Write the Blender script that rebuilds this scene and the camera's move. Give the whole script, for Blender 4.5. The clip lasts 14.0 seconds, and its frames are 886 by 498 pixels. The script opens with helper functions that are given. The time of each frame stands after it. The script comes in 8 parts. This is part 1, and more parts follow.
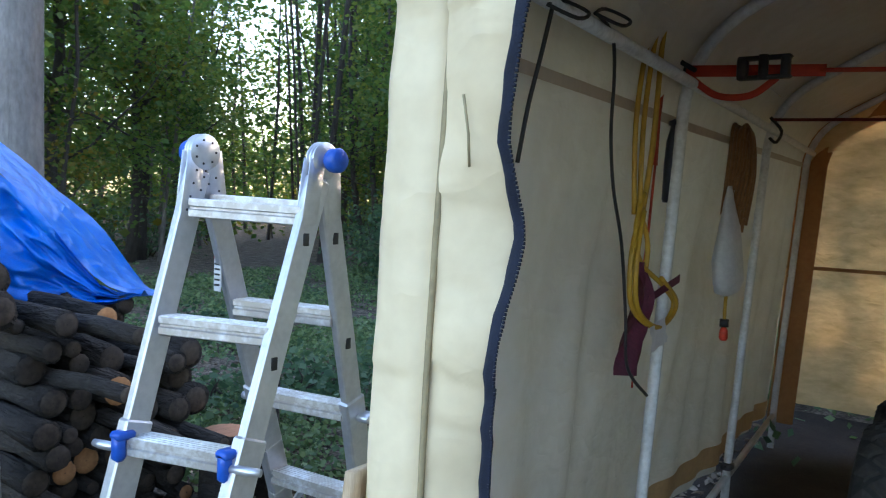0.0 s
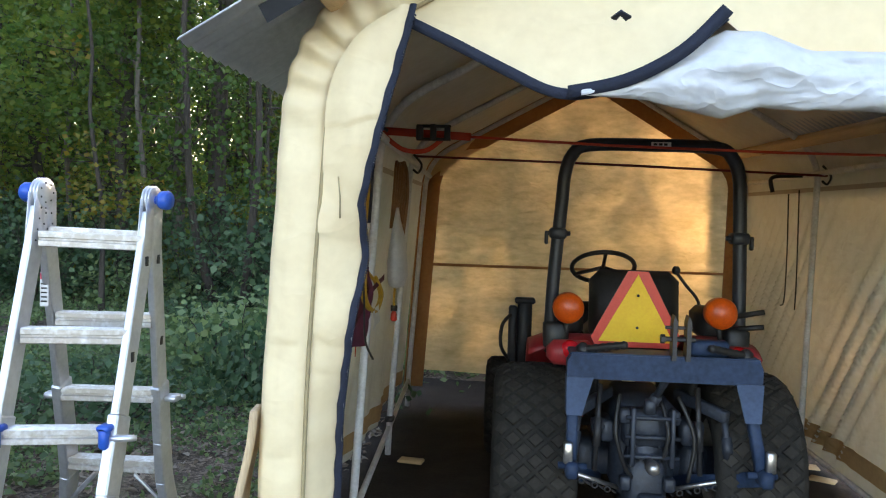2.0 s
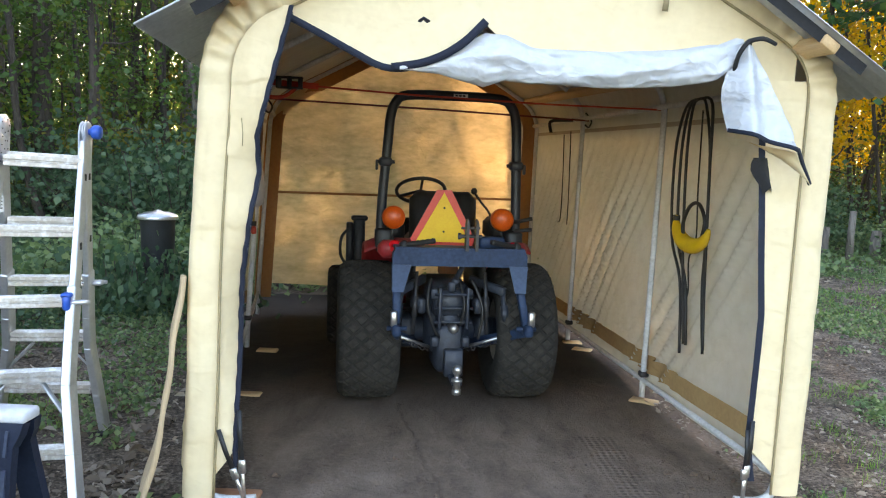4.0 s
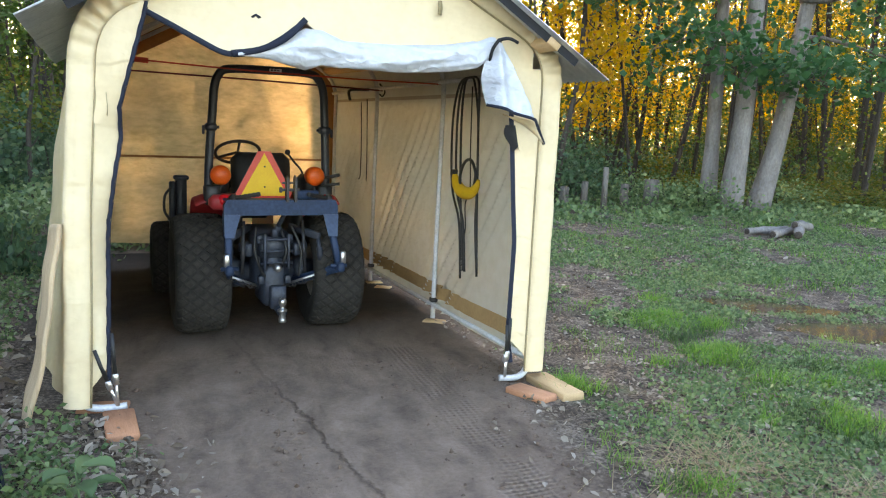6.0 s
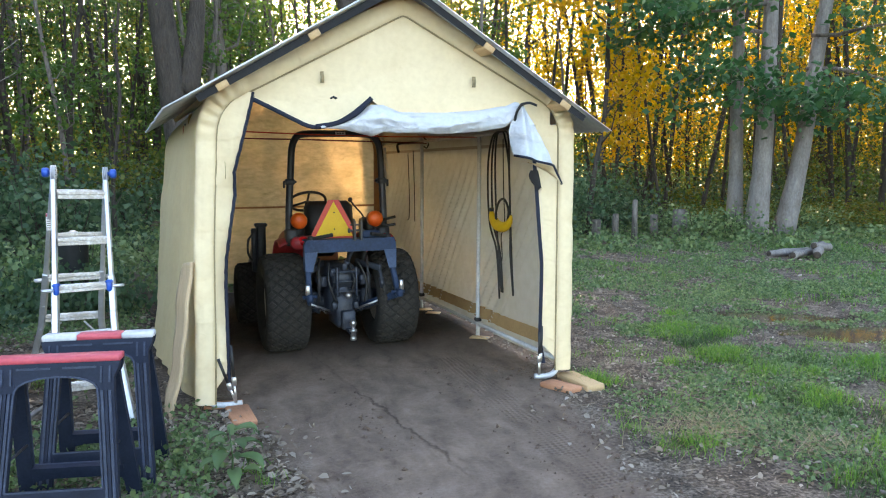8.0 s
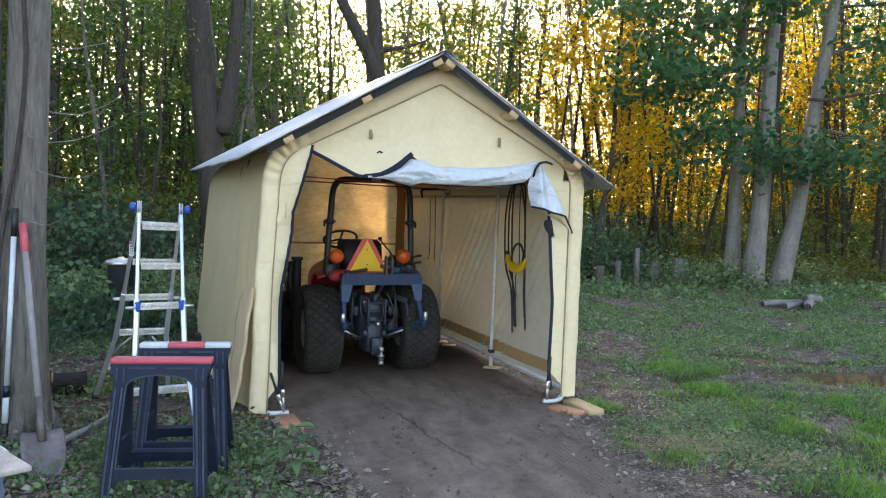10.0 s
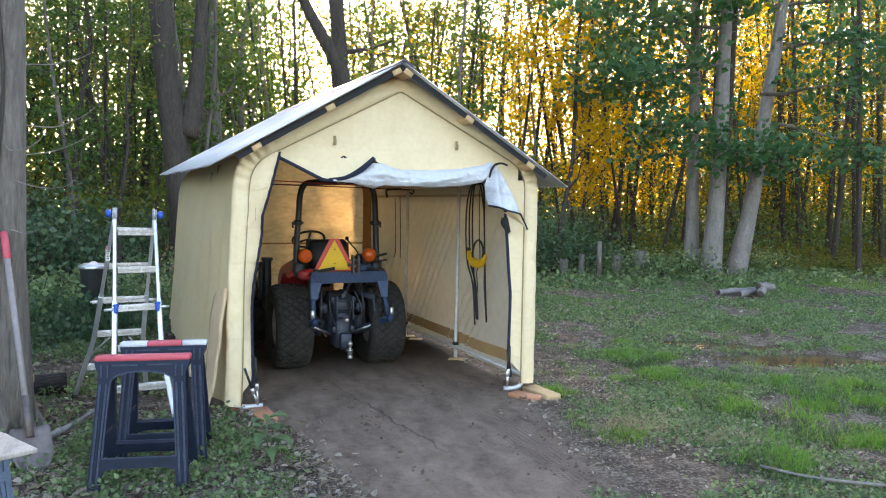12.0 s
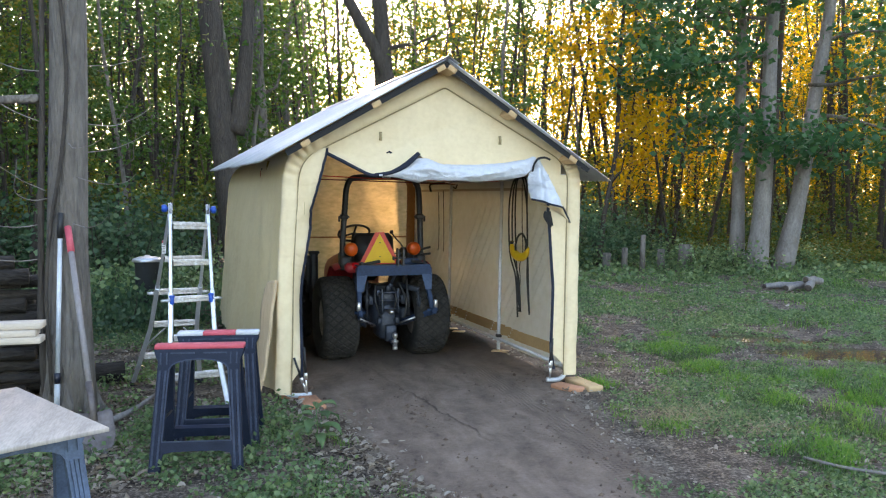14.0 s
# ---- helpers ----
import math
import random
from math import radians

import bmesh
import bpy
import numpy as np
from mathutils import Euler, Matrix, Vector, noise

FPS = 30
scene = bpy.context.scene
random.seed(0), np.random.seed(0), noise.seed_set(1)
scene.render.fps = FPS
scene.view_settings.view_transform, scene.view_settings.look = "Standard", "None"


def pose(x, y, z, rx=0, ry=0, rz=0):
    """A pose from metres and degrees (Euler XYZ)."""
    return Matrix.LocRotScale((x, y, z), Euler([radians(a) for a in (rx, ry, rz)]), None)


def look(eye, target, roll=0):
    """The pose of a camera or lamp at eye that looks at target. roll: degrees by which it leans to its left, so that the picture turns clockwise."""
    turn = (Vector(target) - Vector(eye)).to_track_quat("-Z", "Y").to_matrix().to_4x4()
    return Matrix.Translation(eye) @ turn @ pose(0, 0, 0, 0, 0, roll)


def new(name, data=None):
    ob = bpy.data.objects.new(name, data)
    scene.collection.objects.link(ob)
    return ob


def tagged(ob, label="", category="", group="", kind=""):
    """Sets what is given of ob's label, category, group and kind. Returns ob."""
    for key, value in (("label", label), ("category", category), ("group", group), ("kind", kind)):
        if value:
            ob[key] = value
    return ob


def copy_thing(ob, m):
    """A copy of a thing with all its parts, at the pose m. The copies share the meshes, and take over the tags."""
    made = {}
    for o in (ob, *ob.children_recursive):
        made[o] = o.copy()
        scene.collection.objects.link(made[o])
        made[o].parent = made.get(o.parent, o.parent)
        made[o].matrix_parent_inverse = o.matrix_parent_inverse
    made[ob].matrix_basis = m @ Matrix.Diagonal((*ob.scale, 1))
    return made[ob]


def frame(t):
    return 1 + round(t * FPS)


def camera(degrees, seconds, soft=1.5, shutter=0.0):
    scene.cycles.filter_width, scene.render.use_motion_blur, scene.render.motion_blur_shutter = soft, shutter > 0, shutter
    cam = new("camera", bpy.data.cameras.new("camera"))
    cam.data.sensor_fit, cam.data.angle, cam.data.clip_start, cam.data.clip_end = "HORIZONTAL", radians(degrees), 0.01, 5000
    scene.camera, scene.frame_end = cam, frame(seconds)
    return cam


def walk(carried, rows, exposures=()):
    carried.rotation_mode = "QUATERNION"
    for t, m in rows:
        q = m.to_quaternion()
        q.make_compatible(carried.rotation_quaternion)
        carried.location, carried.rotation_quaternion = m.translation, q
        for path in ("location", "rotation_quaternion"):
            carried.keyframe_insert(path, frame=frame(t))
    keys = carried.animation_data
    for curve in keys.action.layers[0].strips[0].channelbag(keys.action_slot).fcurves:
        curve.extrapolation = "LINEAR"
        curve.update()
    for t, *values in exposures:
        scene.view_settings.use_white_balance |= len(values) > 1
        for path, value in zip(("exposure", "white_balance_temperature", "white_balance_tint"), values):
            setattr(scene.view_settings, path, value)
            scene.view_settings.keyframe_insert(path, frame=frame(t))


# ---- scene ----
cam = camera(58.3, 14.0, soft=1.1, shutter=0.1)
PATH = [
    (0, (-0.315, -0.994, 1.406), (-1.514, 0.603, 1.294), 2.3),
    (0.5, (-0.53, -1.15, 1.4), (-1.342, 0.675, 1.305), 2.9),
    (1, (-0.59, -1.45, 1.446), (-0.974, 0.512, 1.376), 3.6),
    (1.5, (-0.562, -1.72, 1.47), (-0.839, 0.259, 1.391), 4.1),
    (2, (-0.447, -1.988, 1.467), (-0.728, -0.009, 1.392), 1.7),
    (2.5, (-0.387, -2.262, 1.455), (-0.469, -0.265, 1.375), 0.2),
    (3, (-0.373, -2.603, 1.443), (-0.286, -0.609, 1.313), 0.3),
    (3.2, (-0.359, -2.725, 1.439), (-0.27, -0.733, 1.296), 1.2),
    (5.3, (-0.642, -3.735, 1.408), (-0.286, -1.792, 1.096), 2.1),
    (5.5, (-0.625, -3.834, 1.424), (-0.211, -1.902, 1.114), 2.2),
    (6, (-0.741, -4.084, 1.439), (-0.082, -2.218, 1.148), 2.0),
    (6.5, (-0.838, -4.297, 1.468), (-0.135, -2.446, 1.185), 0.6),
    (7, (-0.883, -4.583, 1.468), (-0.219, -2.713, 1.219), -0.0),
    (7.5, (-0.94, -4.834, 1.49), (-0.392, -2.922, 1.277), -0.4),
    (8, (-1.103, -5.107, 1.483), (-0.538, -3.198, 1.291), -0.7),
    (10.3, (-1.503, -5.912, 1.545), (-0.943, -3.994, 1.458), 1.6),
    (10.5, (-1.496, -5.967, 1.565), (-0.933, -4.05, 1.47), 1.6),
    (11, (-1.498, -6.102, 1.558), (-0.921, -4.19, 1.458), 1.5),
    (11.5, (-1.482, -6.169, 1.565), (-0.896, -4.259, 1.464), 1.0),
    (12, (-1.543, -6.196, 1.551), (-0.911, -4.301, 1.453), 0.3),
    (12.5, (-1.628, -6.232, 1.546), (-0.897, -4.374, 1.439), 0.5),
    (13, (-1.653, -6.283, 1.559), (-0.923, -4.424, 1.448), 0.6),
    (13.5, (-1.643, -6.293, 1.562), (-0.959, -4.417, 1.449), 0.8),
    (14, (-1.592, -6.304, 1.549), (-1.061, -4.379, 1.436), 0.1),
]
walk(cam, [(t, look(eye, target, roll)) for t, eye, target, roll in PATH], exposures=[(0, 3.15, 5950, 19), (1, 3.25, 6500, 20), (3, 3.53, 7050, 21), (5.5, 3.57, 7150, 20), (7, 3.65, 7000, 19), (8, 3.44, 6850, 19), (10.4, 3.02, 6800, 20), (11, 3.27, 6900, 21), (12.5, 3.29, 6950, 21), (13.5, 3.29, 6950, 21), (14, 3.17, 6850, 20)])

# ---- daylight: a low evening sun behind the woods, open sky behind the camera ----
SUN_EL, SUN_AZ = 12.0, 8.9
world = bpy.data.worlds.new("world")
scene.world = world
world.use_nodes = True
wt = world.node_tree
sky = wt.nodes.new("ShaderNodeTexSky")
sky.sky_type, sky.sun_disc = "NISHITA", False
sky.sun_elevation, sky.sun_rotation = radians(SUN_EL), radians(SUN_AZ)
sky.air_density, sky.dust_density, sky.ozone_density = 1.0, 1.5, 1.0
wt.nodes["Background"].inputs["Strength"].default_value = 0.12
wt.links.new(sky.outputs[0], wt.nodes["Background"].inputs[0])
sun = new("sun", bpy.data.lights.new("sun", "SUN"))
sun.data.energy, sun.data.angle, sun.data.color = 2.7, radians(0.9), (1.0, 0.72, 0.42)
sd = Vector((math.sin(radians(SUN_AZ)) * math.cos(radians(SUN_EL)), math.cos(radians(SUN_AZ)) * math.cos(radians(SUN_EL)), math.sin(radians(SUN_EL))))
sun.matrix_world = look(sd * 50, (0, 0, 0))


# ---- materials ----
def shade(name, base, dark=None, rough=0.7, metal=0.0, scale=6.0, fine=60.0, bump=0.15, mix=0.5, translucent=0.0, stretch=(1, 1, 1), spec=0.5, rnd=0.0, trans_col=None, crumple=0.0, cscale=5.0, cmap=(0.7, 0.7, 1.25)):
    """A surface with variation at two scales, fine relief and, for cloth and leaves, light that passes through."""
    m = bpy.data.materials.new(name)
    m.use_nodes = True
    nt = m.node_tree
    p = nt.nodes["Principled BSDF"]
    dark = dark or tuple(c * 0.6 for c in base)
    co = nt.nodes.new("ShaderNodeTexCoord")
    mp = nt.nodes.new("ShaderNodeMapping")
    mp.inputs["Scale"].default_value = stretch
    nt.links.new(co.outputs["Object"], mp.inputs[0])
    n1, n2 = nt.nodes.new("ShaderNodeTexNoise"), nt.nodes.new("ShaderNodeTexNoise")
    n1.inputs["Scale"].default_value, n2.inputs["Scale"].default_value = scale, fine
    n1.inputs["Detail"].default_value, n2.inputs["Detail"].default_value = 6, 4
    n1.inputs["Roughness"].default_value = 0.65
    for n in (n1, n2):
        nt.links.new(mp.outputs[0], n.inputs["Vector"])
    a = nt.nodes.new("ShaderNodeMath")
    a.operation = "MULTIPLY_ADD"
    a.inputs[1].default_value, a.inputs[2].default_value = 0.6, 0.0
    nt.links.new(n1.outputs["Fac"], a.inputs[0])
    b = nt.nodes.new("ShaderNodeMath")
    b.operation = "MULTIPLY_ADD"
    b.inputs[1].default_value = 0.4
    nt.links.new(n2.outputs["Fac"], b.inputs[0])
    nt.links.new(a.outputs[0], b.inputs[2])
    r = nt.nodes.new("ShaderNodeValToRGB")
    r.color_ramp.elements[0].position, r.color_ramp.elements[1].position = 0.5 - mix * 0.4, 0.5 + 0.12
    r.color_ramp.elements[0].color, r.color_ramp.elements[1].color = (*dark, 1), (*base, 1)
    nt.links.new(b.outputs[0], r.inputs[0])
    col = r.outputs[0]
    if rnd:
        oi = nt.nodes.new("ShaderNodeObjectInfo")
        ge = nt.nodes.new("ShaderNodeNewGeometry")
        ad = nt.nodes.new("ShaderNodeMath")
        ad.operation = "ADD"
        nt.links.new(oi.outputs["Random"], ad.inputs[0])
        nt.links.new(ge.outputs["Random Per Island"], ad.inputs[1])
        mr = nt.nodes.new("ShaderNodeMapRange")
        mr.inputs[1].default_value, mr.inputs[2].default_value = 0.0, 2.0
        mr.inputs[3].default_value, mr.inputs[4].default_value = 1 - rnd, 1 + rnd
        nt.links.new(ad.outputs[0], mr.inputs[0])
        hs = nt.nodes.new("ShaderNodeHueSaturation")
        nt.links.new(mr.outputs[0], hs.inputs["Value"])
        nt.links.new(col, hs.inputs["Color"])
        col = hs.outputs[0]
    nt.links.new(col, p.inputs["Base Color"])
    p.inputs["Roughness"].default_value, p.inputs["Metallic"].default_value = rough, metal
    p.inputs["Specular IOR Level"].default_value = spec
    if bump:
        bp = nt.nodes.new("ShaderNodeBump")
        bp.inputs["Strength"].default_value, bp.inputs["Distance"].default_value = bump, 0.01
        nt.links.new(b.outputs[0], bp.inputs["Height"])
        nt.links.new(bp.outputs[0], p.inputs["Normal"])
        if crumple:                                           # sharp little folds, level ones most of all
            mq = nt.nodes.new("ShaderNodeMapping")
            mq.inputs["Scale"].default_value = cmap
            nt.links.new(co.outputs["Object"], mq.inputs[0])
            last = None
            for k, (sc, amp) in enumerate(((cscale, 1.0), (cscale * 2.7, 0.45))):
                nz = nt.nodes.new("ShaderNodeTexNoise")
                nz.inputs["Scale"].default_value, nz.inputs["Detail"].default_value, nz.inputs["Distortion"].default_value = sc, 2, 0.4
                nt.links.new(mq.outputs[0], nz.inputs["Vector"])
                s1 = nt.nodes.new("ShaderNodeMath")
                s1.operation = "SUBTRACT"
                s1.inputs[1].default_value = 0.5
                nt.links.new(nz.outputs["Fac"], s1.inputs[0])
                s2 = nt.nodes.new("ShaderNodeMath")
                s2.operation = "ABSOLUTE"
                nt.links.new(s1.outputs[0], s2.inputs[0])
                s3 = nt.nodes.new("ShaderNodeMath")
                s3.operation = "MULTIPLY_ADD"
                s3.inputs[1].default_value, s3.inputs[2].default_value = -4.0 * amp, 0.0
                nt.links.new(s2.outputs[0], s3.inputs[0])
                if last:
                    nt.links.new(last, s3.inputs[2])
                last = s3.outputs[0]
            b2 = nt.nodes.new("ShaderNodeBump")
            b2.inputs["Strength"].default_value, b2.inputs["Distance"].default_value = 1.0, crumple
            nt.links.new(last, b2.inputs["Height"])
            nt.links.new(bp.outputs[0], b2.inputs["Normal"])
            nt.links.new(b2.outputs[0], p.inputs["Normal"])
    if translucent:
        t = nt.nodes.new("ShaderNodeBsdfTranslucent")
        x = nt.nodes.new("ShaderNodeMixShader")
        x.inputs[0].default_value = translucent
        nt.links.new(p.outputs[0], x.inputs[1])
        nt.links.new(t.outputs[0], x.inputs[2])
        if trans_col:
            t.inputs[0].default_value = (*trans_col, 1)
        else:
            nt.links.new(col, t.inputs[0])
        nt.links.new(x.outputs[0], nt.nodes["Material Output"].inputs[0])
    return m


M = {}
M["cream"] = shade("cream_tarp", (0.79, 0.65, 0.42), (0.68, 0.545, 0.34), 0.55, scale=2.2, fine=26, bump=0.4, translucent=0.22, spec=0.3, crumple=0.007, cscale=5.0)
M["sleeve"] = shade("cream_sleeve", (0.77, 0.635, 0.41), (0.68, 0.545, 0.34), 0.55, scale=3, fine=26, bump=0.10, spec=0.3, crumple=0.0045, cscale=3.2)
M["wallcloth"] = shade("cream_wall_tarp", (0.82, 0.68, 0.41), (0.74, 0.60, 0.35), 0.55, scale=2.2, fine=26, bump=0.15, translucent=0.32, spec=0.3, crumple=0.005, cscale=4.0)
M["liner"] = shade("white_liner", (0.84, 0.82, 0.78), (0.74, 0.71, 0.65), 0.6, scale=1.5, fine=12, bump=0.25, translucent=0.5, spec=0.25, crumple=0.008, cscale=4.0)
M["backcloth"] = shade("back_tarp", (0.78, 0.61, 0.33), (0.54, 0.41, 0.20), 0.6, scale=2.5, fine=10, bump=0.5, translucent=0.39, stretch=(1, 1, 2.5), spec=0.2, crumple=0.016, cscale=4.0)
M["whitecloth"] = shade("white_underside", (0.60, 0.62, 0.66), (0.47, 0.50, 0.55), 0.4, scale=5, fine=30, bump=0.4, spec=0.5, crumple=0.011, cscale=5.0)
M["piping"] = shade("piping", (0.36, 0.28, 0.15), None, 0.7, scale=20)
M["navy"] = shade("navy_webbing", (0.009, 0.014, 0.034), (0.005, 0.008, 0.018), 0.8, scale=30, fine=300, bump=0.5)
M["zip"] = shade("zip_teeth", (0.03, 0.03, 0.045), None, 0.4, scale=200, fine=500, bump=0.6)
M["brown"] = shade("brown_sleeve", (0.36, 0.17, 0.055), (0.26, 0.11, 0.035), 0.7, scale=4, fine=40, bump=0.3, translucent=0.2)
M["hemtan"] = shade("tan_hem", (0.56, 0.36, 0.16), (0.42, 0.26, 0.11), 0.7, scale=4, fine=40, bump=0.3)
M["seamtan"] = shade("faded_seam_tape", (0.52, 0.43, 0.34), (0.44, 0.36, 0.28), 0.7, scale=4, fine=40, bump=0.2)
M["pipe"] = shade("white_pipe", (0.72, 0.73, 0.74), (0.5, 0.5, 0.5), 0.4, scale=9, fine=70, bump=0.05, mix=0.3)
M["galv"] = shade("galvanised_steel", (0.66, 0.68, 0.71), (0.48, 0.50, 0.53), 0.42, 0.45, scale=5, fine=60, bump=0.05)
M["blackmatt"] = shade("black_matt", (0.02, 0.02, 0.022), None, 0.9, scale=20)
M["pine"] = shade("pine", (0.62, 0.42, 0.22), (0.46, 0.29, 0.14), 0.7, scale=4, fine=40, bump=0.25, stretch=(14, 1.2, 14))
M["plank"] = shade("plank", (0.60, 0.45, 0.28), (0.42, 0.29, 0.17), 0.75, scale=3, fine=30, bump=0.25, stretch=(14, 14, 1.2))
M["strap_red"] = shade("red_webbing", (0.55, 0.055, 0.02), (0.38, 0.03, 0.012), 0.75, scale=30, fine=300, bump=0.4)
M["cord_red"] = shade("dark_red_cord", (0.16, 0.015, 0.015), None, 0.8, scale=60)
M["black"] = shade("black_plastic", (0.012, 0.012, 0.013), (0.025, 0.024, 0.022), 0.5, scale=8, fine=80, bump=0.1)
M["steel"] = shade("bright_steel", (0.62, 0.62, 0.62), (0.32, 0.30, 0.28), 0.32, 0.9, scale=12, fine=90, bump=0.1)
M["clamp"] = shade("dark_clamp", (0.06, 0.06, 0.065), None, 0.5, 0.5, scale=20)


# ---- building helpers ----
def part(name, bm, material, parent=None, label="", smooth=True, m=None):
    me = bpy.data.meshes.new(name)
    bm.normal_update()
    bm.to_mesh(me)
    bm.free()
    if smooth:
        me.shade_smooth()
    if isinstance(material, (list, tuple)):
        for k in material:
            me.materials.append(k)
    else:
        me.materials.append(material)
    ob = new(name, me)
    if parent is not None:
        ob.parent = parent
    if m is not None:
        ob.matrix_basis = m
    if label:
        tagged(ob, label)
    return ob


def thing(name, label, category, group="", kind="", m=None):
    ob = new(name)
    ob.empty_display_size = 0.1
    if m is not None:
        ob.matrix_basis = m
    return tagged(ob, label, category, group, kind)


def lip(a, b, u):
    return a + (b - a) * u


def table(rows, x):
    """Straight lines between rows of (x, value)."""
    return float(np.interp(x, [r[0] for r in rows], [r[1] for r in rows]))


def sheet(bm, nu, nv, f, mi=0):
    vs = [[bm.verts.new(f(i / nu, j / nv)) for j in range(nv + 1)] for i in range(nu + 1)]
    for i in range(nu):
        for j in range(nv):
            bm.faces.new((vs[i][j], vs[i + 1][j], vs[i + 1][j + 1], vs[i][j + 1])).material_index = mi
    return bm


def tube(bm, pts, r, n=8, caps=True, flat=None):
    """A round bar along pts; r a number or one per point; flat: (width, height) for a strap in place of r."""
    pts = [Vector(p) for p in pts]
    rs = r if isinstance(r, (list, tuple)) else [r] * len(pts)
    rings, up = [], None
    for i, p in enumerate(pts):
        d = (pts[min(i + 1, len(pts) - 1)] - pts[max(i - 1, 0)]).normalized()
        if up is None:
            up = Vector((0, 0, 1)) if abs(d.z) < 0.9 else Vector((0, 1, 0))
        a = d.cross(up)
        if a.length < 1e-5:
            a = d.orthogonal()
        a.normalize()
        b = a.cross(d).normalized()
        up = b
        ring = []
        for k in range(n):
            t = 2 * math.pi * (k + 0.5) / n
            if flat:
                c, s = math.cos(t), math.sin(t)
                q = a * (flat[0] / 2 * (1 if c > 0 else -1)) + b * (flat[1] / 2 * (1 if s > 0 else -1))
            else:
                q = (a * math.cos(t) + b * math.sin(t)) * rs[i]
            ring.append(bm.verts.new(p + q))
        rings.append(ring)
    for i in range(len(rings) - 1):
        for k in range(n):
            bm.faces.new((rings[i][k], rings[i][(k + 1) % n], rings[i + 1][(k + 1) % n], rings[i + 1][k]))
    if caps and n > 2:
        bm.faces.new(rings[0][::-1])
        bm.faces.new(rings[-1])
    return bm


def strap(bm, pts, w, h):
    return tube(bm, pts, 0, 4, True, (w, h))


def box(bm, c, s, bevel=0.0, m=None, mi=0):
    """A box with its edges rounded; c its middle, s its size, m a pose that it is turned by."""
    x, y, z = (v / 2 for v in s)
    b = min(bevel, x * 0.9, y * 0.9, z * 0.9)
    base = len(bm.verts)
    if b <= 0:
        vs = [bm.verts.new((i * x, j * y, k * z)) for i in (-1, 1) for j in (-1, 1) for k in (-1, 1)]
        fs = [(0, 1, 3, 2), (4, 6, 7, 5), (0, 4, 5, 1), (2, 3, 7, 6), (0, 2, 6, 4), (1, 5, 7, 3)]
    else:
        vs, ix = [], {}
        for i in (-1, 1):
            for j in (-1, 1):
                for k in (-1, 1):
                    for ax in range(3):
                        e = [x - b, y - b, z - b]
                        e[ax] += b
                        ix[(i, j, k, ax)] = len(vs)
                        vs.append(bm.verts.new((i * e[0], j * e[1], k * e[2])))
        fs = []
        for i in (-1, 1):
            fs.append([ix[(i, j, k, 0)] for j, k in ((-1, -1), (1, -1), (1, 1), (-1, 1))])
            fs.append([ix[(j, i, k, 1)] for j, k in ((-1, -1), (-1, 1), (1, 1), (1, -1))])
            fs.append([ix[(j, k, i, 2)] for j, k in ((-1, -1), (1, -1), (1, 1), (-1, 1))])
        for i in (-1, 1):
            for j in (-1, 1):
                fs.append([ix[(i, j, -1, 0)], ix[(i, j, 1, 0)], ix[(i, j, 1, 1)], ix[(i, j, -1, 1)]])
                fs.append([ix[(i, -1, j, 0)], ix[(i, 1, j, 0)], ix[(i, 1, j, 2)], ix[(i, -1, j, 2)]])
                fs.append([ix[(-1, i, j, 1)], ix[(1, i, j, 1)], ix[(1, i, j, 2)], ix[(-1, i, j, 2)]])
                for k in (-1, 1):
                    fs.append([ix[(i, j, k, a)] for a in range(3)])
    t = Matrix.Translation(c) if m is None else Matrix.Translation(c) @ m
    made = []
    for f in fs:
        fa = bm.faces.new([vs[q] for q in f])
        fa.material_index = mi
        made.append(fa)
    for fa in made:
        fa.normal_update()
        if fa.normal.dot(fa.calc_center_median()) < 0:
            fa.normal_flip()
    for v in vs:
        v.co = t @ v.co
    return bm


def bar(bm, a, b, w, h, bevel=0.004, up=(0, 0, 1), mi=0):
    """A straight bar of rectangular section from a to b; h lies towards up."""
    a, b = Vector(a), Vector(b)
    d = (b - a)
    y = d.normalized()
    x = y.cross(Vector(up))
    if x.length < 1e-4:
        x = y.orthogonal()
    x.normalize()
    z = x.cross(y)
    m = Matrix((x, y, z)).transposed().to_4x4()
    return box(bm, (a + b) / 2, (w, d.length, h), bevel, m, mi)


def lathe(bm, profile, n=24, m=None, mi=0, close=False):
    """Turns a profile of (radius, height) about z, then poses it by m."""
    m = m or Matrix()
    rings = [[bm.verts.new(m @ Vector((r * math.cos(2 * math.pi * k / n), r * math.sin(2 * math.pi * k / n), z))) for k in range(n)] for r, z in profile]
    for i in range(len(rings) - 1):
        for k in range(n):
            bm.faces.new((rings[i][k], rings[i][(k + 1) % n], rings[i + 1][(k + 1) % n], rings[i + 1][k])).material_index = mi
    if close:
        bm.faces.new(rings[0][::-1]).material_index = mi
        bm.faces.new(rings[-1]).material_index = mi
    return bm


def prism(bm, outline, d0, d1, m=None, mi=0):
    """A flat outline (x, z) carried from y = d0 to d1."""
    m = m or Matrix()
    a = [bm.verts.new(m @ Vector((x, d0, z))) for x, z in outline]
    b = [bm.verts.new(m @ Vector((x, d1, z))) for x, z in outline]
    n = len(a)
    fs = [bm.faces.new(a), bm.faces.new(b[::-1])]
    for i in range(n):
        fs.append(bm.faces.new((a[i], b[i], b[(i + 1) % n], a[(i + 1) % n])))
    for f in fs:
        f.material_index = mi
    bmesh.ops.recalc_face_normals(bm, faces=fs)
    return bm


def B():
    return bmesh.new()


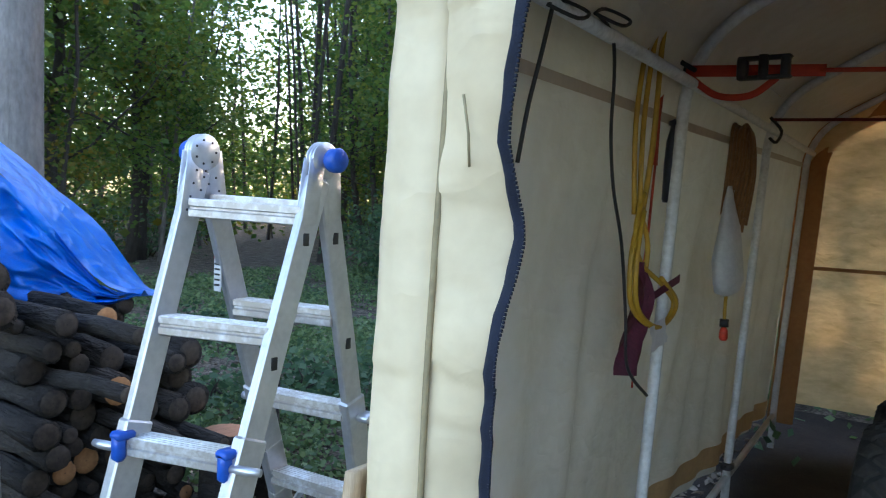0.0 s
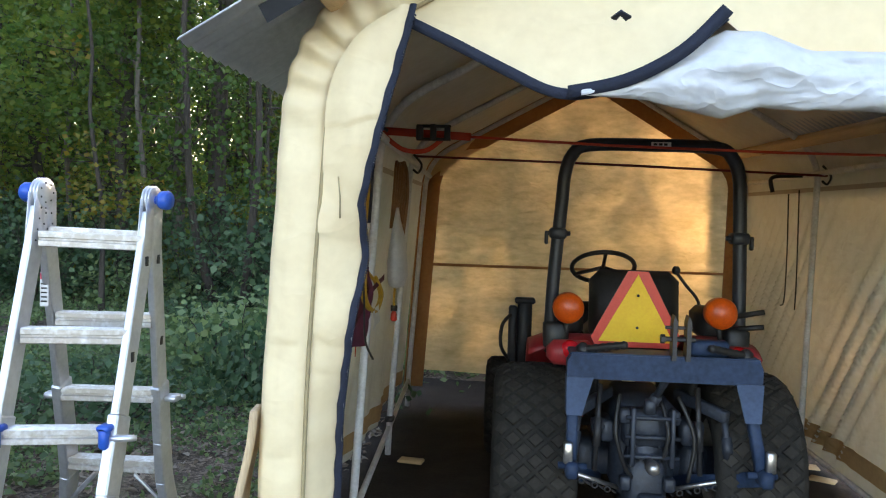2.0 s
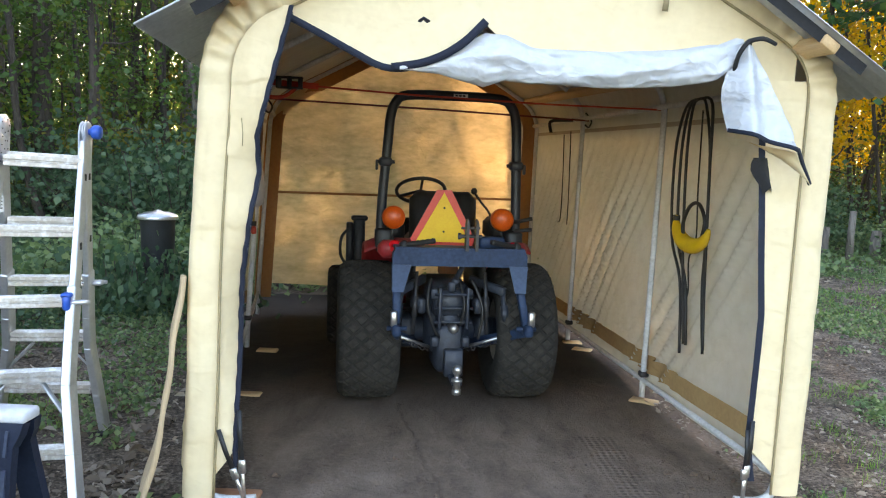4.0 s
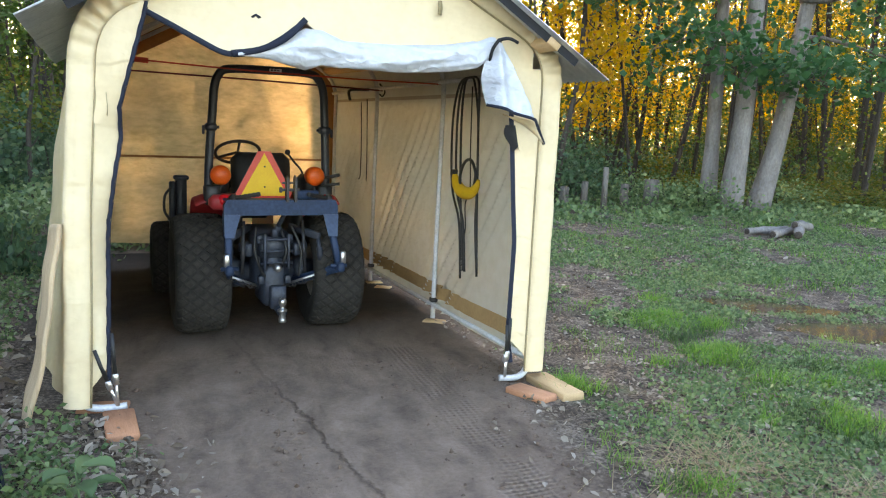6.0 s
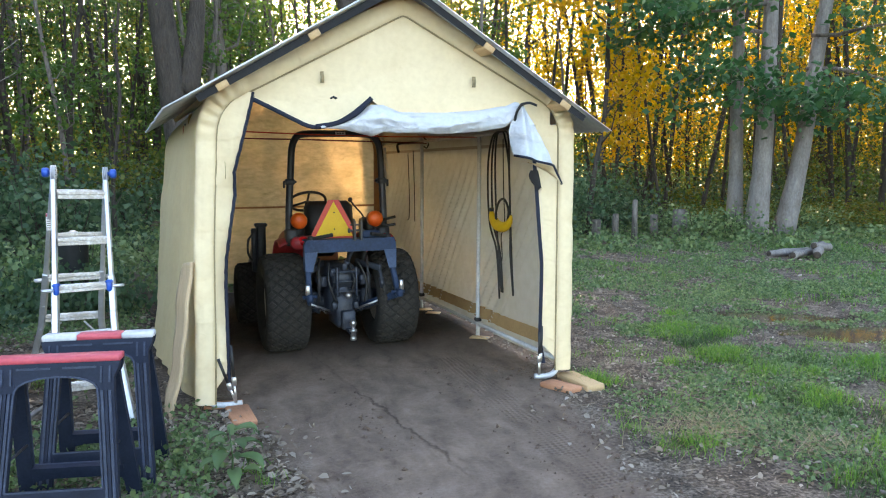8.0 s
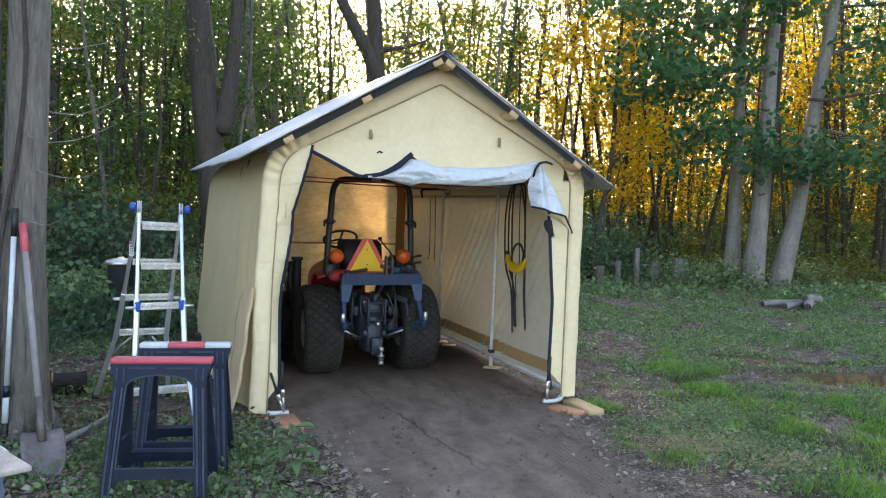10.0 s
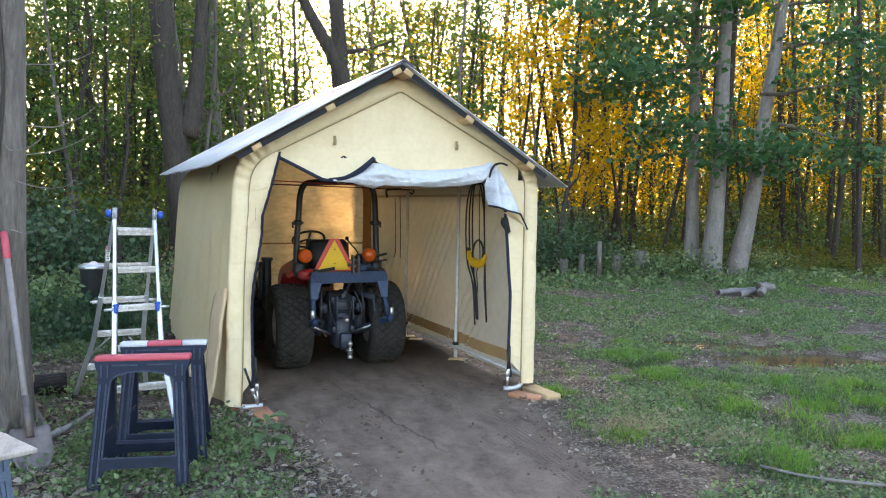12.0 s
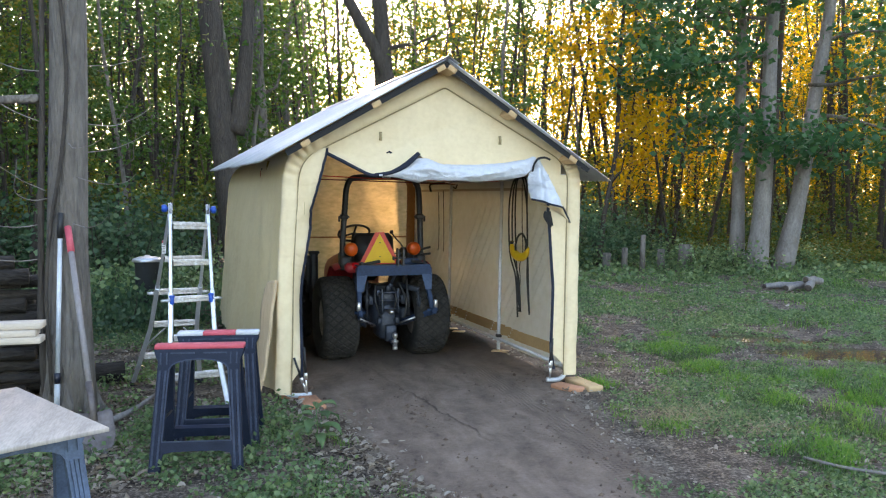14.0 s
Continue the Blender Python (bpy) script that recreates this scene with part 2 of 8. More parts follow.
def wob(x, y, z, s, seed=0.0):
    return noise.noise(Vector((x * s + seed, y * s - seed * 0.7, z * s + seed * 0.3)))


def smooth_line(pts, k=6):
    """A soft line through pts."""
    pts = [Vector(p) for p in pts]
    out = []
    for i in range(len(pts) - 1):
        p0, p1, p2, p3 = pts[max(i - 1, 0)], pts[i], pts[i + 1], pts[min(i + 2, len(pts) - 1)]
        for j in range(k):
            t = j / k
            out.append(0.5 * ((2 * p1) + (p2 - p0) * t + (2 * p0 - 5 * p1 + 4 * p2 - p3) * t * t + (3 * p1 - p0 - 3 * p2 + p3) * t ** 3))
    out.append(pts[-1])
    return out


# ---- the canvas shelter ----
LEN = 4.7                                                     # front hem to back hem
FRONT = [(-1.215, 0.05), (-1.13, 1.965), (0.162, 2.63), (1.37, 1.955), (1.345, 0.07)]
BACK = [(-1.61, 0.16), (-1.52, 1.96), (-0.16, 2.71), (1.07, 1.97), (1.065, 0.06)]


def rounded(corners, radii, per=10, straight=14):
    """An open outline with its corners rounded; the same count of points for any corners."""
    c = [Vector(p) for p in corners]
    out = [c[0]]
    for i in range(1, len(c) - 1):
        a, b = (c[i - 1] - c[i]).normalized(), (c[i + 1] - c[i]).normalized()
        p, q = c[i] + a * radii[i - 1], c[i] + b * radii[i - 1]
        last = out[-1]
        out += [last.lerp(p, (k + 1) / straight) for k in range(straight)]
        out += [(p.lerp(c[i], t)).lerp(c[i].lerp(q, t), t) for t in [(k + 1) / per for k in range(per)]]
    last = out[-1]
    out += [last.lerp(c[-1], (k + 1) / straight) for k in range(straight)]
    return out


RAD = (0.24, 0.10, 0.24)
OUT_F, OUT_B = rounded(FRONT, RAD), rounded(BACK, RAD)
NP = len(OUT_F)
I_EAVE_L, I_EAVE_R = 20, NP - 1 - 20                          # halfway round the eave bends


def inset(line, d):
    """The outline moved inwards by d."""
    res = []
    for i, p in enumerate(line):
        t = (line[min(i + 1, len(line) - 1)] - line[max(i - 1, 0)]).normalized()
        res.append(p + Vector((t.y, -t.x)) * d)
    return res


def rib(y, d=0.0):
    """The outline of the shelter at a distance y behind its front."""
    f, b = inset(OUT_F, d), inset(OUT_B, d)
    return [f[i].lerp(b[i], y / LEN) for i in range(NP)]


def skew(y, u):
    """Arches skewed to fit the camera's view: the ladder's side is the shorter."""
    return y * lip(0.89, 1.03, u)


def at_skin(s, y, d=0.0):
    """A place on the shelter's skin: s runs over the outline's points, y backwards."""
    i = min(int(s), NP - 2)
    f, b = SKIN[d]
    u = s - i
    pf, pb = f[i].lerp(f[i + 1], u), b[i].lerp(b[i + 1], u)
    q = pf.lerp(pb, y / LEN)
    return Vector((q.x, skew(y, s / (NP - 1)), q.y))


SKIN = {d: (inset(OUT_F, d), inset(OUT_B, d)) for d in (0.0, 0.012, 0.045, 0.03)}
shelter = thing("canvas_shelter", "cream canvas garage shelter with its door rolled up", "shelter")


def wall_folds(y, z, side):
    low = max(0.0, 1.75 - z) / 1.75
    if side > 0:                                              # taut slanting folds
        ph = y + 0.80 * z
        ridge = abs(math.sin(ph * 19 + 2.5 * wob(y, z, 0, 0.7, 9))) ** 0.7
        return (0.045 * (ridge - 0.6) * max(0.06, 1.6 * wob(ph, 0, 0, 1.4, 4) + 0.45) + 0.03 * wob(y, z, 2, 0.9, 5)) * min(1, max(0, 1.72 - z) * 1.6)
    f = 0.045 * math.sin(y * 13 + 2 * wob(y, z, 0, 0.8, side)) * wob(y, side, z * 0.3, 1.7, 3) + 0.05 * wob(y, z, side, 0.9, 5) * low
    return f * min(1, low * 3) + 0.006 * wob(y, z, side, 6, 1)


def side_sheet(lo, hi, d, sgn, bottom=None):
    def f(u, v):
        s, y = lip(lo, hi, u), 0.05 + v * (LEN - 0.05)
        p = at_skin(s, y, d)
        k = wall_folds(y, p.z, sgn) * (1 if abs(d) < 0.02 else 0.6)
        flare = 0.09 * max(0, (0.9 - p.z)) ** 1.3 * math.sin(min(v * 1.4, 1) * math.pi * 0.9) * (1 if sgn < 0 else 0.25)
        belly = 0.10 * math.sin(math.pi * v) * min(1, max(0, 1.85 - p.z) / 0.6) if sgn < 0 else 0
        p.x += sgn * (k + flare + belly)
        return p
    return f


part("side_wall", sheet(B(), 40, 200, side_sheet(0, I_EAVE_L, 0.0, -1)), M["wallcloth"], shelter, "cream canvas side wall hanging in upright folds")
part("side_wall", sheet(B(), 60, 420, side_sheet(NP - 1, I_EAVE_R, 0.0, 1)), M["wallcloth"], shelter, "cream canvas side wall hanging in upright folds")
part("wall_liner", sheet(B(), 40, 200, side_sheet(0, I_EAVE_L, 0.012, -1)), M["liner"], shelter, "white inner face of the side wall")
part("wall_liner", sheet(B(), 60, 420, side_sheet(NP - 1, I_EAVE_R, 0.012, 1)), M["liner"], shelter, "white inner face of the side wall")


def roof_sheet(d):
    def f(u, v):
        s, y = lip(I_EAVE_L, I_EAVE_R, u), v * LEN
        p = at_skin(s, y, d)
        sag = 0.03 * abs(math.sin(y / LEN * 3 * math.pi)) * math.sin(min(1, 2 * min(u, 1 - u)) * math.pi)
        p.z -= sag + 0.008 * wob(p.x, y, 0, 3, 2)
        return p
    return f


part("roof_cover", sheet(B(), 40, 40, roof_sheet(0.0)), M["cream"], shelter, "cream canvas roof cover")
part("roof_liner", sheet(B(), 40, 40, roof_sheet(0.012)), M["liner"], shelter, "white inner face of the roof cover")

# the back wall with its wide brown sleeve
ymid = LEN + 0.02


def outline_z(line, x):
    best = [p for p in line if p.y > 1.2]
    return float(np.interp(x, [p.x for p in best], [p.y for p in best]))


def back_f(u, v):
    x0 = lip(-1.60, 1.065, u)
    top = outline_z(OUT_B, x0) - 0.005
    z = lip(lip(0.27, 0.12, u) + 0.02 * math.sin(u * 17) * u, top, v)
    return Vector((x0 + 0.06 * (z / 2) * (1 - u), skew(ymid, u) + 0.02 * wob(x0, z, 0, 2.5, 4) + 0.006 * wob(x0, z * 3, 0, 6, 2), z))


part("back_wall", sheet(B(), 60, 50, back_f), M["backcloth"], shelter, "sunlit yellow canvas back wall with stains near its hem")
bm = B()
sheet(bm, 40, 1, lambda u, v: Vector((lip(-1.56, 1.03, u), skew(ymid, u) - 0.035 + 0.015 * wob(u * 3, 0, 0, 2), 1.10 - 0.03 * u + v * 0.022)))
part("seam_tape", bm, M["brown"], shelter, "brown seam tape across the back wall")
bl, bi = SKIN[0.012][1], inset(OUT_B, 0.165)
bm = B()
sheet(bm, NP - 1, 3, lambda u, v: (lambda i: Vector((lip(bl[i].x, bi[i].x, v), skew(LEN - 0.07, i / (NP - 1)) - 0.02 * math.sin(v * 3.1), lip(bl[i].y, bi[i].y, v))))(round(u * (NP - 1))))
part("back_sleeve", bm, M["brown"], shelter, "wide brown canvas sleeve over the rear arch")

# the puffed sleeve round the front arch
def swell(x, z):
    """The strip beside the door, bulged sideways to fit the camera's view."""
    return 0.017 * math.exp(-((z - 1.1) / 0.55) ** 2) if x < -0.9 else 0.0


def fold(x, z):
    """Sharp level creases, cloth bellied between them, and small dents."""
    ph = z / 0.285 + 0.13 * wob(x, 0, z * 0.2, 5, 3) + 0.05 * wob(x, 0, z, 17, 3)
    step = math.floor(ph)
    amp = 0.45 + 0.55 * math.sin(step * 2.3 + 1.0)
    saw = (ph - step) - 0.5
    q = 1 - abs(wob(x * 1.3, 4.0, z * 0.9, 5.5, 5)) * 5
    return 1.3 * amp * saw + max(0, q) * 0.5 + 0.5 * wob(x * 0.5, 0, z, 11, 2)


def sleeve_f(u, v):
    s = u * (NP - 1)
    i = min(int(s), NP - 2)
    p0 = OUT_F[i].lerp(OUT_F[i + 1], s - i)
    lo_, hi_ = OUT_F[max(i - 1, 0)], OUT_F[min(i + 1, NP - 1)]
    ta, tb = (hi_ - lo_).normalized(), (OUT_F[min(i + 2, NP - 1)] - OUT_F[i]).normalized()
    t = ta.lerp(tb, s - i).normalized()
    n = Vector((t.y, -t.x))
    k = v * 7
    off = table([(0, 0.0), (1, -0.006), (2, -0.008), (3, 0.012), (4, 0.040), (5, 0.072), (6, 0.100), (7, 0.118)], k)
    y = table([(0, 0.14), (1, 0.05), (2, 0.002), (3, -0.020), (4, -0.027), (5, -0.027), (6, -0.022), (7, -0.004)], k)
    bend = max(0, 1 - abs(s - I_EAVE_L) / 9) + max(0, 1 - abs(s - I_EAVE_R) / 9)
    pleat = bend * 0.016 * math.sin(s * 3.3 + v * 2) * math.sin(v * math.pi)
    y += pleat + 0.007 * wob(p0.x, p0.y, v, 7, 3) * math.sin(v * math.pi)
    q = p0 + n * (off + 0.006 * wob(p0.x, p0.y, 0, 5, 8))
    q.x -= swell(p0.x, p0.y)
    y += 0.006 * fold(p0.x + off, p0.y if abs(s - NP / 2) > 24 else p0.x) * math.sin(v * math.pi)
    if p0.x < -0.9:
        y -= 0.028 * min(1, max(0, (p0.y - 0.7) / 0.9))
    return Vector((q.x, y, q.y))


part("front_sleeve", sheet(B(), (NP - 1) * 12, 14, sleeve_f), M["sleeve"], shelter, "puffed cream sleeve round the front arch")
PIP = [Vector((p.x - swell(p.x, p.y), p.y)) for p in inset(OUT_F, 0.118)]
part("piping", tube(B(), [(p.x, -0.010 - (0.028 * min(1, max(0, (p.y - 0.7) / 0.9)) if p.x < -0.9 else 0), p.y) for p in PIP], 0.0055, 6), M["piping"], shelter, "dark stitched piping")


def pip_z(x):
    best = [p for p in PIP if p.y > 1.55]
    return float(np.interp(x, [p.x for p in best], [p.y for p in best]))


def pip_x(z, left):
    side = [p for p in PIP[:NP // 2]] if left else [p for p in PIP[NP // 2:]][::-1]
    return float(np.interp(z, [p.y for p in side], [p.x for p in side]))


ZL = [(0.0, -1.032), (0.2, -1.022), (0.5, -1.02), (0.8, -1.018), (0.95, -1.01), (1.2, -0.972), (1.35, -0.945), (1.5, -0.945), (1.7, -0.89), (1.97, -0.818)]
ZR = [(0.05, 1.165), (0.3, 1.125), (0.85, 1.135), (1.2, 1.11), (1.52, 1.085), (1.8, 1.08)]


def crease(x, z, seed):
    return -0.05 * (min(1, max(0, (z - 1.15) / 0.6)) ** 1.5 if seed == 2 else 0) * min(1, max(0, (x + 1.1) / 0.15)) + 0.012 * wob(x, 0, z, 3.0, seed) + 0.006 * wob(x * 0.4, 0, z, 14, seed) + 0.006 * fold(x + seed, z)


def inward(z):
    """The strip's free edge, moved into the doorway to fit the camera's view."""
    return 0.085 * math.exp(-((z - 0.80) / 0.34) ** 2) + 0.06 * math.exp(-((z - 1.36) / 0.13) ** 2) - 0.028 * min(1, max(0, (z - 0.7) / 0.9))


def panel_l(u, v):
    z = lip(0.14 + 0.10 * u, 1.985, v)
    a, b = pip_x(min(z, 1.97), True), table(ZL, z)
    a = min(a, b - 0.002)
    x = lip(a, b, u)
    zz = min(z, pip_z(x)) if z > 1.7 else z
    return Vector((x, -0.006 - 0.008 * math.sin(u * 3.1) + crease(x, z, 2) + u * inward(z) - 0.028 * (1 - u) * min(1, max(0, (z - 0.7) / 0.9)), zz))


def panel_r(u, v):
    z = lip(0.16 + 0.1 * (1 - u), 1.80, v)
    a, b = table(ZR, z), max(pip_x(z, False), table(ZR, z) + 0.01)
    x = lip(a, b, u)
    return Vector((x, -0.006 + crease(x, z, 7) * math.sin(u * 3.1), z))


part("door_panel", sheet(B(), 14, 260, panel_l), M["sleeve"], shelter, "creased cream canvas strip beside the door")
part("door_panel", sheet(B(), 8, 200, panel_r), M["sleeve"], shelter, "narrow cream canvas strip beside the door")
bm = B()
sheet(bm, 2, 80, lambda u, v: (lambda z: Vector((table(ZL, z) + u * 0.018 + 0.002 * math.sin(z * 70), -0.012 - 0.006 * math.sin(u * 3.1) + crease(table(ZL, z), z, 2) + inward(z), z)))(lip(0.13, 1.985, v)))
part("zip_tape", bm, M["navy"], shelter, "navy zip tape along the door opening")
bm = B()
for k in range(280):
    z = 0.2 + k * 0.0063
    box(bm, (table(ZL, z) + 0.019, -0.012 + crease(table(ZL, z), z, 2) + inward(z), z), (0.0035, 0.004, 0.0048))
part("zip_teeth", bm, M["navy"], shelter)
bm = B()
sheet(bm, 2, 70, lambda u, v: (lambda z: Vector((table(ZR, z) - u * 0.028, -0.012 + 0.01 * wob(z, 0, 0, 2), z)))(lip(0.13, 1.75, v)))
part("zip_tape", bm, M["navy"], shelter, "navy zip tape along the door opening")

bm = B()
strap(bm, [(-0.988, panel_l(0.5, 0.71).y - 0.006, 1.462), (-0.986, panel_l(0.5, 0.74).y - 0.006, 1.51), (-0.989, panel_l(0.5, 0.77).y - 0.006, 1.565)], 0.003, 0.003)
part("slit", bm, M["piping"], shelter)

# the gable, whose loose lower edge is bound in navy
HEM = [(-0.825, 1.955), (-0.70, 1.895), (-0.57, 1.83), (-0.47, 1.785), (-0.38, 1.782), (-0.28, 1.815), (-0.18, 1.875), (-0.075, 1.962), (0.0, 1.90), (0.3, 1.85), (0.7, 1.86), (0.95, 1.88), (1.08, 1.80), (1.185, 1.72)]


def gable_f(u, v):
    x = lip(-0.822, 1.19, u)
    lo, hi = table(HEM, x), pip_z(x)
    lo = min(lo, hi - 0.001)
    z = lip(lo, hi, v)
    out = max(0, 1 - v * 3)
    return Vector((x, -0.004 - 0.03 * out * math.exp(-((x + 0.35) / 0.35) ** 2) + 0.018 * wob(x, 0, z, 1.8, 9) * math.sin(v * 3.1) + 0.004 * wob(x, 0, z, 9, 4) + 0.002 * fold(x * 0.7, z * 0.7) * min(1, 4 * v), z))


part("gable_panel", sheet(B(), 110, 44, gable_f), M["sleeve"], shelter, "cream canvas gable panel")
hem = smooth_line([(x, -0.045, z) for x, z in HEM[:8]], 5)
bm = B()
strap(bm, [p + Vector((0, -0.006, -0.004)) for p in hem], 0.008, 0.026)
part("hem_binding", bm, M["navy"], shelter, "navy binding on the loose hem")
for x, z in ((-0.38, 2.088), (0.627, 2.078)):
    bm = B()
    strap(bm, [(x, -0.03, z + 0.035), (x + 0.002, -0.034, z), (x, -0.03, z - 0.035)], 0.022, 0.006)
    part("tie_tab", bm, M["piping"], shelter, "short grey tie tab")
bm = B()
strap(bm, [(-0.33, -0.045, 1.955), (-0.315, -0.06, 1.965), (-0.295, -0.045, 1.955)], 0.018, 0.006)
part("tie_tab", bm, M["navy"], shelter)

# the rolled-up door
def roll_f(u, v):
    x = lip(-0.40, 0.925, u)
    cz = table([(-0.40, 1.775), (-0.2, 1.80), (0.0, 1.83), (0.1, 1.805), (0.4, 1.80), (0.65, 1.82), (0.83, 1.85), (0.925, 1.905)], x)
    h = table([(-0.40, 0.006), (-0.25, 0.035), (-0.08, 0.10), (0.0, 0.085), (0.12, 0.066), (0.5, 0.070), (0.8, 0.072), (0.9, 0.055), (0.955, 0.018)], x)
    t = 2 * math.pi * v
    fold = 1 + 0.20 * math.sin(3 * t + x * 9) * 0.6 + 0.22 * wob(x * 2, math.cos(t), math.sin(t), 2.0, 6) + 0.30 * (0.3 - abs(wob(x * 5, math.cos(t) * 0.8, math.sin(t) * 0.8, 2.2, 3)))
    return Vector((x, -0.075 + 0.75 * h * math.cos(t) * fold, cz + h * math.sin(t) * (0.9 + 0.1 * fold)))


part("door_roll", sheet(B(), 170, 44, roll_f), M["whitecloth"], shelter, "rolled-up door showing its white underside")
bm = B()
hem2 = smooth_line([(-0.43, -0.062, 1.778), (-0.3, -0.10, 1.80), (-0.18, -0.13, 1.86), (-0.085, -0.125, 1.955)], 6)
strap(bm, hem2, 0.008, 0.03)
part("hem_binding", bm, M["navy"], shelter, "navy binding on the loose hem")


def tail_f(u, v):
    # falls from the knot and opens downwards
    xl = table([(0, 0.895), (0.15, 0.875), (0.5, 0.855), (1, 0.88)], v)
    xr = table([(0, 0.95), (0.15, 0.99), (0.5, 1.065), (1, 1.155)], v)
    x = lip(xl, xr, u)
    z = lip(1.915, lip(1.59, 1.515, u), v)
    y = -0.11 - 0.05 * math.sin(u * math.pi) * (0.4 + v) + 0.03 * math.sin(u * 9 + v * 3) * (0.3 + v) + 0.02 * wob(x, z, 0, 8, 2) + 0.02 * (0.25 - abs(wob(x * 1.5, z, 3, 9, 4)))
    return Vector((x, y, z))


part("door_tail", sheet(B(), 48, 48, tail_f), M["whitecloth"], shelter, "loose tail of the rolled door, white inside")


def tip_f(u, v):
    x = lip(lip(0.965, 1.19, v), lip(1.155, 1.24, v), u)
    z = lip(lip(1.55, 1.485, v), lip(1.515, 1.39, v), u) - 0.02 * v
    return Vector((x, -0.095 + 0.02 * math.sin(u * 5), z))


part("door_corner", sheet(B(), 8, 8, tip_f), M["cream"], shelter, "cream folded-over door corner")
bm = B()
strap(bm, [tail_f(u, 1) + Vector((0, -0.008, 0)) for u in [k / 16 for k in range(17)]] + [Vector((1.205, -0.10, 1.455)), Vector((1.235, -0.10, 1.39))], 0.006, 0.016)
part("hem_binding", bm, M["navy"], shelter, "navy binding on the loose hem")
bm = B()
tube(bm, smooth_line([(0.895, -0.09, 1.815), (0.885, -0.15, 1.875), (0.92, -0.15, 1.925), (0.95, -0.09, 1.92), (0.945, -0.05, 1.865)], 5), 0.009, 6)
tube(bm, smooth_line([(0.92, -0.14, 1.925), (0.97, -0.16, 1.935), (1.03, -0.14, 1.92)], 4), 0.009, 6)
part("tie_cord", bm, M["blackmatt"], shelter, "black tie cord knotted round the rolled door")
bm = B()
sheet(bm, 4, 6, lambda u, v: Vector((lip(1.035, 1.10, u) + 0.03 * v - 0.02 * math.sin(v * 5) * (1 - u), -0.02 - 0.02 * math.sin(u * 4), lip(1.49, 1.34, v) + 0.03 * math.sin(u * 3) * v)))
part("tie_cloth", bm, M["blackmatt"], shelter, "dark scrap of cloth at the zip")

# the steel frame: arches, posts, rails
def pipe_path(y, foot=False):
    line = rib(y, 0.045)
    pts = [Vector((p.x, skew(y, i / (NP - 1)), p.y)) for i, p in enumerate(line)]
    if foot:
        a, b = pts[0], pts[-1]
        pts = smooth_line([Vector((-0.935, y - 0.03, 0.03)), Vector((-1.06, y - 0.03, 0.026)), Vector((-1.135, y - 0.02, 0.05)), Vector((-1.165, y, 0.13)), Vector((-1.165, y, 0.3))], 5) + pts[2:-2] + \
            smooth_line([Vector((1.285, y, 0.3)), Vector((1.285, y, 0.15)), Vector((1.255, y - 0.02, 0.06)), Vector((1.19, y - 0.03, 0.026)), Vector((1.088, y - 0.03, 0.03))], 5)
    else:
        pts[0].z = pts[-1].z = 0.0
    return pts


for y, foot in ((0.06, True), (1.57, False), (3.14, False), (LEN - 0.12, False)):
    part("arch_pipe", tube(B(), pipe_path(y, foot), 0.019, 10), M["pipe"], shelter, "white steel arch pipe")
for s in (16, NP - 1 - 16):
    part("rail_pipe", tube(B(), [at_skin(s, y, 0.045) + Vector((0.02 if s < 40 else -0.02, 0, 0)) for y in (0.05, 1.6, 3.2, LEN - 0.1)], 0.017, 8), M["pipe"], shelter, "white steel eave rail")
part("rail_pipe", tube(B(), [at_skin((NP - 1) / 2, y, 0.045) - Vector((0, 0, 0.02)) for y in (0.05, 1.6, 3.2, LEN - 0.1)], 0.017, 8), M["pipe"], shelter, "white steel ridge rail")
for s in (0.6, NP - 1 - 0.6):
    part("bottom_rail", tube(B(), [at_skin(s, y, 0.045) - Vector((0, 0, 0.02)) for y in (0.1, 1.6, 3.2, LEN - 0.1)], 0.016, 8), M["pipe"], shelter, "white steel bottom rail")
for y in (1.57, 3.14):
    for i in (0.9, NP - 1 - 0.75):
        p = at_skin(i, y, 0.045)
        bm = B()
        box(bm, p, (0.055, 0.06, 0.035), 0.008)
        tube(bm, [p + Vector((0, -0.05, 0)), p + Vector((0, 0.05, 0))], 0.007, 6)
        part("clamp", bm, M["clamp"], shelter)
# brown hem band along the foot of the side walls
for sgn in (-1, 1):
    g_ = side_sheet(0 if sgn < 0 else NP - 1, I_EAVE_L if sgn < 0 else I_EAVE_R, 0.012, sgn)

    def band(u, v):
        want = 0.165 + 0.108 * u + 0.006 * wob(v * 6, sgn, 0, 1)
        lo_, hi_ = 0.0, 0.5
        for _ in range(14):                                   # the height up the wall
            k = (lo_ + hi_) / 2
            lo_, hi_ = (k, hi_) if g_(k, v).z < want else (lo_, k)
        p = g_(lo_, v)
        return Vector((p.x - sgn * 0.010, p.y, want))

    part("hem_band", sheet(B(), 3, 130, band), M["hemtan"], shelter, "tan canvas band along the wall's foot")

for sgn in (-1, 1):
    g_ = side_sheet(0 if sgn < 0 else NP - 1, I_EAVE_L if sgn < 0 else I_EAVE_R, 0.012, sgn)

    def seam(u, v):
        want = 1.672 + 0.028 * u + 0.05 * v
        lo_, hi_ = 0.5, 1.0
        for _ in range(12):
            k = (lo_ + hi_) / 2
            lo_, hi_ = (k, hi_) if g_(k, v).z < want else (lo_, k)
        p = g_(lo_, v)
        return Vector((p.x - sgn * 0.006, p.y, want))

    part("seam_tape", sheet(B(), 2, 120, seam), M["seamtan"], shelter, "faded tan seam tape under the eave")

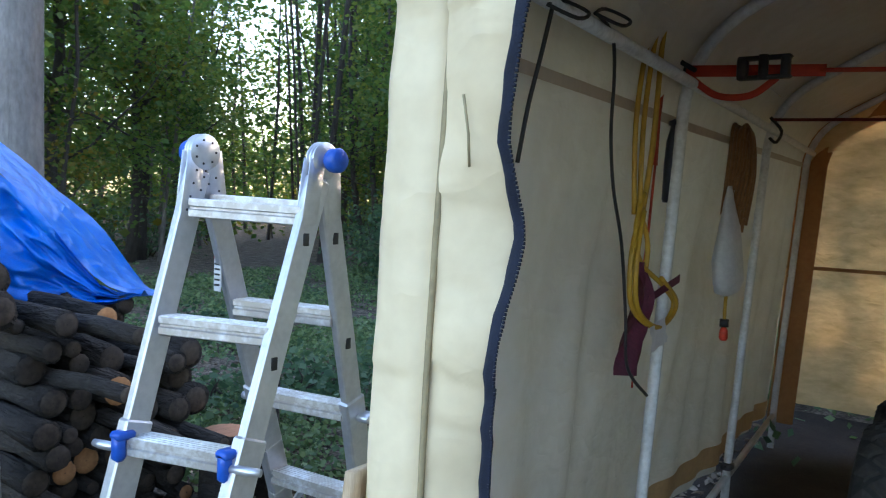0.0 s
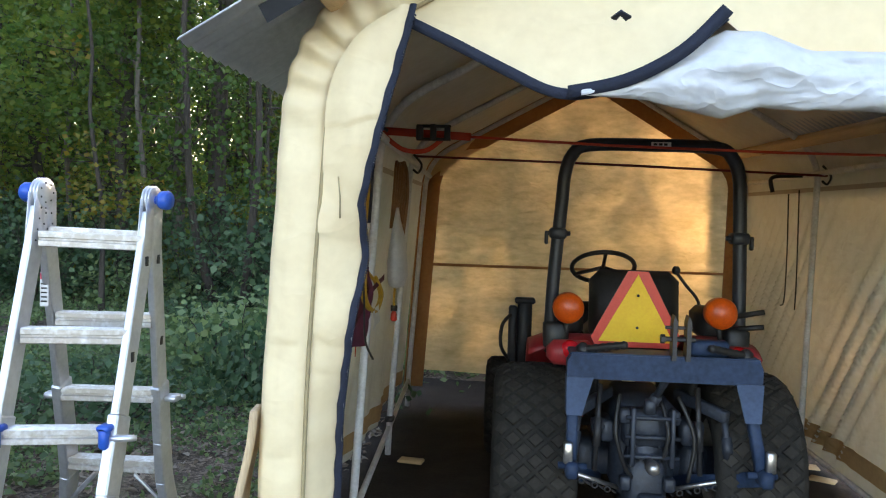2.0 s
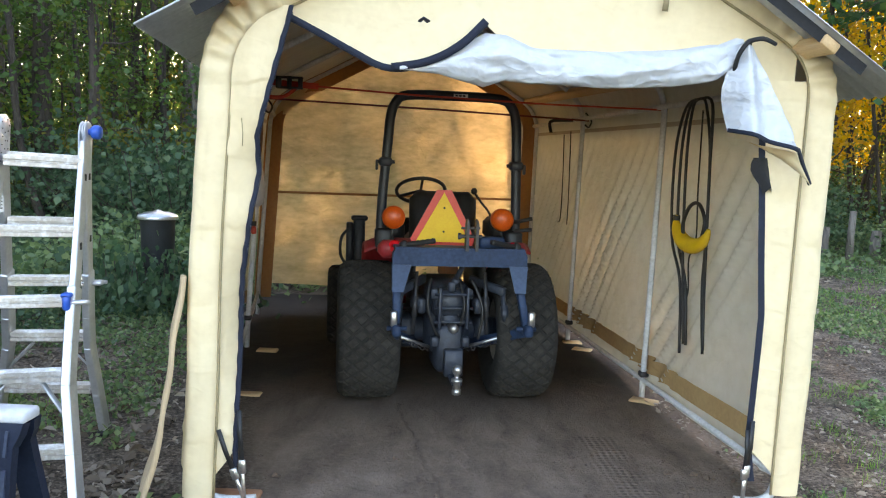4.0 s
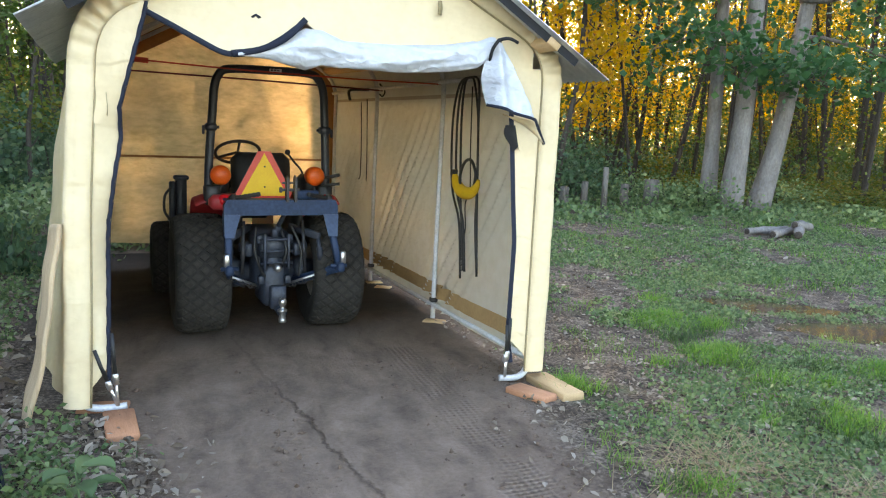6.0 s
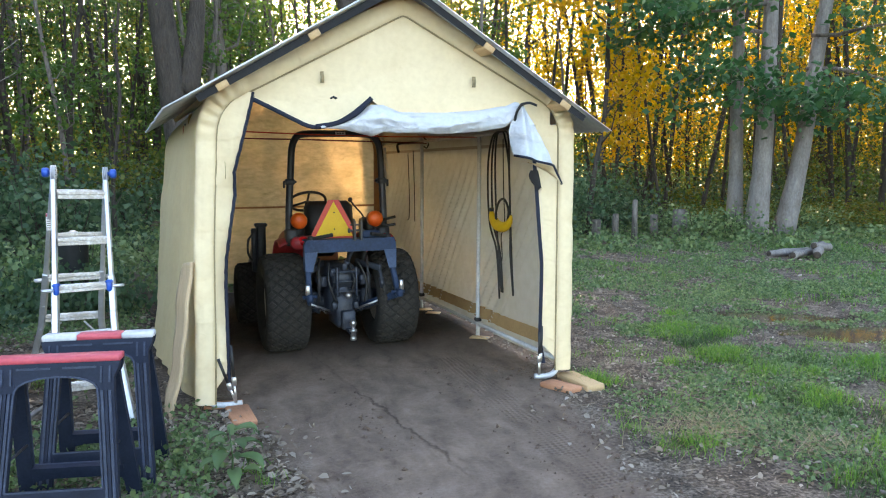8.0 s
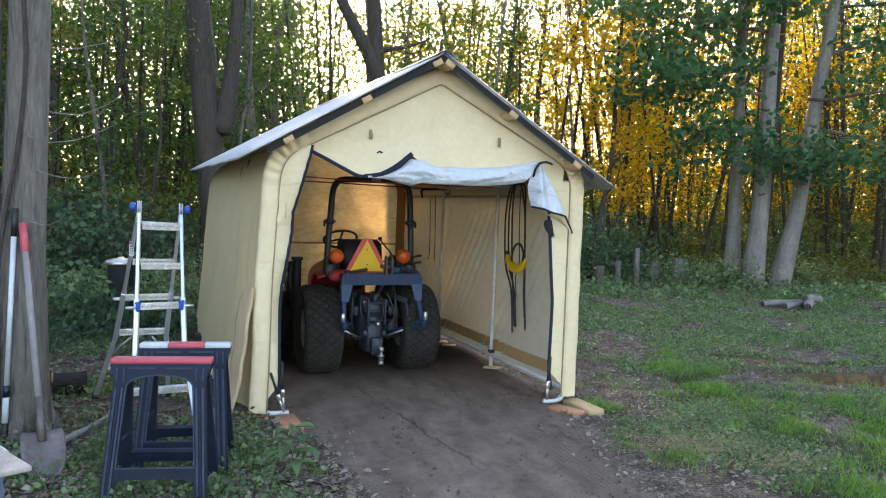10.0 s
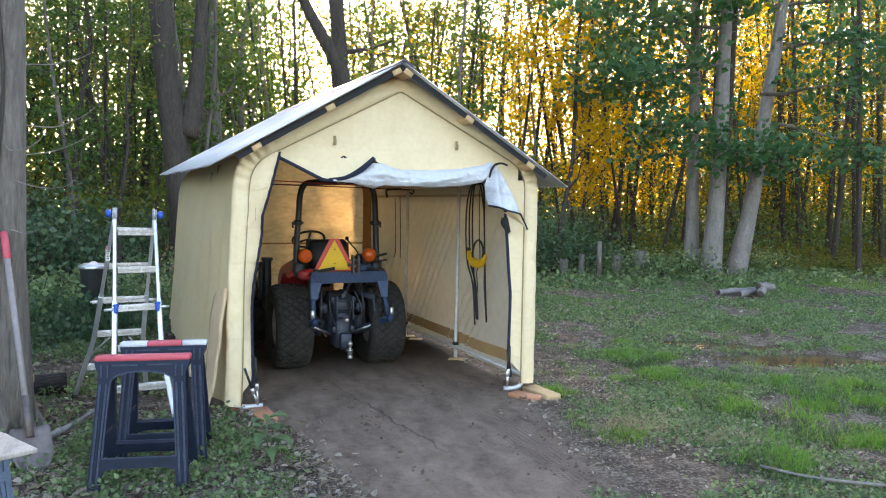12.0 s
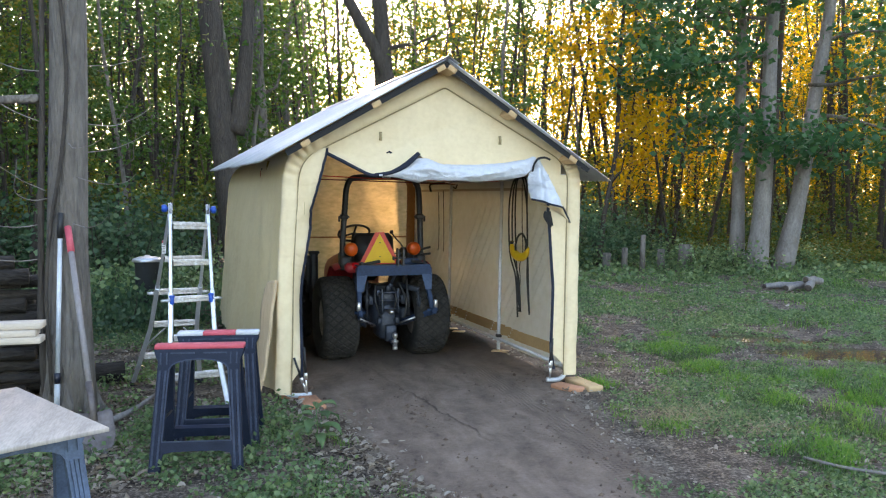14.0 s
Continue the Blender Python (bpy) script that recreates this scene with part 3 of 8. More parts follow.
# ---- corrugated steel roof on battens ----
tin = thing("metal_roof", "galvanised corrugated steel roof laid over the canvas shelter", "roof")
RF = {"l": (Vector((-1.325, -0.25, 1.86)), Vector((0.11, -0.24, 2.682)), Vector((-1.765, 4.92, 1.99)), Vector((-0.21, 4.92, 2.86))),
      "r": (Vector((1.548, -0.22, 1.748)), Vector((0.13, -0.24, 2.682)), Vector((1.22, 4.92, 1.86)), Vector((-0.19, 4.92, 2.86)))}
SHEETS = 7
for side, (ef, rf, eb, rb) in RF.items():
    nrm = (rf - ef).cross(eb - ef).normalized()
    if nrm.z < 0:
        nrm = -nrm
    for k in range(SHEETS):
        v0, v1 = k / SHEETS, (k + 1) / SHEETS + (0.012 if k < SHEETS - 1 else 0)
        lift = 0.0015 * (k % 2)
        bm = B()
        sheet(bm, 4, 60, lambda u, v: (lambda w: ef.lerp(eb, w).lerp(rf.lerp(rb, w), u) + nrm * (0.008 * math.sin(w * 5.2 / 0.068 * 2 * math.pi) + lift) + Vector((0, 0, -0.004 * (k % 3) * (1 - u))))(lip(v0, v1, v)))
        ob = part("roof_sheet", bm, M["galv"], tin)
        so = ob.modifiers.new("solid", "SOLIDIFY")
        so.thickness, so.offset = 0.003, 1
    for u in (0.22, 0.60, 0.96):
        bm = B()
        a, b = ef.lerp(rf, u) - nrm * 0.04 + Vector((0, 0.02, 0)), eb.lerp(rb, u) - nrm * 0.04
        bar(bm, a, b, 0.075, 0.042, 0.004, nrm)
        part("batten", bm, M["pine"], tin, "sawn pine batten end")
    # black strip along the front edge, just below the steel
    bm = B()
    sheet(bm, 10, 1, lambda u, v: ef.lerp(rf, 0.12 + 0.88 * u) + Vector((0, 0.03, 0)) - nrm * (0.014 + 0.045 * v))
    part("edge_strip", bm, M["blackmatt"], tin, "black strip along the edge under the steel")
bm = B()
rf, rb = RF["l"][1], RF["l"][3]
d1, d2 = (RF["l"][0] - rf).normalized(), (RF["r"][0] - rf).normalized()
sheet(bm, 4, 8, lambda u, v: rf.lerp(rb, v) + Vector((0.01, -0.02, 0.028)) + (d1 * 0.11 * (1 - 2 * u) if u < 0.5 else d2 * 0.11 * (2 * u - 1)))
part("ridge_cap", bm, M["galv"], tin, "folded ridge cap")


# ---- the compact tractor ----
M["red"] = shade("faded_red_paint", (0.42, 0.035, 0.04), (0.25, 0.02, 0.022), 0.42, scale=6, fine=40, bump=0.06)
M["orangehood"] = shade("hood_paint", (0.40, 0.06, 0.03), (0.25, 0.035, 0.02), 0.45, scale=5, fine=40, bump=0.05)
M["navysteel"] = shade("navy_painted_steel", (0.030, 0.055, 0.115), (0.015, 0.026, 0.05), 0.5, scale=7, fine=60, bump=0.12, spec=0.2)
M["bluesteel"] = shade("worn_blue_steel", (0.062, 0.10, 0.185), (0.035, 0.055, 0.10), 0.5, scale=6, fine=60, bump=0.1, spec=0.25)
M["cast"] = shade("greasy_cast_iron", (0.046, 0.057, 0.080), (0.013, 0.015, 0.020), 0.5, 0.2, scale=10, fine=60, bump=0.4)
M["rops"] = shade("black_steel", (0.022, 0.027, 0.036), (0.012, 0.013, 0.016), 0.45, scale=9, fine=80, bump=0.1)
M["rubber"] = shade("dusty_rubber", (0.038, 0.035, 0.031), (0.014, 0.014, 0.013), 0.9, scale=7, fine=60, bump=0.35, spec=0.2)
M["lugs"] = shade("dusty_lugs", (0.052, 0.047, 0.041), (0.020, 0.019, 0.017), 0.92, scale=7, fine=60, bump=0.35, spec=0.2)
M["amber"] = shade("amber_lens", (0.85, 0.13, 0.01), (0.70, 0.09, 0.008), 0.3, scale=30, fine=120, bump=0.2, translucent=0.25)
M["tail"] = shade("red_lens", (0.85, 0.02, 0.03), (0.6, 0.01, 0.015), 0.2, scale=30, fine=120, bump=0.15, translucent=0.2)
M["smv_red"] = shade("reflective_red", (0.75, 0.07, 0.045), (0.62, 0.05, 0.035), 0.35, scale=20, fine=200, bump=0.05)
M["smv_yel"] = shade("fluorescent_yellow", (0.98, 0.62, 0.02), (0.90, 0.50, 0.015), 0.5, scale=10, fine=90, bump=0.04)
M["rimgrey"] = shade("muddy_rim", (0.30, 0.28, 0.25), (0.14, 0.12, 0.10), 0.7, 0.2, scale=9, fine=50, bump=0.3)
M["vinyl"] = shade("black_vinyl", (0.014, 0.014, 0.015), (0.03, 0.029, 0.027), 0.45, scale=20, fine=150, bump=0.2)
M["sticker"] = shade("white_sticker", (0.72, 0.72, 0.72), (0.55, 0.55, 0.55), 0.5, scale=20)

tractor = thing("tractor", "small red compact tractor with turf tyres and a roll bar", "tractor", m=pose(-0.06, 1.66, 0, 0, 0, 3.5))


def wheel(name, x, y, r, w, rim, rows, around):
    side = 1 if x > 0 else -1
    m = Matrix.Translation((x, y, r)) @ pose(0, 0, 0, 0, 90, 0)
    bm = B()
    prof = [(rim, -w * 0.36), (rim + 0.03, -w * 0.47), (r * 0.80, -w * 0.52), (r * 0.93, -w * 0.48), (r * 0.975, -w * 0.36), (r * 0.985, -w * 0.15), (r * 0.988, 0), (r * 0.985, w * 0.15), (r * 0.975, w * 0.36), (r * 0.93, w * 0.48), (r * 0.80, w * 0.52), (rim + 0.03, w * 0.47), (rim, w * 0.36)]
    lathe(bm, prof, 48, m)
    ty = part(name, bm, M["rubber"], tractor)
    bm = B()
    for i in range(around):
        for j in range(rows):
            t = 2 * math.pi * (i + 0.5 * (j % 2)) / around
            z = (j - (rows - 1) / 2) / (rows / 2) * w * 0.47
            dz, dt = w * 0.47 / rows * 1.66, math.pi / around * 0.80
            rr = lambda q: float(np.interp(abs(q), [0, w * 0.36, w * 0.48, w * 0.52], [r * 0.988, r * 0.975, r * 0.93, r * 0.82]))
            base, top = [], []
            for a, b in ((-1, 0), (0, -1), (1, 0), (0, 1)):
                q = max(-w * 0.5, min(w * 0.5, z + b * dz))
                base.append(bm.verts.new(m @ Vector(((rr(q) - 0.004) * math.cos(t + a * dt), (rr(q) - 0.004) * math.sin(t + a * dt), q))))
                q2 = max(-w * 0.5, min(w * 0.5, z + b * dz * 0.78))
                top.append(bm.verts.new(m @ Vector(((rr(q2) + 0.012) * math.cos(t + a * dt * 0.78), (rr(q2) + 0.012) * math.sin(t + a * dt * 0.78), q2))))
            bm.faces.new(top)
            for k in range(4):
                bm.faces.new((base[k], base[(k + 1) % 4], top[(k + 1) % 4], top[k]))
    bmesh.ops.recalc_face_normals(bm, faces=bm.faces)
    part("tread", bm, M["lugs"], ty, "diamond turf tread blocks", smooth=False)
    bm = B()
    s = side
    lathe(bm, [(rim, -w * 0.36), (rim - 0.012, -w * 0.30), (rim - 0.03, -w * 0.1), (rim - 0.03, w * 0.1), (rim - 0.012, w * 0.30), (rim, w * 0.36)], 32, m)
    lathe(bm, [(rim - 0.03, s * 0.02), (rim * 0.72, s * 0.05), (rim * 0.4, s * 0.035), (0.03, s * 0.035)], 32, m, close=True)
    for k in range(6):
        a = 2 * math.pi * k / 6
        lathe(bm, [(0.012, s * 0.03), (0.012, s * 0.055), (0.004, s * 0.058)], 6, m @ Matrix.Translation((rim * 0.35 * math.cos(a), rim * 0.35 * math.sin(a), 0)))
    part("rim", bm, M["rimgrey"], ty, "muddy steel rim")


for x in (-0.465, 0.455):
    wheel("rear_tyre", x, 0, 0.41, 0.35, 0.20, 7, 30)
for x in (-0.60, 0.50):
    wheel("front_tyre", x, 1.42, 0.30, 0.22, 0.13, 5, 24)

# running gear
bm = B()
box(bm, (0, -0.02, 0.52), (0.26, 0.42, 0.42), 0.04)
box(bm, (0, -0.16, 0.36), (0.17, 0.30, 0.30), 0.03)
box(bm, (0, -0.25, 0.62), (0.20, 0.10, 0.16), 0.02)
lathe(bm, [(0.085, -0.06), (0.085, 0.0), (0.06, 0.012), (0.03, 0.03)], 20, Matrix.Translation((0, -0.27, 0.50)) @ pose(0, 0, 0, 90, 0, 0), close=True)
for k in range(8):
    a = 2 * math.pi * k / 8
    box(bm, (0.07 * math.cos(a), -0.285, 0.50 + 0.07 * math.sin(a)), (0.016, 0.02, 0.016), 0.004)
for x, z in ((-0.09, 0.40), (0.09, 0.40), (-0.1, 0.68), (0.1, 0.68), (0, 0.72)):
    box(bm, (x, -0.31, z), (0.045, 0.05, 0.06), 0.008)
part("gearbox", bm, M["cast"], tractor, "greasy grey cast-iron gearbox")
bm = B()
tube(bm, [(-0.36, 0, 0.41), (0.36, 0, 0.41)], 0.075, 14)
box(bm, (-0.24, 0, 0.41), (0.12, 0.2, 0.2), 0.03)
box(bm, (0.24, 0, 0.41), (0.12, 0.2, 0.2), 0.03)
part("rear_axle", bm, M["cast"], tractor)
bm = B()
box(bm, (0, 0.75, 0.42), (0.26, 1.2, 0.22), 0.03)
box(bm, (-0.05, 1.42, 0.30), (0.95, 0.09, 0.09), 0.02)
part("chassis", bm, M["black"], tractor)
bm = B()
lathe(bm, [(0.02, 0), (0.02, 0.10), (0.028, 0.10), (0.028, 0.14), (0.018, 0.16)], 12, Matrix.Translation((0, -0.30, 0.50)) @ pose(0, 0, 0, 90, 0, 0), close=True)
part("power_shaft", bm, M["steel"], tractor)
# drawbar and hitch ball
bm = B()
bar(bm, (0.02, -0.05, 0.23), (0.02, -0.50, 0.20), 0.06, 0.025, 0.005)
box(bm, (0.02, -0.33, 0.28), (0.11, 0.06, 0.16), 0.01)
bd = part("drawbar", bm, M["cast"], tractor)
bm = B()
lathe(bm, [(0.022, -0.05), (0.022, 0.0), (0.032, 0.004), (0.032, 0.018), (0.014, 0.022), (0.014, 0.04), (0.024, 0.05), (0.029, 0.068), (0.024, 0.088), (0.01, 0.096)], 18, Matrix.Translation((0.02, -0.49, 0.21)), close=True)
lathe(bm, [(0.026, -0.05), (0.026, -0.02)], 6, Matrix.Translation((0.02, -0.49, 0.19)), close=True)
part("hitch_ball", bm, M["steel"], bd, "bright chrome hitch ball")
# lift arms, links
for s in (-1, 1):
    bm = B()
    bar(bm, (s * 0.14, -0.12, 0.74), (s * 0.30, -0.36, 0.70), 0.035, 0.05, 0.006)
    part("lift_arm", bm, M["cast"], tractor)
    bm = B()
    tube(bm, [(s * 0.29, -0.35, 0.70), (s * 0.32, -0.36, 0.46)], 0.014, 8)
    tube(bm, [(s * 0.30, -0.355, 0.62), (s * 0.313, -0.358, 0.52)], 0.022, 8)
    part("lift_rod", bm, M["cast"], tractor)
    bm = B()
    bar(bm, (s * 0.16, -0.02, 0.32), (s * 0.30, -0.32, 0.43), 0.022, 0.06, 0.006)
    bar(bm, (s * 0.30, -0.32, 0.43), (-0.335 if s < 0 else 0.41, -0.49, 0.50), 0.024, 0.06, 0.006)
    part("lower_link", bm, M["navysteel"], tractor)
    bm = B()
    tube(bm, [(s * 0.10, -0.2, 0.34), (s * 0.29, -0.33, 0.43)], 0.010, 7)
    part("check_chain", bm, M["steel"], tractor)
bm = B()
tube(bm, [(0.01, -0.24, 0.70), (0.06, -0.49, 0.93)], 0.016, 8)
tube(bm, [(0.013, -0.27, 0.72), (0.022, -0.33, 0.765)], 0.024, 8)
part("top_link", bm, M["cast"], tractor)
for pts in ([(-0.12, -0.28, 0.76), (-0.14, -0.34, 0.62), (-0.10, -0.33, 0.48), (-0.06, -0.3, 0.42)], [(0.12, -0.28, 0.76), (0.18, -0.33, 0.6), (0.16, -0.33, 0.42)], [(0.05, -0.3, 0.74), (0.07, -0.36, 0.62), (0.05, -0.34, 0.50)]):
    part("hydraulic_hose", tube(B(), smooth_line(pts, 5), 0.009, 7), M["black"], tractor)

for s in (-1, 1):
    bm = B()
    for k in range(7):                                        # stay chain, link by link
        p = Vector((s * 0.12, -0.22, 0.33)).lerp(Vector((s * 0.30, -0.36, 0.42)), k / 6)
        lathe(bm, [(0.012, -0.003), (0.016, 0.0), (0.012, 0.003), (0.008, 0.0), (0.012, -0.003)], 8, Matrix.Translation(p) @ pose(0, 0, 0, 90 * (k % 2), 30, 0))
    part("stay_chain", bm, M["clamp"], tractor)
    bm = B()
    box(bm, (s * 0.165, -0.20, 0.60), (0.05, 0.16, 0.09), 0.01)
    lathe(bm, [(0.03, -0.03), (0.035, 0.0), (0.03, 0.03)], 14, Matrix.Translation((s * 0.20, -0.25, 0.62)) @ pose(0, 0, 0, 0, 90, 0), close=True)
    part("rocker_bracket", bm, M["cast"], tractor)
    bm = B()
    tube(bm, [(s * 0.20, -0.27, 0.80), (s * 0.215, -0.30, 0.44)], 0.011, 8)
    tube(bm, [(s * 0.205, -0.28, 0.66), (s * 0.211, -0.29, 0.54)], 0.018, 8)
    part("levelling_rod", bm, M["clamp"], tractor)
bm = B()
box(bm, (-0.07, -0.335, 0.60), (0.018, 0.05, 0.24), 0.004)
box(bm, (0.09, -0.335, 0.60), (0.018, 0.05, 0.24), 0.004)
for z in (0.52, 0.60, 0.68):
    tube(bm, [(-0.10, -0.345, z), (0.12, -0.345, z)], 0.009, 7)
part("top_link_bracket", bm, M["cast"], tractor)

# the quick hitch: an upside-down U of navy steel
bm = B()
prism(bm, [(-0.358, 0.862), (0.388, 0.862), (0.388, 0.925), (0.372, 0.958), (-0.34, 0.958), (-0.358, 0.93)], -0.505, -0.44)
prism(bm, [(-0.350, 0.955), (0.380, 0.955), (0.372, 0.964), (-0.342, 0.964)], -0.50, -0.36)
hitch = part("hitch_frame", bm, M["navysteel"], tractor, "navy steel quick-hitch frame", smooth=False)
for s, c, lo in ((-1, -0.308, -0.330), (1, 0.338, 0.405)):
    bm = B()
    prism(bm, [(c - 0.052, 0.868), (c + 0.052, 0.868), (c + 0.030 + s * 0.018, 0.718), (c - 0.030 + s * 0.018, 0.718)], -0.513, -0.505)
    prism(bm, [(c + s * 0.044, 0.868), (c + s * 0.052, 0.868), (c + s * 0.048, 0.718), (c + s * 0.040, 0.718)], -0.51, -0.43)
    part("hitch_leg", bm, M["bluesteel"], hitch, "worn lighter blue steel leg", smooth=False)
    bm = B()
    bar(bm, (c + s * 0.022, -0.47, 0.74), (lo, -0.49, 0.50), 0.042, 0.05, 0.006, (0, 1, 0))
    box(bm, (lo, -0.52, 0.51), (0.05, 0.09, 0.065), 0.012)
    tube(bm, [(lo - s * 0.06, -0.50, 0.515), (lo + s * 0.05, -0.50, 0.515)], 0.014, 10)
    part("hitch_hook", bm, M["navysteel"], hitch)
    bm = B()
    box(bm, (lo + s * 0.016, -0.53, 0.575), (0.036, 0.03, 0.085), 0.006)
    part("latch", bm, M["steel"], hitch, "bright steel latch")
    bm = B()
    g0, g1 = Vector((s * 0.305 + 0.02, -0.46, 0.972)), Vector((s * 0.155 + 0.02, -0.53, 1.004))
    tube(bm, [g0.lerp(g1, k / 12) for k in range(13)], [0.017 if k % 2 else 0.013 for k in range(13)], 9)
    lathe(bm, [(0.028, 0.945), (0.028, 0.98), (0.01, 0.995)], 12, Matrix.Translation((s * 0.315 + 0.02, -0.45, 0)))
    part("release_grip", bm, M["black"], hitch, "black ribbed release grip")
bm = B()
for x in (0.045, 0.098):
    prism(bm, [(x - 0.008, 0.95), (x + 0.008, 0.95), (x + 0.008, 1.10), (x - 0.002, 1.125), (x - 0.008, 1.10)], -0.53, -0.47)
tube(bm, [(0.012, -0.50, 1.03), (0.128, -0.50, 1.03)], 0.010, 8)
tube(bm, [(0.012, -0.50, 1.075), (0.115, -0.50, 1.075)], 0.007, 8)
lathe(bm, [(0.018, 0.0), (0.018, 0.016)], 6, Matrix.Translation((0.012, -0.50, 1.03)) @ pose(0, 0, 0, 0, -90, 0), close=True)
part("top_hook", bm, M["clamp"], hitch, "dark steel top hook with pin", smooth=False)
bm = B()
box(bm, (0.19, -0.45, 0.995), (0.15, 0.07, 0.06), 0.012)
part("hook_guard", bm, M["navysteel"], hitch)

# slow-vehicle emblem
smv = [(-0.185, 0.985), (-0.165, 0.945), (0.165, 0.945), (0.185, 0.985), (0.042, 1.262), (-0.042, 1.262)]
bm = B()
prism(bm, [(x * 1.05 - 0.035, 1.1 + (z - 1.1) * 1.05 - 0.005) for x, z in smv], -0.115, -0.111)
em = part("slow_vehicle_emblem", bm, M["smv_red"], tractor, "red-bordered yellow triangle emblem", smooth=False)
bm = B()
prism(bm, [(-0.197, 0.957), (0.127, 0.957), (-0.035, 1.252)], -0.120, -0.116)
part("triangle", bm, M["smv_yel"], em, "yellow triangle", smooth=False)
for z in (1.02, 1.16):
    bm = B()
    lathe(bm, [(0.006, 0), (0.006, 0.006), (0.002, 0.008)], 8, Matrix.Translation((-0.033, -0.120, z)) @ pose(0, 0, 0, 90, 0, 0), close=True)
    part("bolt", bm, M["black"], em)

# roll bar
hoop = smooth_line([(-0.405, -0.06, 0.90), (-0.398, -0.06, 1.2), (-0.372, -0.06, 1.55), (-0.362, -0.06, 1.68), (-0.335, -0.06, 1.765), (-0.265, -0.06, 1.812), (0, -0.06, 1.818), (0.285, -0.06, 1.812), (0.36, -0.06, 1.765), (0.39, -0.06, 1.68), (0.398, -0.06, 1.55), (0.41, -0.06, 1.2), (0.415, -0.06, 0.90)], 4)
bm = B()
tube(bm, hoop, 0.029, 12)
rb = part("roll_bar", bm, M["rops"], tractor, "black steel roll bar")
for s, x in ((-1, -0.385), (1, 0.40)):
    bm = B()
    box(bm, (x, -0.06, 1.42), (0.075, 0.09, 0.05), 0.01)
    tube(bm, [(x - 0.055, -0.06, 1.42), (x + 0.055, -0.06, 1.42)], 0.011, 8)
    box(bm, (x + s * 0.05, -0.07, 1.40), (0.016, 0.03, 0.06), 0.005)
    part("hinge_bracket", bm, M["rops"], rb)
    bm = B()
    box(bm, (x, -0.06, 0.96), (0.10, 0.12, 0.14), 0.015)
    part("mount", bm, M["black"], rb)
bm = B()
box(bm, (0.045, -0.0905, 1.818), (0.085, 0.003, 0.022), 0.001)
st = part("sticker", bm, M["sticker"], rb, "small white sticker", smooth=False)
bm = B()
for k in range(3):
    box(bm, (0.020 + k * 0.022, -0.0925, 1.819), (0.016, 0.002, 0.010))
part("print_bar", bm, M["black"], st, smooth=False)

# lamps
for x in (-0.335, 0.31):
    bm = B()
    mm = Matrix.Translation((x, -0.17, 1.10)) @ pose(0, 0, 0, 90, 0, 0)
    lathe(bm, [(0.066, -0.05), (0.068, 0.0), (0.062, 0.02), (0.04, 0.034), (0.01, 0.04)], 24, mm, close=True)
    am = part("warning_lamp", bm, M["amber"], tractor, "round amber warning lamp")
    bm = B()
    tube(bm, [(x, -0.12, 1.04), (x + (0.0 if x < 0 else 0.03), -0.08, 0.94)], 0.012, 7)
    lathe(bm, [(0.05, -0.085), (0.066, -0.05)], 20, mm, close=True)
    part("lamp_bracket", bm, M["black"], am)
for x in (-0.335, 0.345):
    bm = B()
    lathe(bm, [(0.038, -0.03), (0.040, 0.0), (0.034, 0.014), (0.01, 0.022)], 20, Matrix.Translation((x, -0.335, 0.945)) @ pose(0, 0, 0, 90, 0, 0), close=True)
    part("tail_lamp", bm, M["tail"], tractor, "round red tail lamp")

# mudguards over the rear wheels
for s in (-1, 1):
    def guard(u, v, s=s):
        a = radians(lip(72, 172, u))
        rr = 0.475 + 0.03 * math.sin(math.pi * u)
        x = s * lip(0.20, 0.50, v)
        drop = 0.03 * max(0, v - 0.75) * 4
        return Vector((x, -math.cos(a) * rr * 0.80, 0.43 + math.sin(a) * (rr + 0.04) - drop))
    bm = B()
    sheet(bm, 18, 10, guard)
    mg = part("mudguard", bm, M["red"], tractor, "faded red mudguard")
    so = mg.modifiers.new("solid", "SOLIDIFY")
    so.thickness = 0.012
    bm = B()
    prism(bm, [(-0.12, 0.62), (0.40, 0.55), (0.40, 0.72), (0.28, 0.90), (-0.22, 0.90), (-0.26, 0.82)], 0, 0.02, Matrix.Translation((s * 0.205, 0, 0)) @ pose(0, 0, 0, 0, 0, 90))
    part("inner_guard", bm, M["black"], tractor)
    bm = B()
    box(bm, (s * 0.33, -0.30, 0.93), (0.20, 0.10, 0.10), 0.03)
    part("lamp_housing", bm, M["red"], tractor)
# seat, wheel, levers, hood
bm = B()
box(bm, (0.03, 0.40, 1.06), (0.44, 0.12, 0.36), 0.05, pose(0, 0, 0, -8, 0, 0))
box(bm, (0.03, 0.58, 0.90), (0.44, 0.40, 0.12), 0.05)
seat = part("seat", bm, M["vinyl"], tractor, "black vinyl seat")
bm = B()
c = Vector((-0.06, 0.95, 1.22))
mw = Matrix.Translation(c) @ pose(0, 0, 0, -32, 0, 0)
ring = [mw @ Vector((0.175 * math.cos(t), 0.175 * math.sin(t), 0)) for t in [2 * math.pi * k / 36 for k in range(37)]]
tube(bm, ring, 0.013, 8, False)
for k in range(3):
    t = 2 * math.pi * k / 3 + 0.5
    tube(bm, [c - Vector((0, 0, 0.0)), mw @ Vector((0.17 * math.cos(t), 0.17 * math.sin(t), 0))], 0.011, 6)
tube(bm, [c, c + Vector((0.0, 0.16, -0.30))], 0.022, 8)
part("steering_wheel", bm, M["vinyl"], tractor, "black three-spoke steering wheel")
bm = B()
tube(bm, smooth_line([(0.36, 0.35, 0.98), (0.34, 0.38, 1.10), (0.29, 0.42, 1.17), (0.245, 0.45, 1.235)], 4), 0.008, 7)
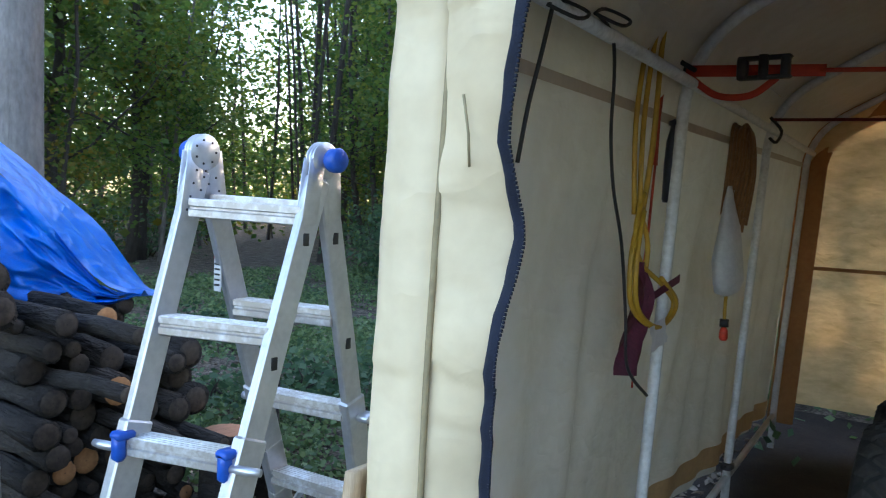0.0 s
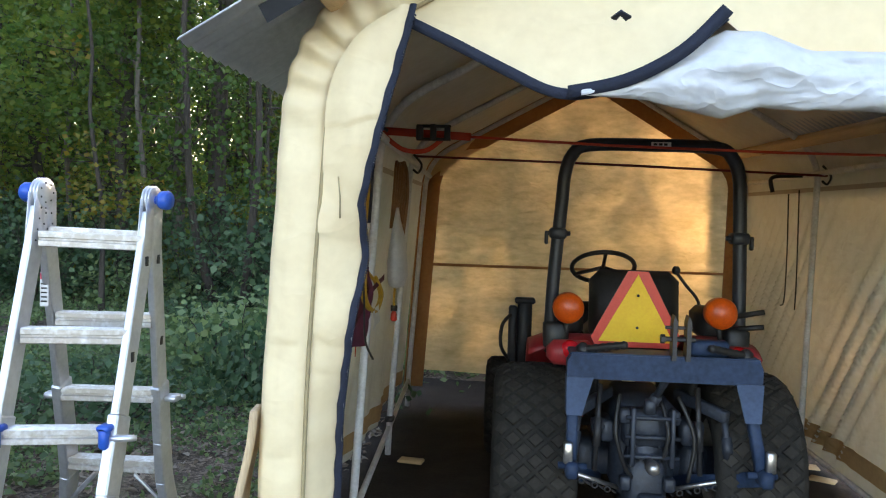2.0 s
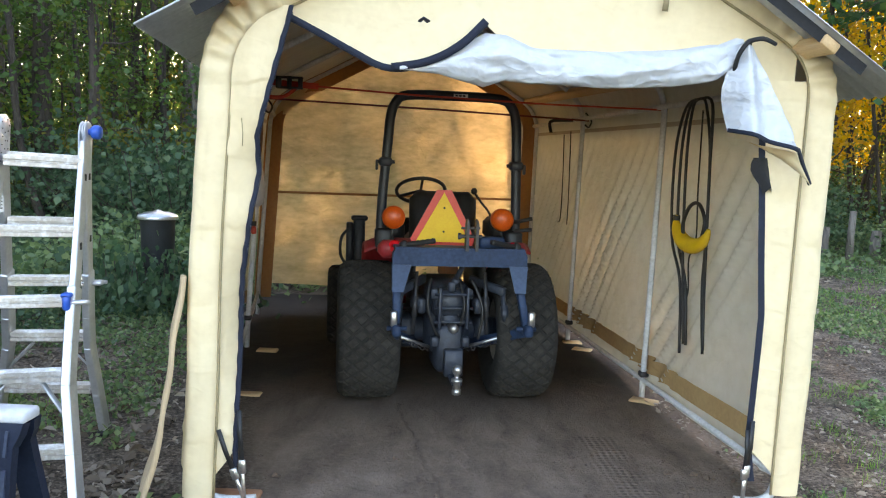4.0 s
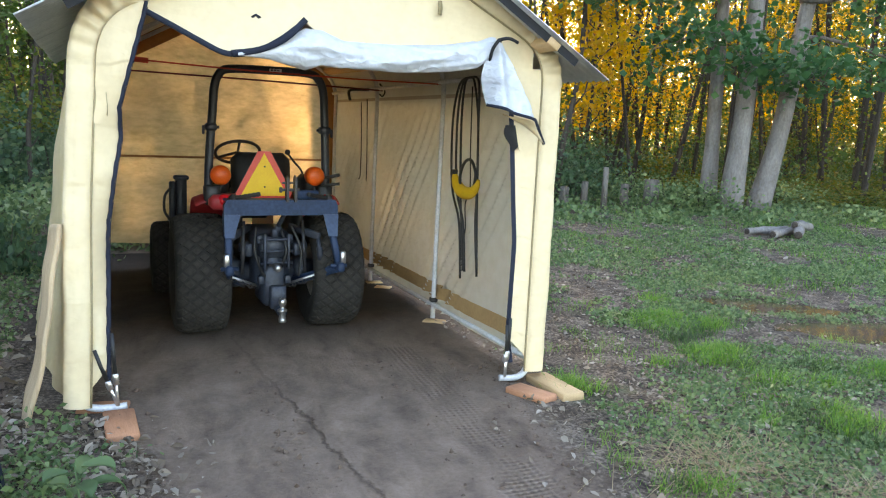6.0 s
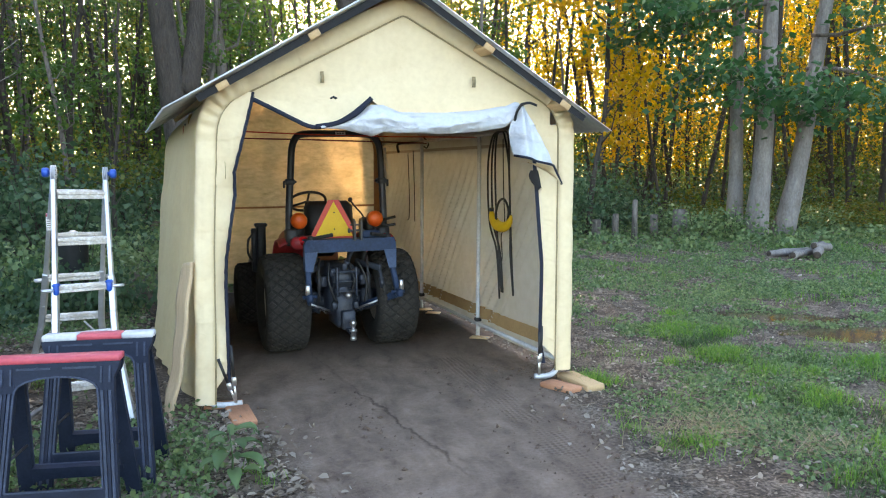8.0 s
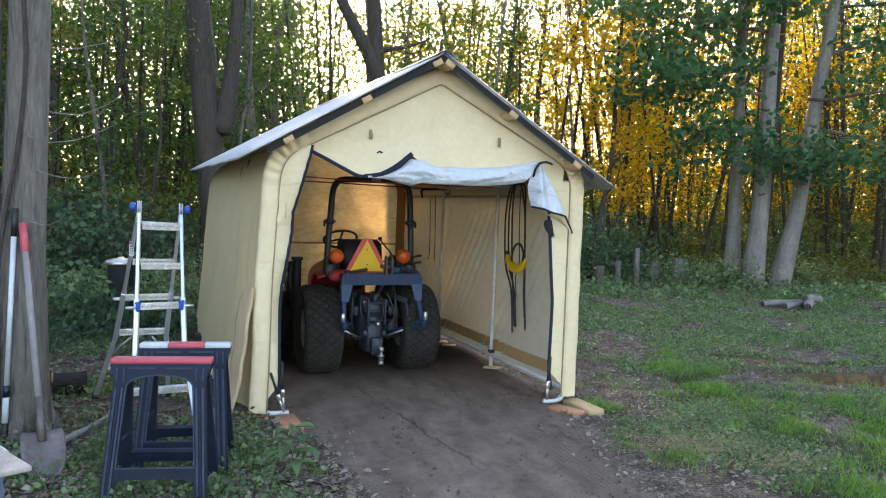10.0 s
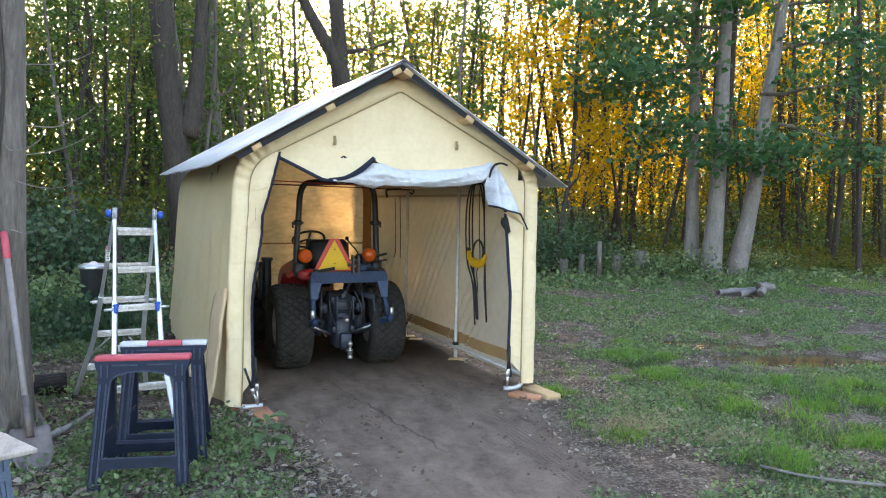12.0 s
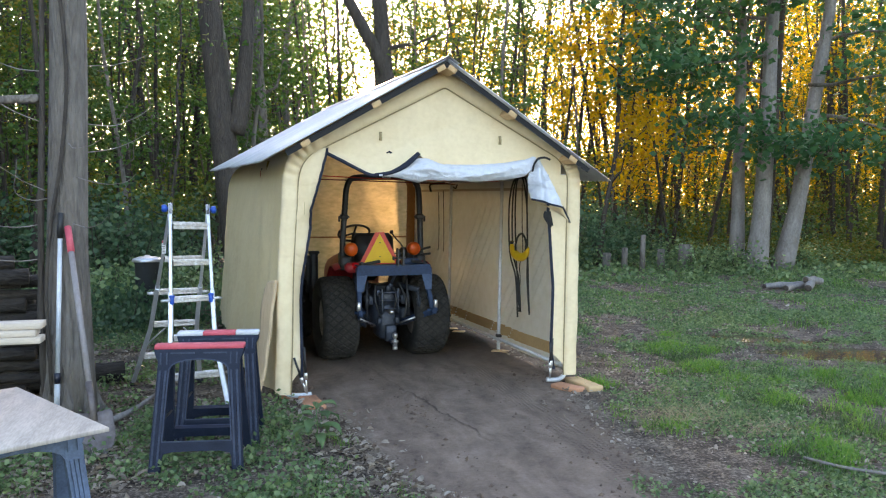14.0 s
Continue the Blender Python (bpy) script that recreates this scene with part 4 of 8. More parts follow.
lathe(bm, [(0.006, -0.022), (0.02, -0.012), (0.022, 0.004), (0.012, 0.02)], 12, Matrix.Translation((0.243, 0.45, 1.245)), close=True)
part("control_lever", bm, M["black"], tractor, "black lever with a ball knob")
for dz in (0.0, 0.055):
    bm = B()
    tube(bm, [(0.40, -0.1, 1.03 + dz), (0.50, -0.13, 1.045 + dz * 1.2)], 0.012, 8)
    part("side_grip", bm, M["black"], tractor)
bm = B()
box(bm, (0.36, 0.18, 1.02), (0.16, 0.30, 0.14), 0.03)
part("console", bm, M["black"], tractor)
bm = B()
box(bm, (-0.30, 0.25, 1.0), (0.12, 0.3, 0.12), 0.03)
part("console", bm, M["black"], tractor)
bm = B()
def hoodf(u, v):
    a = radians(lip(-100, 100, u))
    y = lip(1.05, 1.95, v)
    w = 0.25 - 0.03 * v
    return Vector((w * math.copysign(min(1, abs(math.sin(a)) ** 0.6), a), y, 0.60 + (0.40 - 0.10 * v * v) * max(-0.5, math.copysign(abs(math.cos(a)) ** 0.6, math.cos(a)))))
sheet(bm, 20, 12, hoodf)
part("hood", bm, M["orangehood"], tractor, "red engine hood")
bm = B()
box(bm, (0, 0.98, 0.85), (0.44, 0.14, 0.34), 0.05)
part("dashboard", bm, M["black"], tractor)
bm = B()
box(bm, (0, 0.62, 0.47), (0.86, 0.5, 0.03), 0.01)
part("floor_plate", bm, M["black"], tractor)
# loader mast with its hoses
bm = B()
box(bm, (-0.49, 1.12, 0.72), (0.085, 0.12, 0.56), 0.012)
box(bm, (-0.49, 1.10, 1.0), (0.12, 0.09, 0.035), 0.01)
box(bm, (-0.56, 1.08, 0.76), (0.05, 0.07, 0.42), 0.01)
mast = part("loader_mast", bm, M["rops"], tractor, "black loader mast")
bm = B()
tube(bm, smooth_line([(-0.57, 1.05, 0.92), (-0.62, 1.02, 0.86), (-0.625, 1.02, 0.74), (-0.58, 1.05, 0.66)], 5), 0.011, 7)
part("hydraulic_hose", bm, M["black"], mast)
bm = B()
bar(bm, (-0.51, 1.1, 0.92), (-0.54, 1.75, 0.42), 0.07, 0.10, 0.01)
part("loader_arm", bm, M["rops"], tractor)


# ---- things beside the shelter ----
M["alu"] = shade("scuffed_aluminium", (0.66, 0.67, 0.70), (0.54, 0.55, 0.58), 0.38, 0.75, scale=8, fine=60, bump=0.05, mix=0.3)
M["alupaint"] = shade("paint_spattered_rung", (0.68, 0.685, 0.70), (0.45, 0.42, 0.39), 0.45, 0.6, scale=11, fine=60, bump=0.1, mix=0.10)
M["bluepl"] = shade("blue_plastic", (0.015, 0.10, 0.50), (0.01, 0.06, 0.32), 0.4, scale=12, fine=80, bump=0.05)
M["sawplastic"] = shade("slate_plastic", (0.017, 0.024, 0.045), (0.009, 0.013, 0.024), 0.55, scale=9, fine=90, bump=0.15, spec=0.18)
# lighter tone for the ribs and rims of the slate sawhorses
M["sawedge"] = shade("pale_slate_edge", (0.055, 0.070, 0.108), (0.022, 0.029, 0.048), 0.55, scale=14, fine=90, bump=0.15, spec=0.2)
M["sawworn"] = shade("faded_blue_plastic", (0.10, 0.15, 0.24), (0.04, 0.055, 0.09), 0.6, scale=9, fine=90, bump=0.15)
M["redpl"] = shade("faded_red_plastic", (0.62, 0.10, 0.13), (0.48, 0.07, 0.09), 0.5, scale=9, fine=60, bump=0.08)
M["greypl"] = shade("pale_grey_plastic", (0.62, 0.63, 0.66), (0.48, 0.48, 0.5), 0.5, scale=9, fine=60, bump=0.08)
M["ply"] = shade("weathered_plywood", (0.50, 0.44, 0.375), (0.27, 0.23, 0.195), 0.75, scale=2.2, fine=26, bump=0.15, stretch=(6, 1, 1))
M["paleboard"] = shade("pale_board", (0.64, 0.55, 0.45), (0.46, 0.37, 0.28), 0.75, scale=3, fine=30, bump=0.2, stretch=(1.2, 10, 10))
M["block"] = shade("reddish_timber", (0.58, 0.28, 0.15), (0.42, 0.18, 0.09), 0.8, scale=6, fine=40, bump=0.3, stretch=(6, 1, 6))
M["logbark"] = shade("log_bark", (0.048, 0.039, 0.032), (0.011, 0.009, 0.007), 0.92, scale=9, fine=45, bump=0.9, stretch=(0.35, 1, 1), crumple=0.012, cscale=16.0, cmap=(0.25, 1, 1))
M["logend"] = shade("sawn_log_end", (0.077, 0.057, 0.042), (0.022, 0.016, 0.012), 0.9, scale=14, fine=60, bump=0.5, rnd=0.45)
M["freshend"] = shade("fresh_log_end", (0.45, 0.22, 0.09), (0.22, 0.10, 0.04), 0.85, scale=14, fine=60, bump=0.4, rnd=0.3)
M["tarp"] = shade("blue_tarpaulin", (0.007, 0.21, 0.82), (0.006, 0.13, 0.62), 0.28, scale=6, fine=140, bump=0.25, translucent=0.12, crumple=0.014, cscale=2.6)
M["tin"] = shade("tin_lid", (0.70, 0.70, 0.72), (0.45, 0.45, 0.46), 0.3, 0.9, scale=8, fine=60, bump=0.15)
M["bin"] = shade("dark_bin", (0.028, 0.03, 0.032), None, 0.6, scale=8, fine=60, bump=0.1)
M["yellowcord"] = shade("yellow_cable", (0.50, 0.29, 0.02), (0.32, 0.18, 0.012), 0.5, scale=40, fine=200, bump=0.1)
M["browncord"] = shade("brown_cable", (0.26, 0.12, 0.04), (0.15, 0.065, 0.02), 0.55, scale=40, fine=200, bump=0.1)
M["maroon"] = shade("maroon_cloth", (0.10, 0.012, 0.03), (0.05, 0.006, 0.015), 0.8, scale=20, fine=120, bump=0.4)
M["bag"] = shade("white_plastic_bag", (0.70, 0.70, 0.72), (0.55, 0.55, 0.57), 0.4, scale=12, fine=60, bump=0.5, translucent=0.35)
M["yellowpad"] = shade("yellow_foam", (0.85, 0.52, 0.01), (0.70, 0.40, 0.008), 0.6, scale=20, fine=120, bump=0.2)
M["redplug"] = shade("red_plug", (0.70, 0.05, 0.02), None, 0.4, scale=30)
M["torch"] = shade("dark_blue_torch", (0.012, 0.016, 0.032), None, 0.35, scale=30)
M["greypipe"] = shade("pale_pole", (0.66, 0.70, 0.74), (0.48, 0.5, 0.54), 0.4, scale=8, fine=60, bump=0.06)
M["shaft"] = shade("weathered_shaft", (0.30, 0.27, 0.26), (0.20, 0.17, 0.16), 0.7, scale=8, fine=60, bump=0.15, stretch=(6, 6, 1))
M["spade"] = shade("rusty_spade_steel", (0.20, 0.17, 0.16), (0.10, 0.08, 0.07), 0.55, 0.5, scale=9, fine=50, bump=0.2)

# ladder: hinged, telescoping, aluminium; a little twisted, placed to fit the camera's view
ladder = thing("folding_ladder", "hinged aluminium ladder with blue locks, standing open", "ladder")
HT = {"l": Vector((-1.992, 0.228, 1.512)), "r": Vector((-1.716, 0.372, 1.50))}
HL = {("l", 0): Vector((-1.99, 0.048, 0.825)), ("r", 0): Vector((-1.685, 0.135, 0.825)), ("l", 1): Vector((-2.125, 0.535, 0.845)), ("r", 1): Vector((-1.79, 0.585, 0.845))}


def on_leg(s, f, z):
    """A place in the middle of a rail; the feet stand a little wider."""
    p = HT[s].lerp(HL[(s, f)], (1.50 - z) / (1.50 - HL[(s, f)].z))
    p.x += (0.075 if s == "r" else -0.075) * max(0.0, 0.52 - z) / 0.52
    return p


def rung(f, z, inset_):
    a, b = on_leg("l", f, z), on_leg("r", f, z)
    d = (b - a).normalized()
    o = Vector((d.y, -d.x, 0)) * (1 if f == 0 else -1)        # towards the climber
    m = Matrix((o, d, Vector((0, 0, 1)))).transposed().to_4x4()
    m.translation = a
    bm = B()
    half = [(0.033, 0.0), (0.033, -0.015), (0.026, -0.018), (0.026, -0.023), (0.033, -0.026), (0.033, -0.041), (0.028, -0.044)]
    prism(bm, half + [(-x, y) for x, y in half[::-1]], inset_, (b - a).length - inset_, m)
    for k in range(5):
        x = -0.024 + 0.012 * k
        prism(bm, [(x, -0.001), (x + 0.005, -0.001), (x + 0.004, 0.002), (x + 0.001, 0.002)], inset_, (b - a).length - inset_, m)
    return bm, m, (b - a).length


for f in (0, 1):
    out = Vector((0, -1, 0)) if f == 0 else Vector((0, 1, 0))
    for s in "lr":
        sx = 1 if s == "r" else -1
        bm = B()
        bar(bm, on_leg(s, f, 1.455), on_leg(s, f, 0.60), 0.026, 0.062, 0.004, (0, 1, 0.2))
        rail = part("rail", bm, M["alu"], ladder, "inner aluminium rail", smooth=False)
        for z in (1.31, 1.03):
            q = on_leg(s, f, z)
            bm = B()
            box(bm, q + Vector((sx * 0.0135, 0, 0)), (0.004, 0.018, 0.030), 0.0015)
            part("slot", bm, M["black"], rail)
        bm = B()
        low = [on_leg(s, f, z) for z in (0.87, 0.66, 0.50, 0.25, 0.035)]
        for p, q in zip(low[:-1], low[1:]):
            bar(bm, p, q + (q - p).normalized() * 0.006, 0.036, 0.074, 0.005, (0, 1, 0.2))
        leg = part("outer_rail", bm, M["alu"], ladder, "outer telescoping rail", smooth=False)
        bm = B()
        box(bm, on_leg(s, f, 0.02), (0.05, 0.095, 0.045), 0.008)
        part("rubber_foot", bm, M["black"], leg)
    for z, e in ((1.385, 0.012), (1.11, 0.012), (0.838, 0.012), (0.56, 0.018), (0.28, 0.018)):
        bm, m, ln = rung(f, z + (0.012 if f else 0), e)
        part("rung", bm, M["alupaint"], ladder, "paint-spattered aluminium rung", smooth=False)
    for s in "lr":
        sx = 1 if s == "r" else -1
        q = on_leg(s, f, 0.815)
        d = (on_leg("r", f, 0.815) - on_leg("l", f, 0.815)).normalized()
        bm = B()
        tube(bm, [q - d * sx * 0.01 + out * 0.035, q + d * sx * 0.045 + out * 0.035, q + d * sx * 0.072 + out * 0.030], [0.011, 0.011, 0.009], 10)
        lk = part("lock_bar", bm, M["alu"], ladder, "bright lock lever")
        if f == 0:
            bm = B()
            box(bm, q + out * 0.040 - d * sx * 0.012 + Vector((0, 0, 0.004)), (0.030, 0.030, 0.068), 0.008)
            box(bm, q + out * 0.030 - d * sx * 0.012 + Vector((0, 0, 0.030)), (0.040, 0.050, 0.020), 0.006)
            part("lock", bm, M["bluepl"], lk, "blue plastic rung lock")
        else:
            bm = B()
            box(bm, q + d * sx * 0.040 + out * 0.01, (0.045, 0.055, 0.022), 0.006)
            part("lock", bm, M["alu"], lk)
    for s in "lr":
        mid_ = on_leg("l", f, 0.55).lerp(on_leg("r", f, 0.55), 0.3 if s == "l" else 0.7)
        mid_.z = 0.51
        part("brace", bar(B(), on_leg(s, f, 0.36), mid_, 0.022, 0.010, 0.002), M["alu"], ladder)
for s in "lr":
    sx = 1 if s == "r" else -1
    c = HT[s] + Vector((0, 0, 0.0))
    bm = B()
    for k in range(3):
        lathe(bm, [(0.0, -0.003), (0.043, -0.003), (0.045, 0.0), (0.043, 0.003), (0.0, 0.003)], 28, Matrix.Translation(c + Vector(((k - 1) * 0.011, 0, 0))) @ pose(0, 0, 0, 0, 90, 0))
    for f, d in ((0, -0.028), (1, 0.028)):
        for k in (-0.011, 0.011):
            bar(bm, c + Vector((k, d * 0.9, 0.0)), on_leg(s, f, 1.33) + Vector((k, 0, 0)), 0.004, 0.050, 0.002, (0, 1, 0.2))
    hg = part("hinge", bm, M["alu"], ladder, "round riveted hinge plates")
    bm = B()
    lathe(bm, [(0.013, 0.014), (0.013, 0.030), (0.024, 0.026), (0.029, 0.034), (0.030, 0.056), (0.024, 0.064), (0.0, 0.066)], 20, Matrix.Translation(c) @ pose(0, 0, 0, 0, 90 * sx, 0))
    part("knob", bm, M["bluepl"], hg, "blue hinge knob")
    spots = [c + Vector((-sx * 0.0155, 0.030 * math.cos(2 * math.pi * k / 7), 0.030 * math.sin(2 * math.pi * k / 7))) for k in range(7)]
    for f in (0, 1):
        spots += [on_leg(s, f, 1.455 - 0.016 * k) + Vector((-sx * 0.0140, 0.013 * (1 if k % 2 else -1), 0)) for k in range(8)]
    for q in spots:
        part("rivet", box(B(), q, (0.003, 0.006, 0.006), 0.002), M["clamp"], hg)
q = on_leg("l", 1, 1.20)
bm = B()
box(bm, q + Vector((0.0, -0.0395, 0)), (0.030, 0.002, 0.11), 0.001)
lb = part("warning_label", bm, M["sticker"], ladder, "small warning label with red band", smooth=False)
bm = B()
box(bm, q + Vector((0.0, -0.0415, 0.042)), (0.028, 0.002, 0.02))
part("red_band", bm, M["redpl"], lb, smooth=False)
bm = B()
for k in range(5):
    box(bm, q + Vector((0.0, -0.0415, 0.018 - k * 0.014)), (0.02, 0.002, 0.005))
part("print_bar", bm, M["black"], lb, smooth=False)


def sawhorse(m, plastic, caps, label):
    t = thing("sawhorse", label, "sawhorse", "plastic sawhorses", m=m)
    for s in (-1, 1):
        tilt = pose(0, 0, 0, s * 12.5, 0, 0)
        place = Matrix.Translation((0, s * 0.028, 0.77)) @ tilt
        bm = B()
        d = 0.032
        for q in (-1, 1):
            prism(bm, [(q * 0.170, -0.055), (q * 0.238, -0.055), (q * 0.240, -0.14), (q * 0.272, -0.775), (q * 0.206, -0.775), (q * 0.171, -0.14)], -d / 2, d / 2, place)
            for k in (0.26, 0.50, 0.74):                         # ribs along the leg
                xa, xb = lip(0.172, 0.240, k), lip(0.206, 0.271, k)
                prism(bm, [(q * (xa - 0.006), -0.135), (q * (xa + 0.006), -0.135), (q * (xb + 0.006), -0.74), (q * (xb - 0.006), -0.74)], s * d / 2 - 0.001, s * (d / 2 + 0.008), place, 1 if k != 0.5 else 0)
            for xa in (0.186, 0.222):                            # short ribs in the corner panel
                prism(bm, [(q * (xa - 0.004), -0.022), (q * (xa + 0.004), -0.022), (q * (xa + 0.003), -0.098), (q * (xa - 0.005), -0.098)], s * (d / 2 + 0.001), s * (d / 2 + 0.009), place, 1)
            prism(bm, [(q * 0.026, -0.020), (q * 0.165, -0.020), (q * 0.165, -0.030), (q * 0.026, -0.030)], s * (d / 2 + 0.001), s * (d / 2 + 0.009), place, 1)
            # arched corner under the beam, with its rim
            prism(bm, [(q * 0.178, -0.058), (q * 0.178, -0.16), (q * 0.170, -0.125), (q * 0.156, -0.102), (q * 0.125, -0.084), (q * 0.075, -0.070), (q * 0.0, -0.064), (q * 0.0, -0.058)], -d / 2 + 0.002, d / 2 - 0.002, place)
            rim = [(0.0, -0.064), (q * 0.075, -0.070), (q * 0.125, -0.084), (q * 0.156, -0.102), (q * 0.170, -0.125), (q * 0.175, -0.17), (q * 0.199, -0.585)]
            for (xa, za), (xb, zb) in zip(rim[:-1], rim[1:]):
                n_ = Vector((zb - za, xa - xb)).normalized() * 0.004
                prism(bm, [(xa - n_.x, za - n_.y), (xb - n_.x, zb - n_.y), (xb + n_.x, zb + n_.y), (xa + n_.x, za + n_.y)], s * (d / 2 - 0.004), s * (d / 2 + 0.007), place, 1)
            prism(bm, [(q * 0.0, -0.648), (q * 0.14, -0.650), (q * 0.19, -0.662), (q * 0.205, -0.70), (q * 0.208, -0.60), (q * 0.0, -0.60)], -d / 2 + 0.003, d / 2 - 0.003, place)
        prism(bm, [(-0.262, 0.0), (0.262, 0.0), (0.255, -0.035), (0.240, -0.070), (-0.240, -0.070), (-0.255, -0.035)], -d / 2 - 0.002, d / 2 + 0.002, place)
        prism(bm, [(-0.205, -0.583), (0.205, -0.583), (0.206, -0.61), (-0.206, -0.61)], -d / 2 - 0.003, d / 2 + 0.003, place)
        prism(bm, [(-0.198, -0.581), (0.198, -0.581), (0.198, -0.589), (-0.198, -0.589)], s * (d / 2 + 0.001), s * (d / 2 + 0.009), place, 1)
        part("leg_frame", bm, [plastic, M["sawedge"] if plastic is M["sawplastic"] else M["sawworn"]], t, smooth=False)
    bm = B()
    box(bm, (0, 0, 0.738), (0.40, 0.05, 0.02), 0.004)
    part("hinge_bar", bm, plastic, t)
    for x0, x1, mat_ in caps:
        bm = B()
        box(bm, ((x0 + x1) / 2, 0, 0.787), (x1 - x0, 0.085, 0.034), 0.006)
        part("top_cap", bm, mat_, t)
    for q in (-1, 1):
        bm = B()
        tube(bm, [(q * 0.20, -0.11, 0.33), (q * 0.20, 0.11, 0.33)], 0.007, 6)
        part("brace", bm, M["clamp"], t)
    return t


SMALL = Matrix.Diagonal((0.98, 0.95, 0.9, 1))
sawhorse(pose(-1.735, -1.42, 0.0, 0, 0, -9) @ SMALL, M["sawplastic"], [(-0.262, 0.262, M["redpl"])], "slate plastic sawhorse with a faded red top")
sawhorse(pose(-1.632, -0.95, 0.0, 0, 0, -7) @ SMALL, M["sawplastic"], [(-0.262, -0.10, M["greypl"]), (-0.099, 0.11, M["redpl"]), (0.111, 0.262, M["greypl"])], "slate plastic sawhorse with red and grey top")
sawhorse(pose(-2.36, -3.10, 0.0, 0, 0, 28) @ SMALL, M["sawworn"], [(-0.262, 0.262, M["greypl"])], "faded blue sawhorse under a plywood sheet")
sawhorse(pose(-3.35, -1.15, 0.0, 0, 0, 90) @ SMALL, M["sawplastic"], [(-0.262, 0.262, M["redpl"])], "slate plastic sawhorse under sawn boards")
bm = B()
e1, e2 = Vector((-0.52, 0.855, 0)).normalized(), Vector((-0.855, -0.52, 0)).normalized()
c0 = Vector((-2.00, -3.26, 0.7255))
pm = Matrix.Identity(4)
for i, v in enumerate((e2, e1, Vector((0, 0, -1)))):
    pm.col[i][:3] = v
box(bm, c0 + e1 * 0.46 + e2 * 0.4 + Vector((0, 0, 0.009)), (0.80, 0.92, 0.016), 0.002, pm)
tagged(part("plywood_sheet", bm, M["ply"]), "weathered plywood sheet with dark stains lying on a sawhorse", "plywood")
for k in range(3):
    bm = B()
    x1 = -2.64 - 0.03 * (k % 2)
    box(bm, ((x1 - 4.3) / 2, -1.15 + 0.02 * k, 0.7445 + k * 0.041), (4.3 + x1, 0.14, 0.038), 0.003)
    tagged(part("sawn_board", bm, M["paleboard"]), "pale sawn pine board in a small stack", "board", "stacked pine boards")

# the leaning plank: wide, warped to fit the camera's view, seen nearly on edge
plank = thing("plank", "rough pale plank leaning on the canvas wall", "plank")


def plank_f(u, v):
    e = Vector((table([(0, -1.365), (0.35, -1.285), (0.55, -1.262), (1, -1.205)], v) - 0.004 * math.sin(v * 19), -0.10 + 0.06 * v, 0.965 * v - 0.01))
    w = table([(0, 0.10), (0.15, 0.22), (0.5, 0.26), (0.93, 0.26), (1, 0.17)], v)
    d = Vector((lip(-0.33, -0.20, v), 0.96, 0)).normalized()
    return e + d * w * u + Vector((0.012 * math.sin(v * 5) * u, 0, -0.02 * u * v))


ob = part("board", sheet(B(), 6, 40, plank_f), M["plank"], plank)
so = ob.modifiers.new("solid", "SOLIDIFY")
so.thickness, so.offset = 0.019, 0

# pail or bin with a tin lid among the brambles
bin_ = thing("dustbin", "dark dustbin with a shallow tin lid among brambles", "dustbin", m=pose(-2.54, 4.45, 0) @ Matrix.Diagonal((0.82, 0.82, 1, 1)))
part("body", lathe(B(), [(0.15, 0.0), (0.165, 0.02), (0.19, 0.78), (0.20, 0.80), (0.20, 0.82)], 28, close=True), M["bin"], bin_)
part("lid", lathe(B(), [(0.225, 0.81), (0.23, 0.825), (0.215, 0.85), (0.14, 0.872), (0.06, 0.878), (0.03, 0.895), (0.0, 0.897)], 28), M["tin"], bin_, "dented shiny tin lid")

# timber blocks under the corners
for i, (x, y, r, sx, sy, sz) in enumerate(((-0.955, -0.20, 6, 0.145, 0.36, 0.045), (-1.05, 0.10, 85, 0.13, 0.24, 0.03), (1.17, -0.23, 25, 0.13, 0.27, 0.045), (1.355, -0.15, 6, 0.14, 0.40, 0.05), (1.20, 1.55, 55, 0.09, 0.17, 0.022), (1.15, 2.9, 60, 0.09, 0.15, 0.022), (1.13, 3.15, 88, 0.09, 0.15, 0.022), (-1.22, 1.58, 85, 0.09, 0.15, 0.022), (-1.27, 2.7, 85, 0.09, 0.15, 0.022))):
    bm = B()
    box(bm, (0, 0, 0), (sx, sy, sz), 0.006)
    ob = part("timber_block", bm, M["block"] if i < 3 else M["pine"])
    ob.matrix_basis = pose(x, y, sz / 2 - 0.012, 0, 0, r)
    tagged(ob, "reddish timber block under the shelter's foot" if i < 3 else "pale timber offcut under the shelter's foot", "timber block", "blocks under the frame")

# tie-down straps with their bright buckles
for sx, x0, xs in ((-1, -0.975, ((-1.075, 0.34), (-0.995, 0.42))), (1, 1.105, ((1.115, 0.40), (1.095, 0.36)))):
    for xt, zt in xs:
        st = thing("tie_down", "black webbing tie-down with a bright buckle", "strap", "tie-downs at the door")
        foot = Vector((x0 + 0.01 * (xt - x0), -0.01, 0.045))
        top = Vector((xt, -0.03, zt))
        mid = top.lerp(foot, 0.55)
        part("webbing", strap(B(), [top, top.lerp(foot, 0.3) + Vector((0, -0.01, 0)), mid], 0.018, 0.005), M["black"], st)
        bm = B()
        bar(bm, mid, mid.lerp(foot, 0.35), 0.03, 0.014, 0.004, (0, 1, 0))
        bar(bm, mid.lerp(foot, 0.35), foot, 0.016, 0.009, 0.003, (0, 1, 0))
        part("buckle", bm, M["steel"], st, "bright steel buckle")

# ---- hanging inside the shelter ----
WL = lambda y: -1.165 - 0.092 * y                               # inner face of the wall by the ladder
WR = lambda y: 1.335 - 0.060 * y


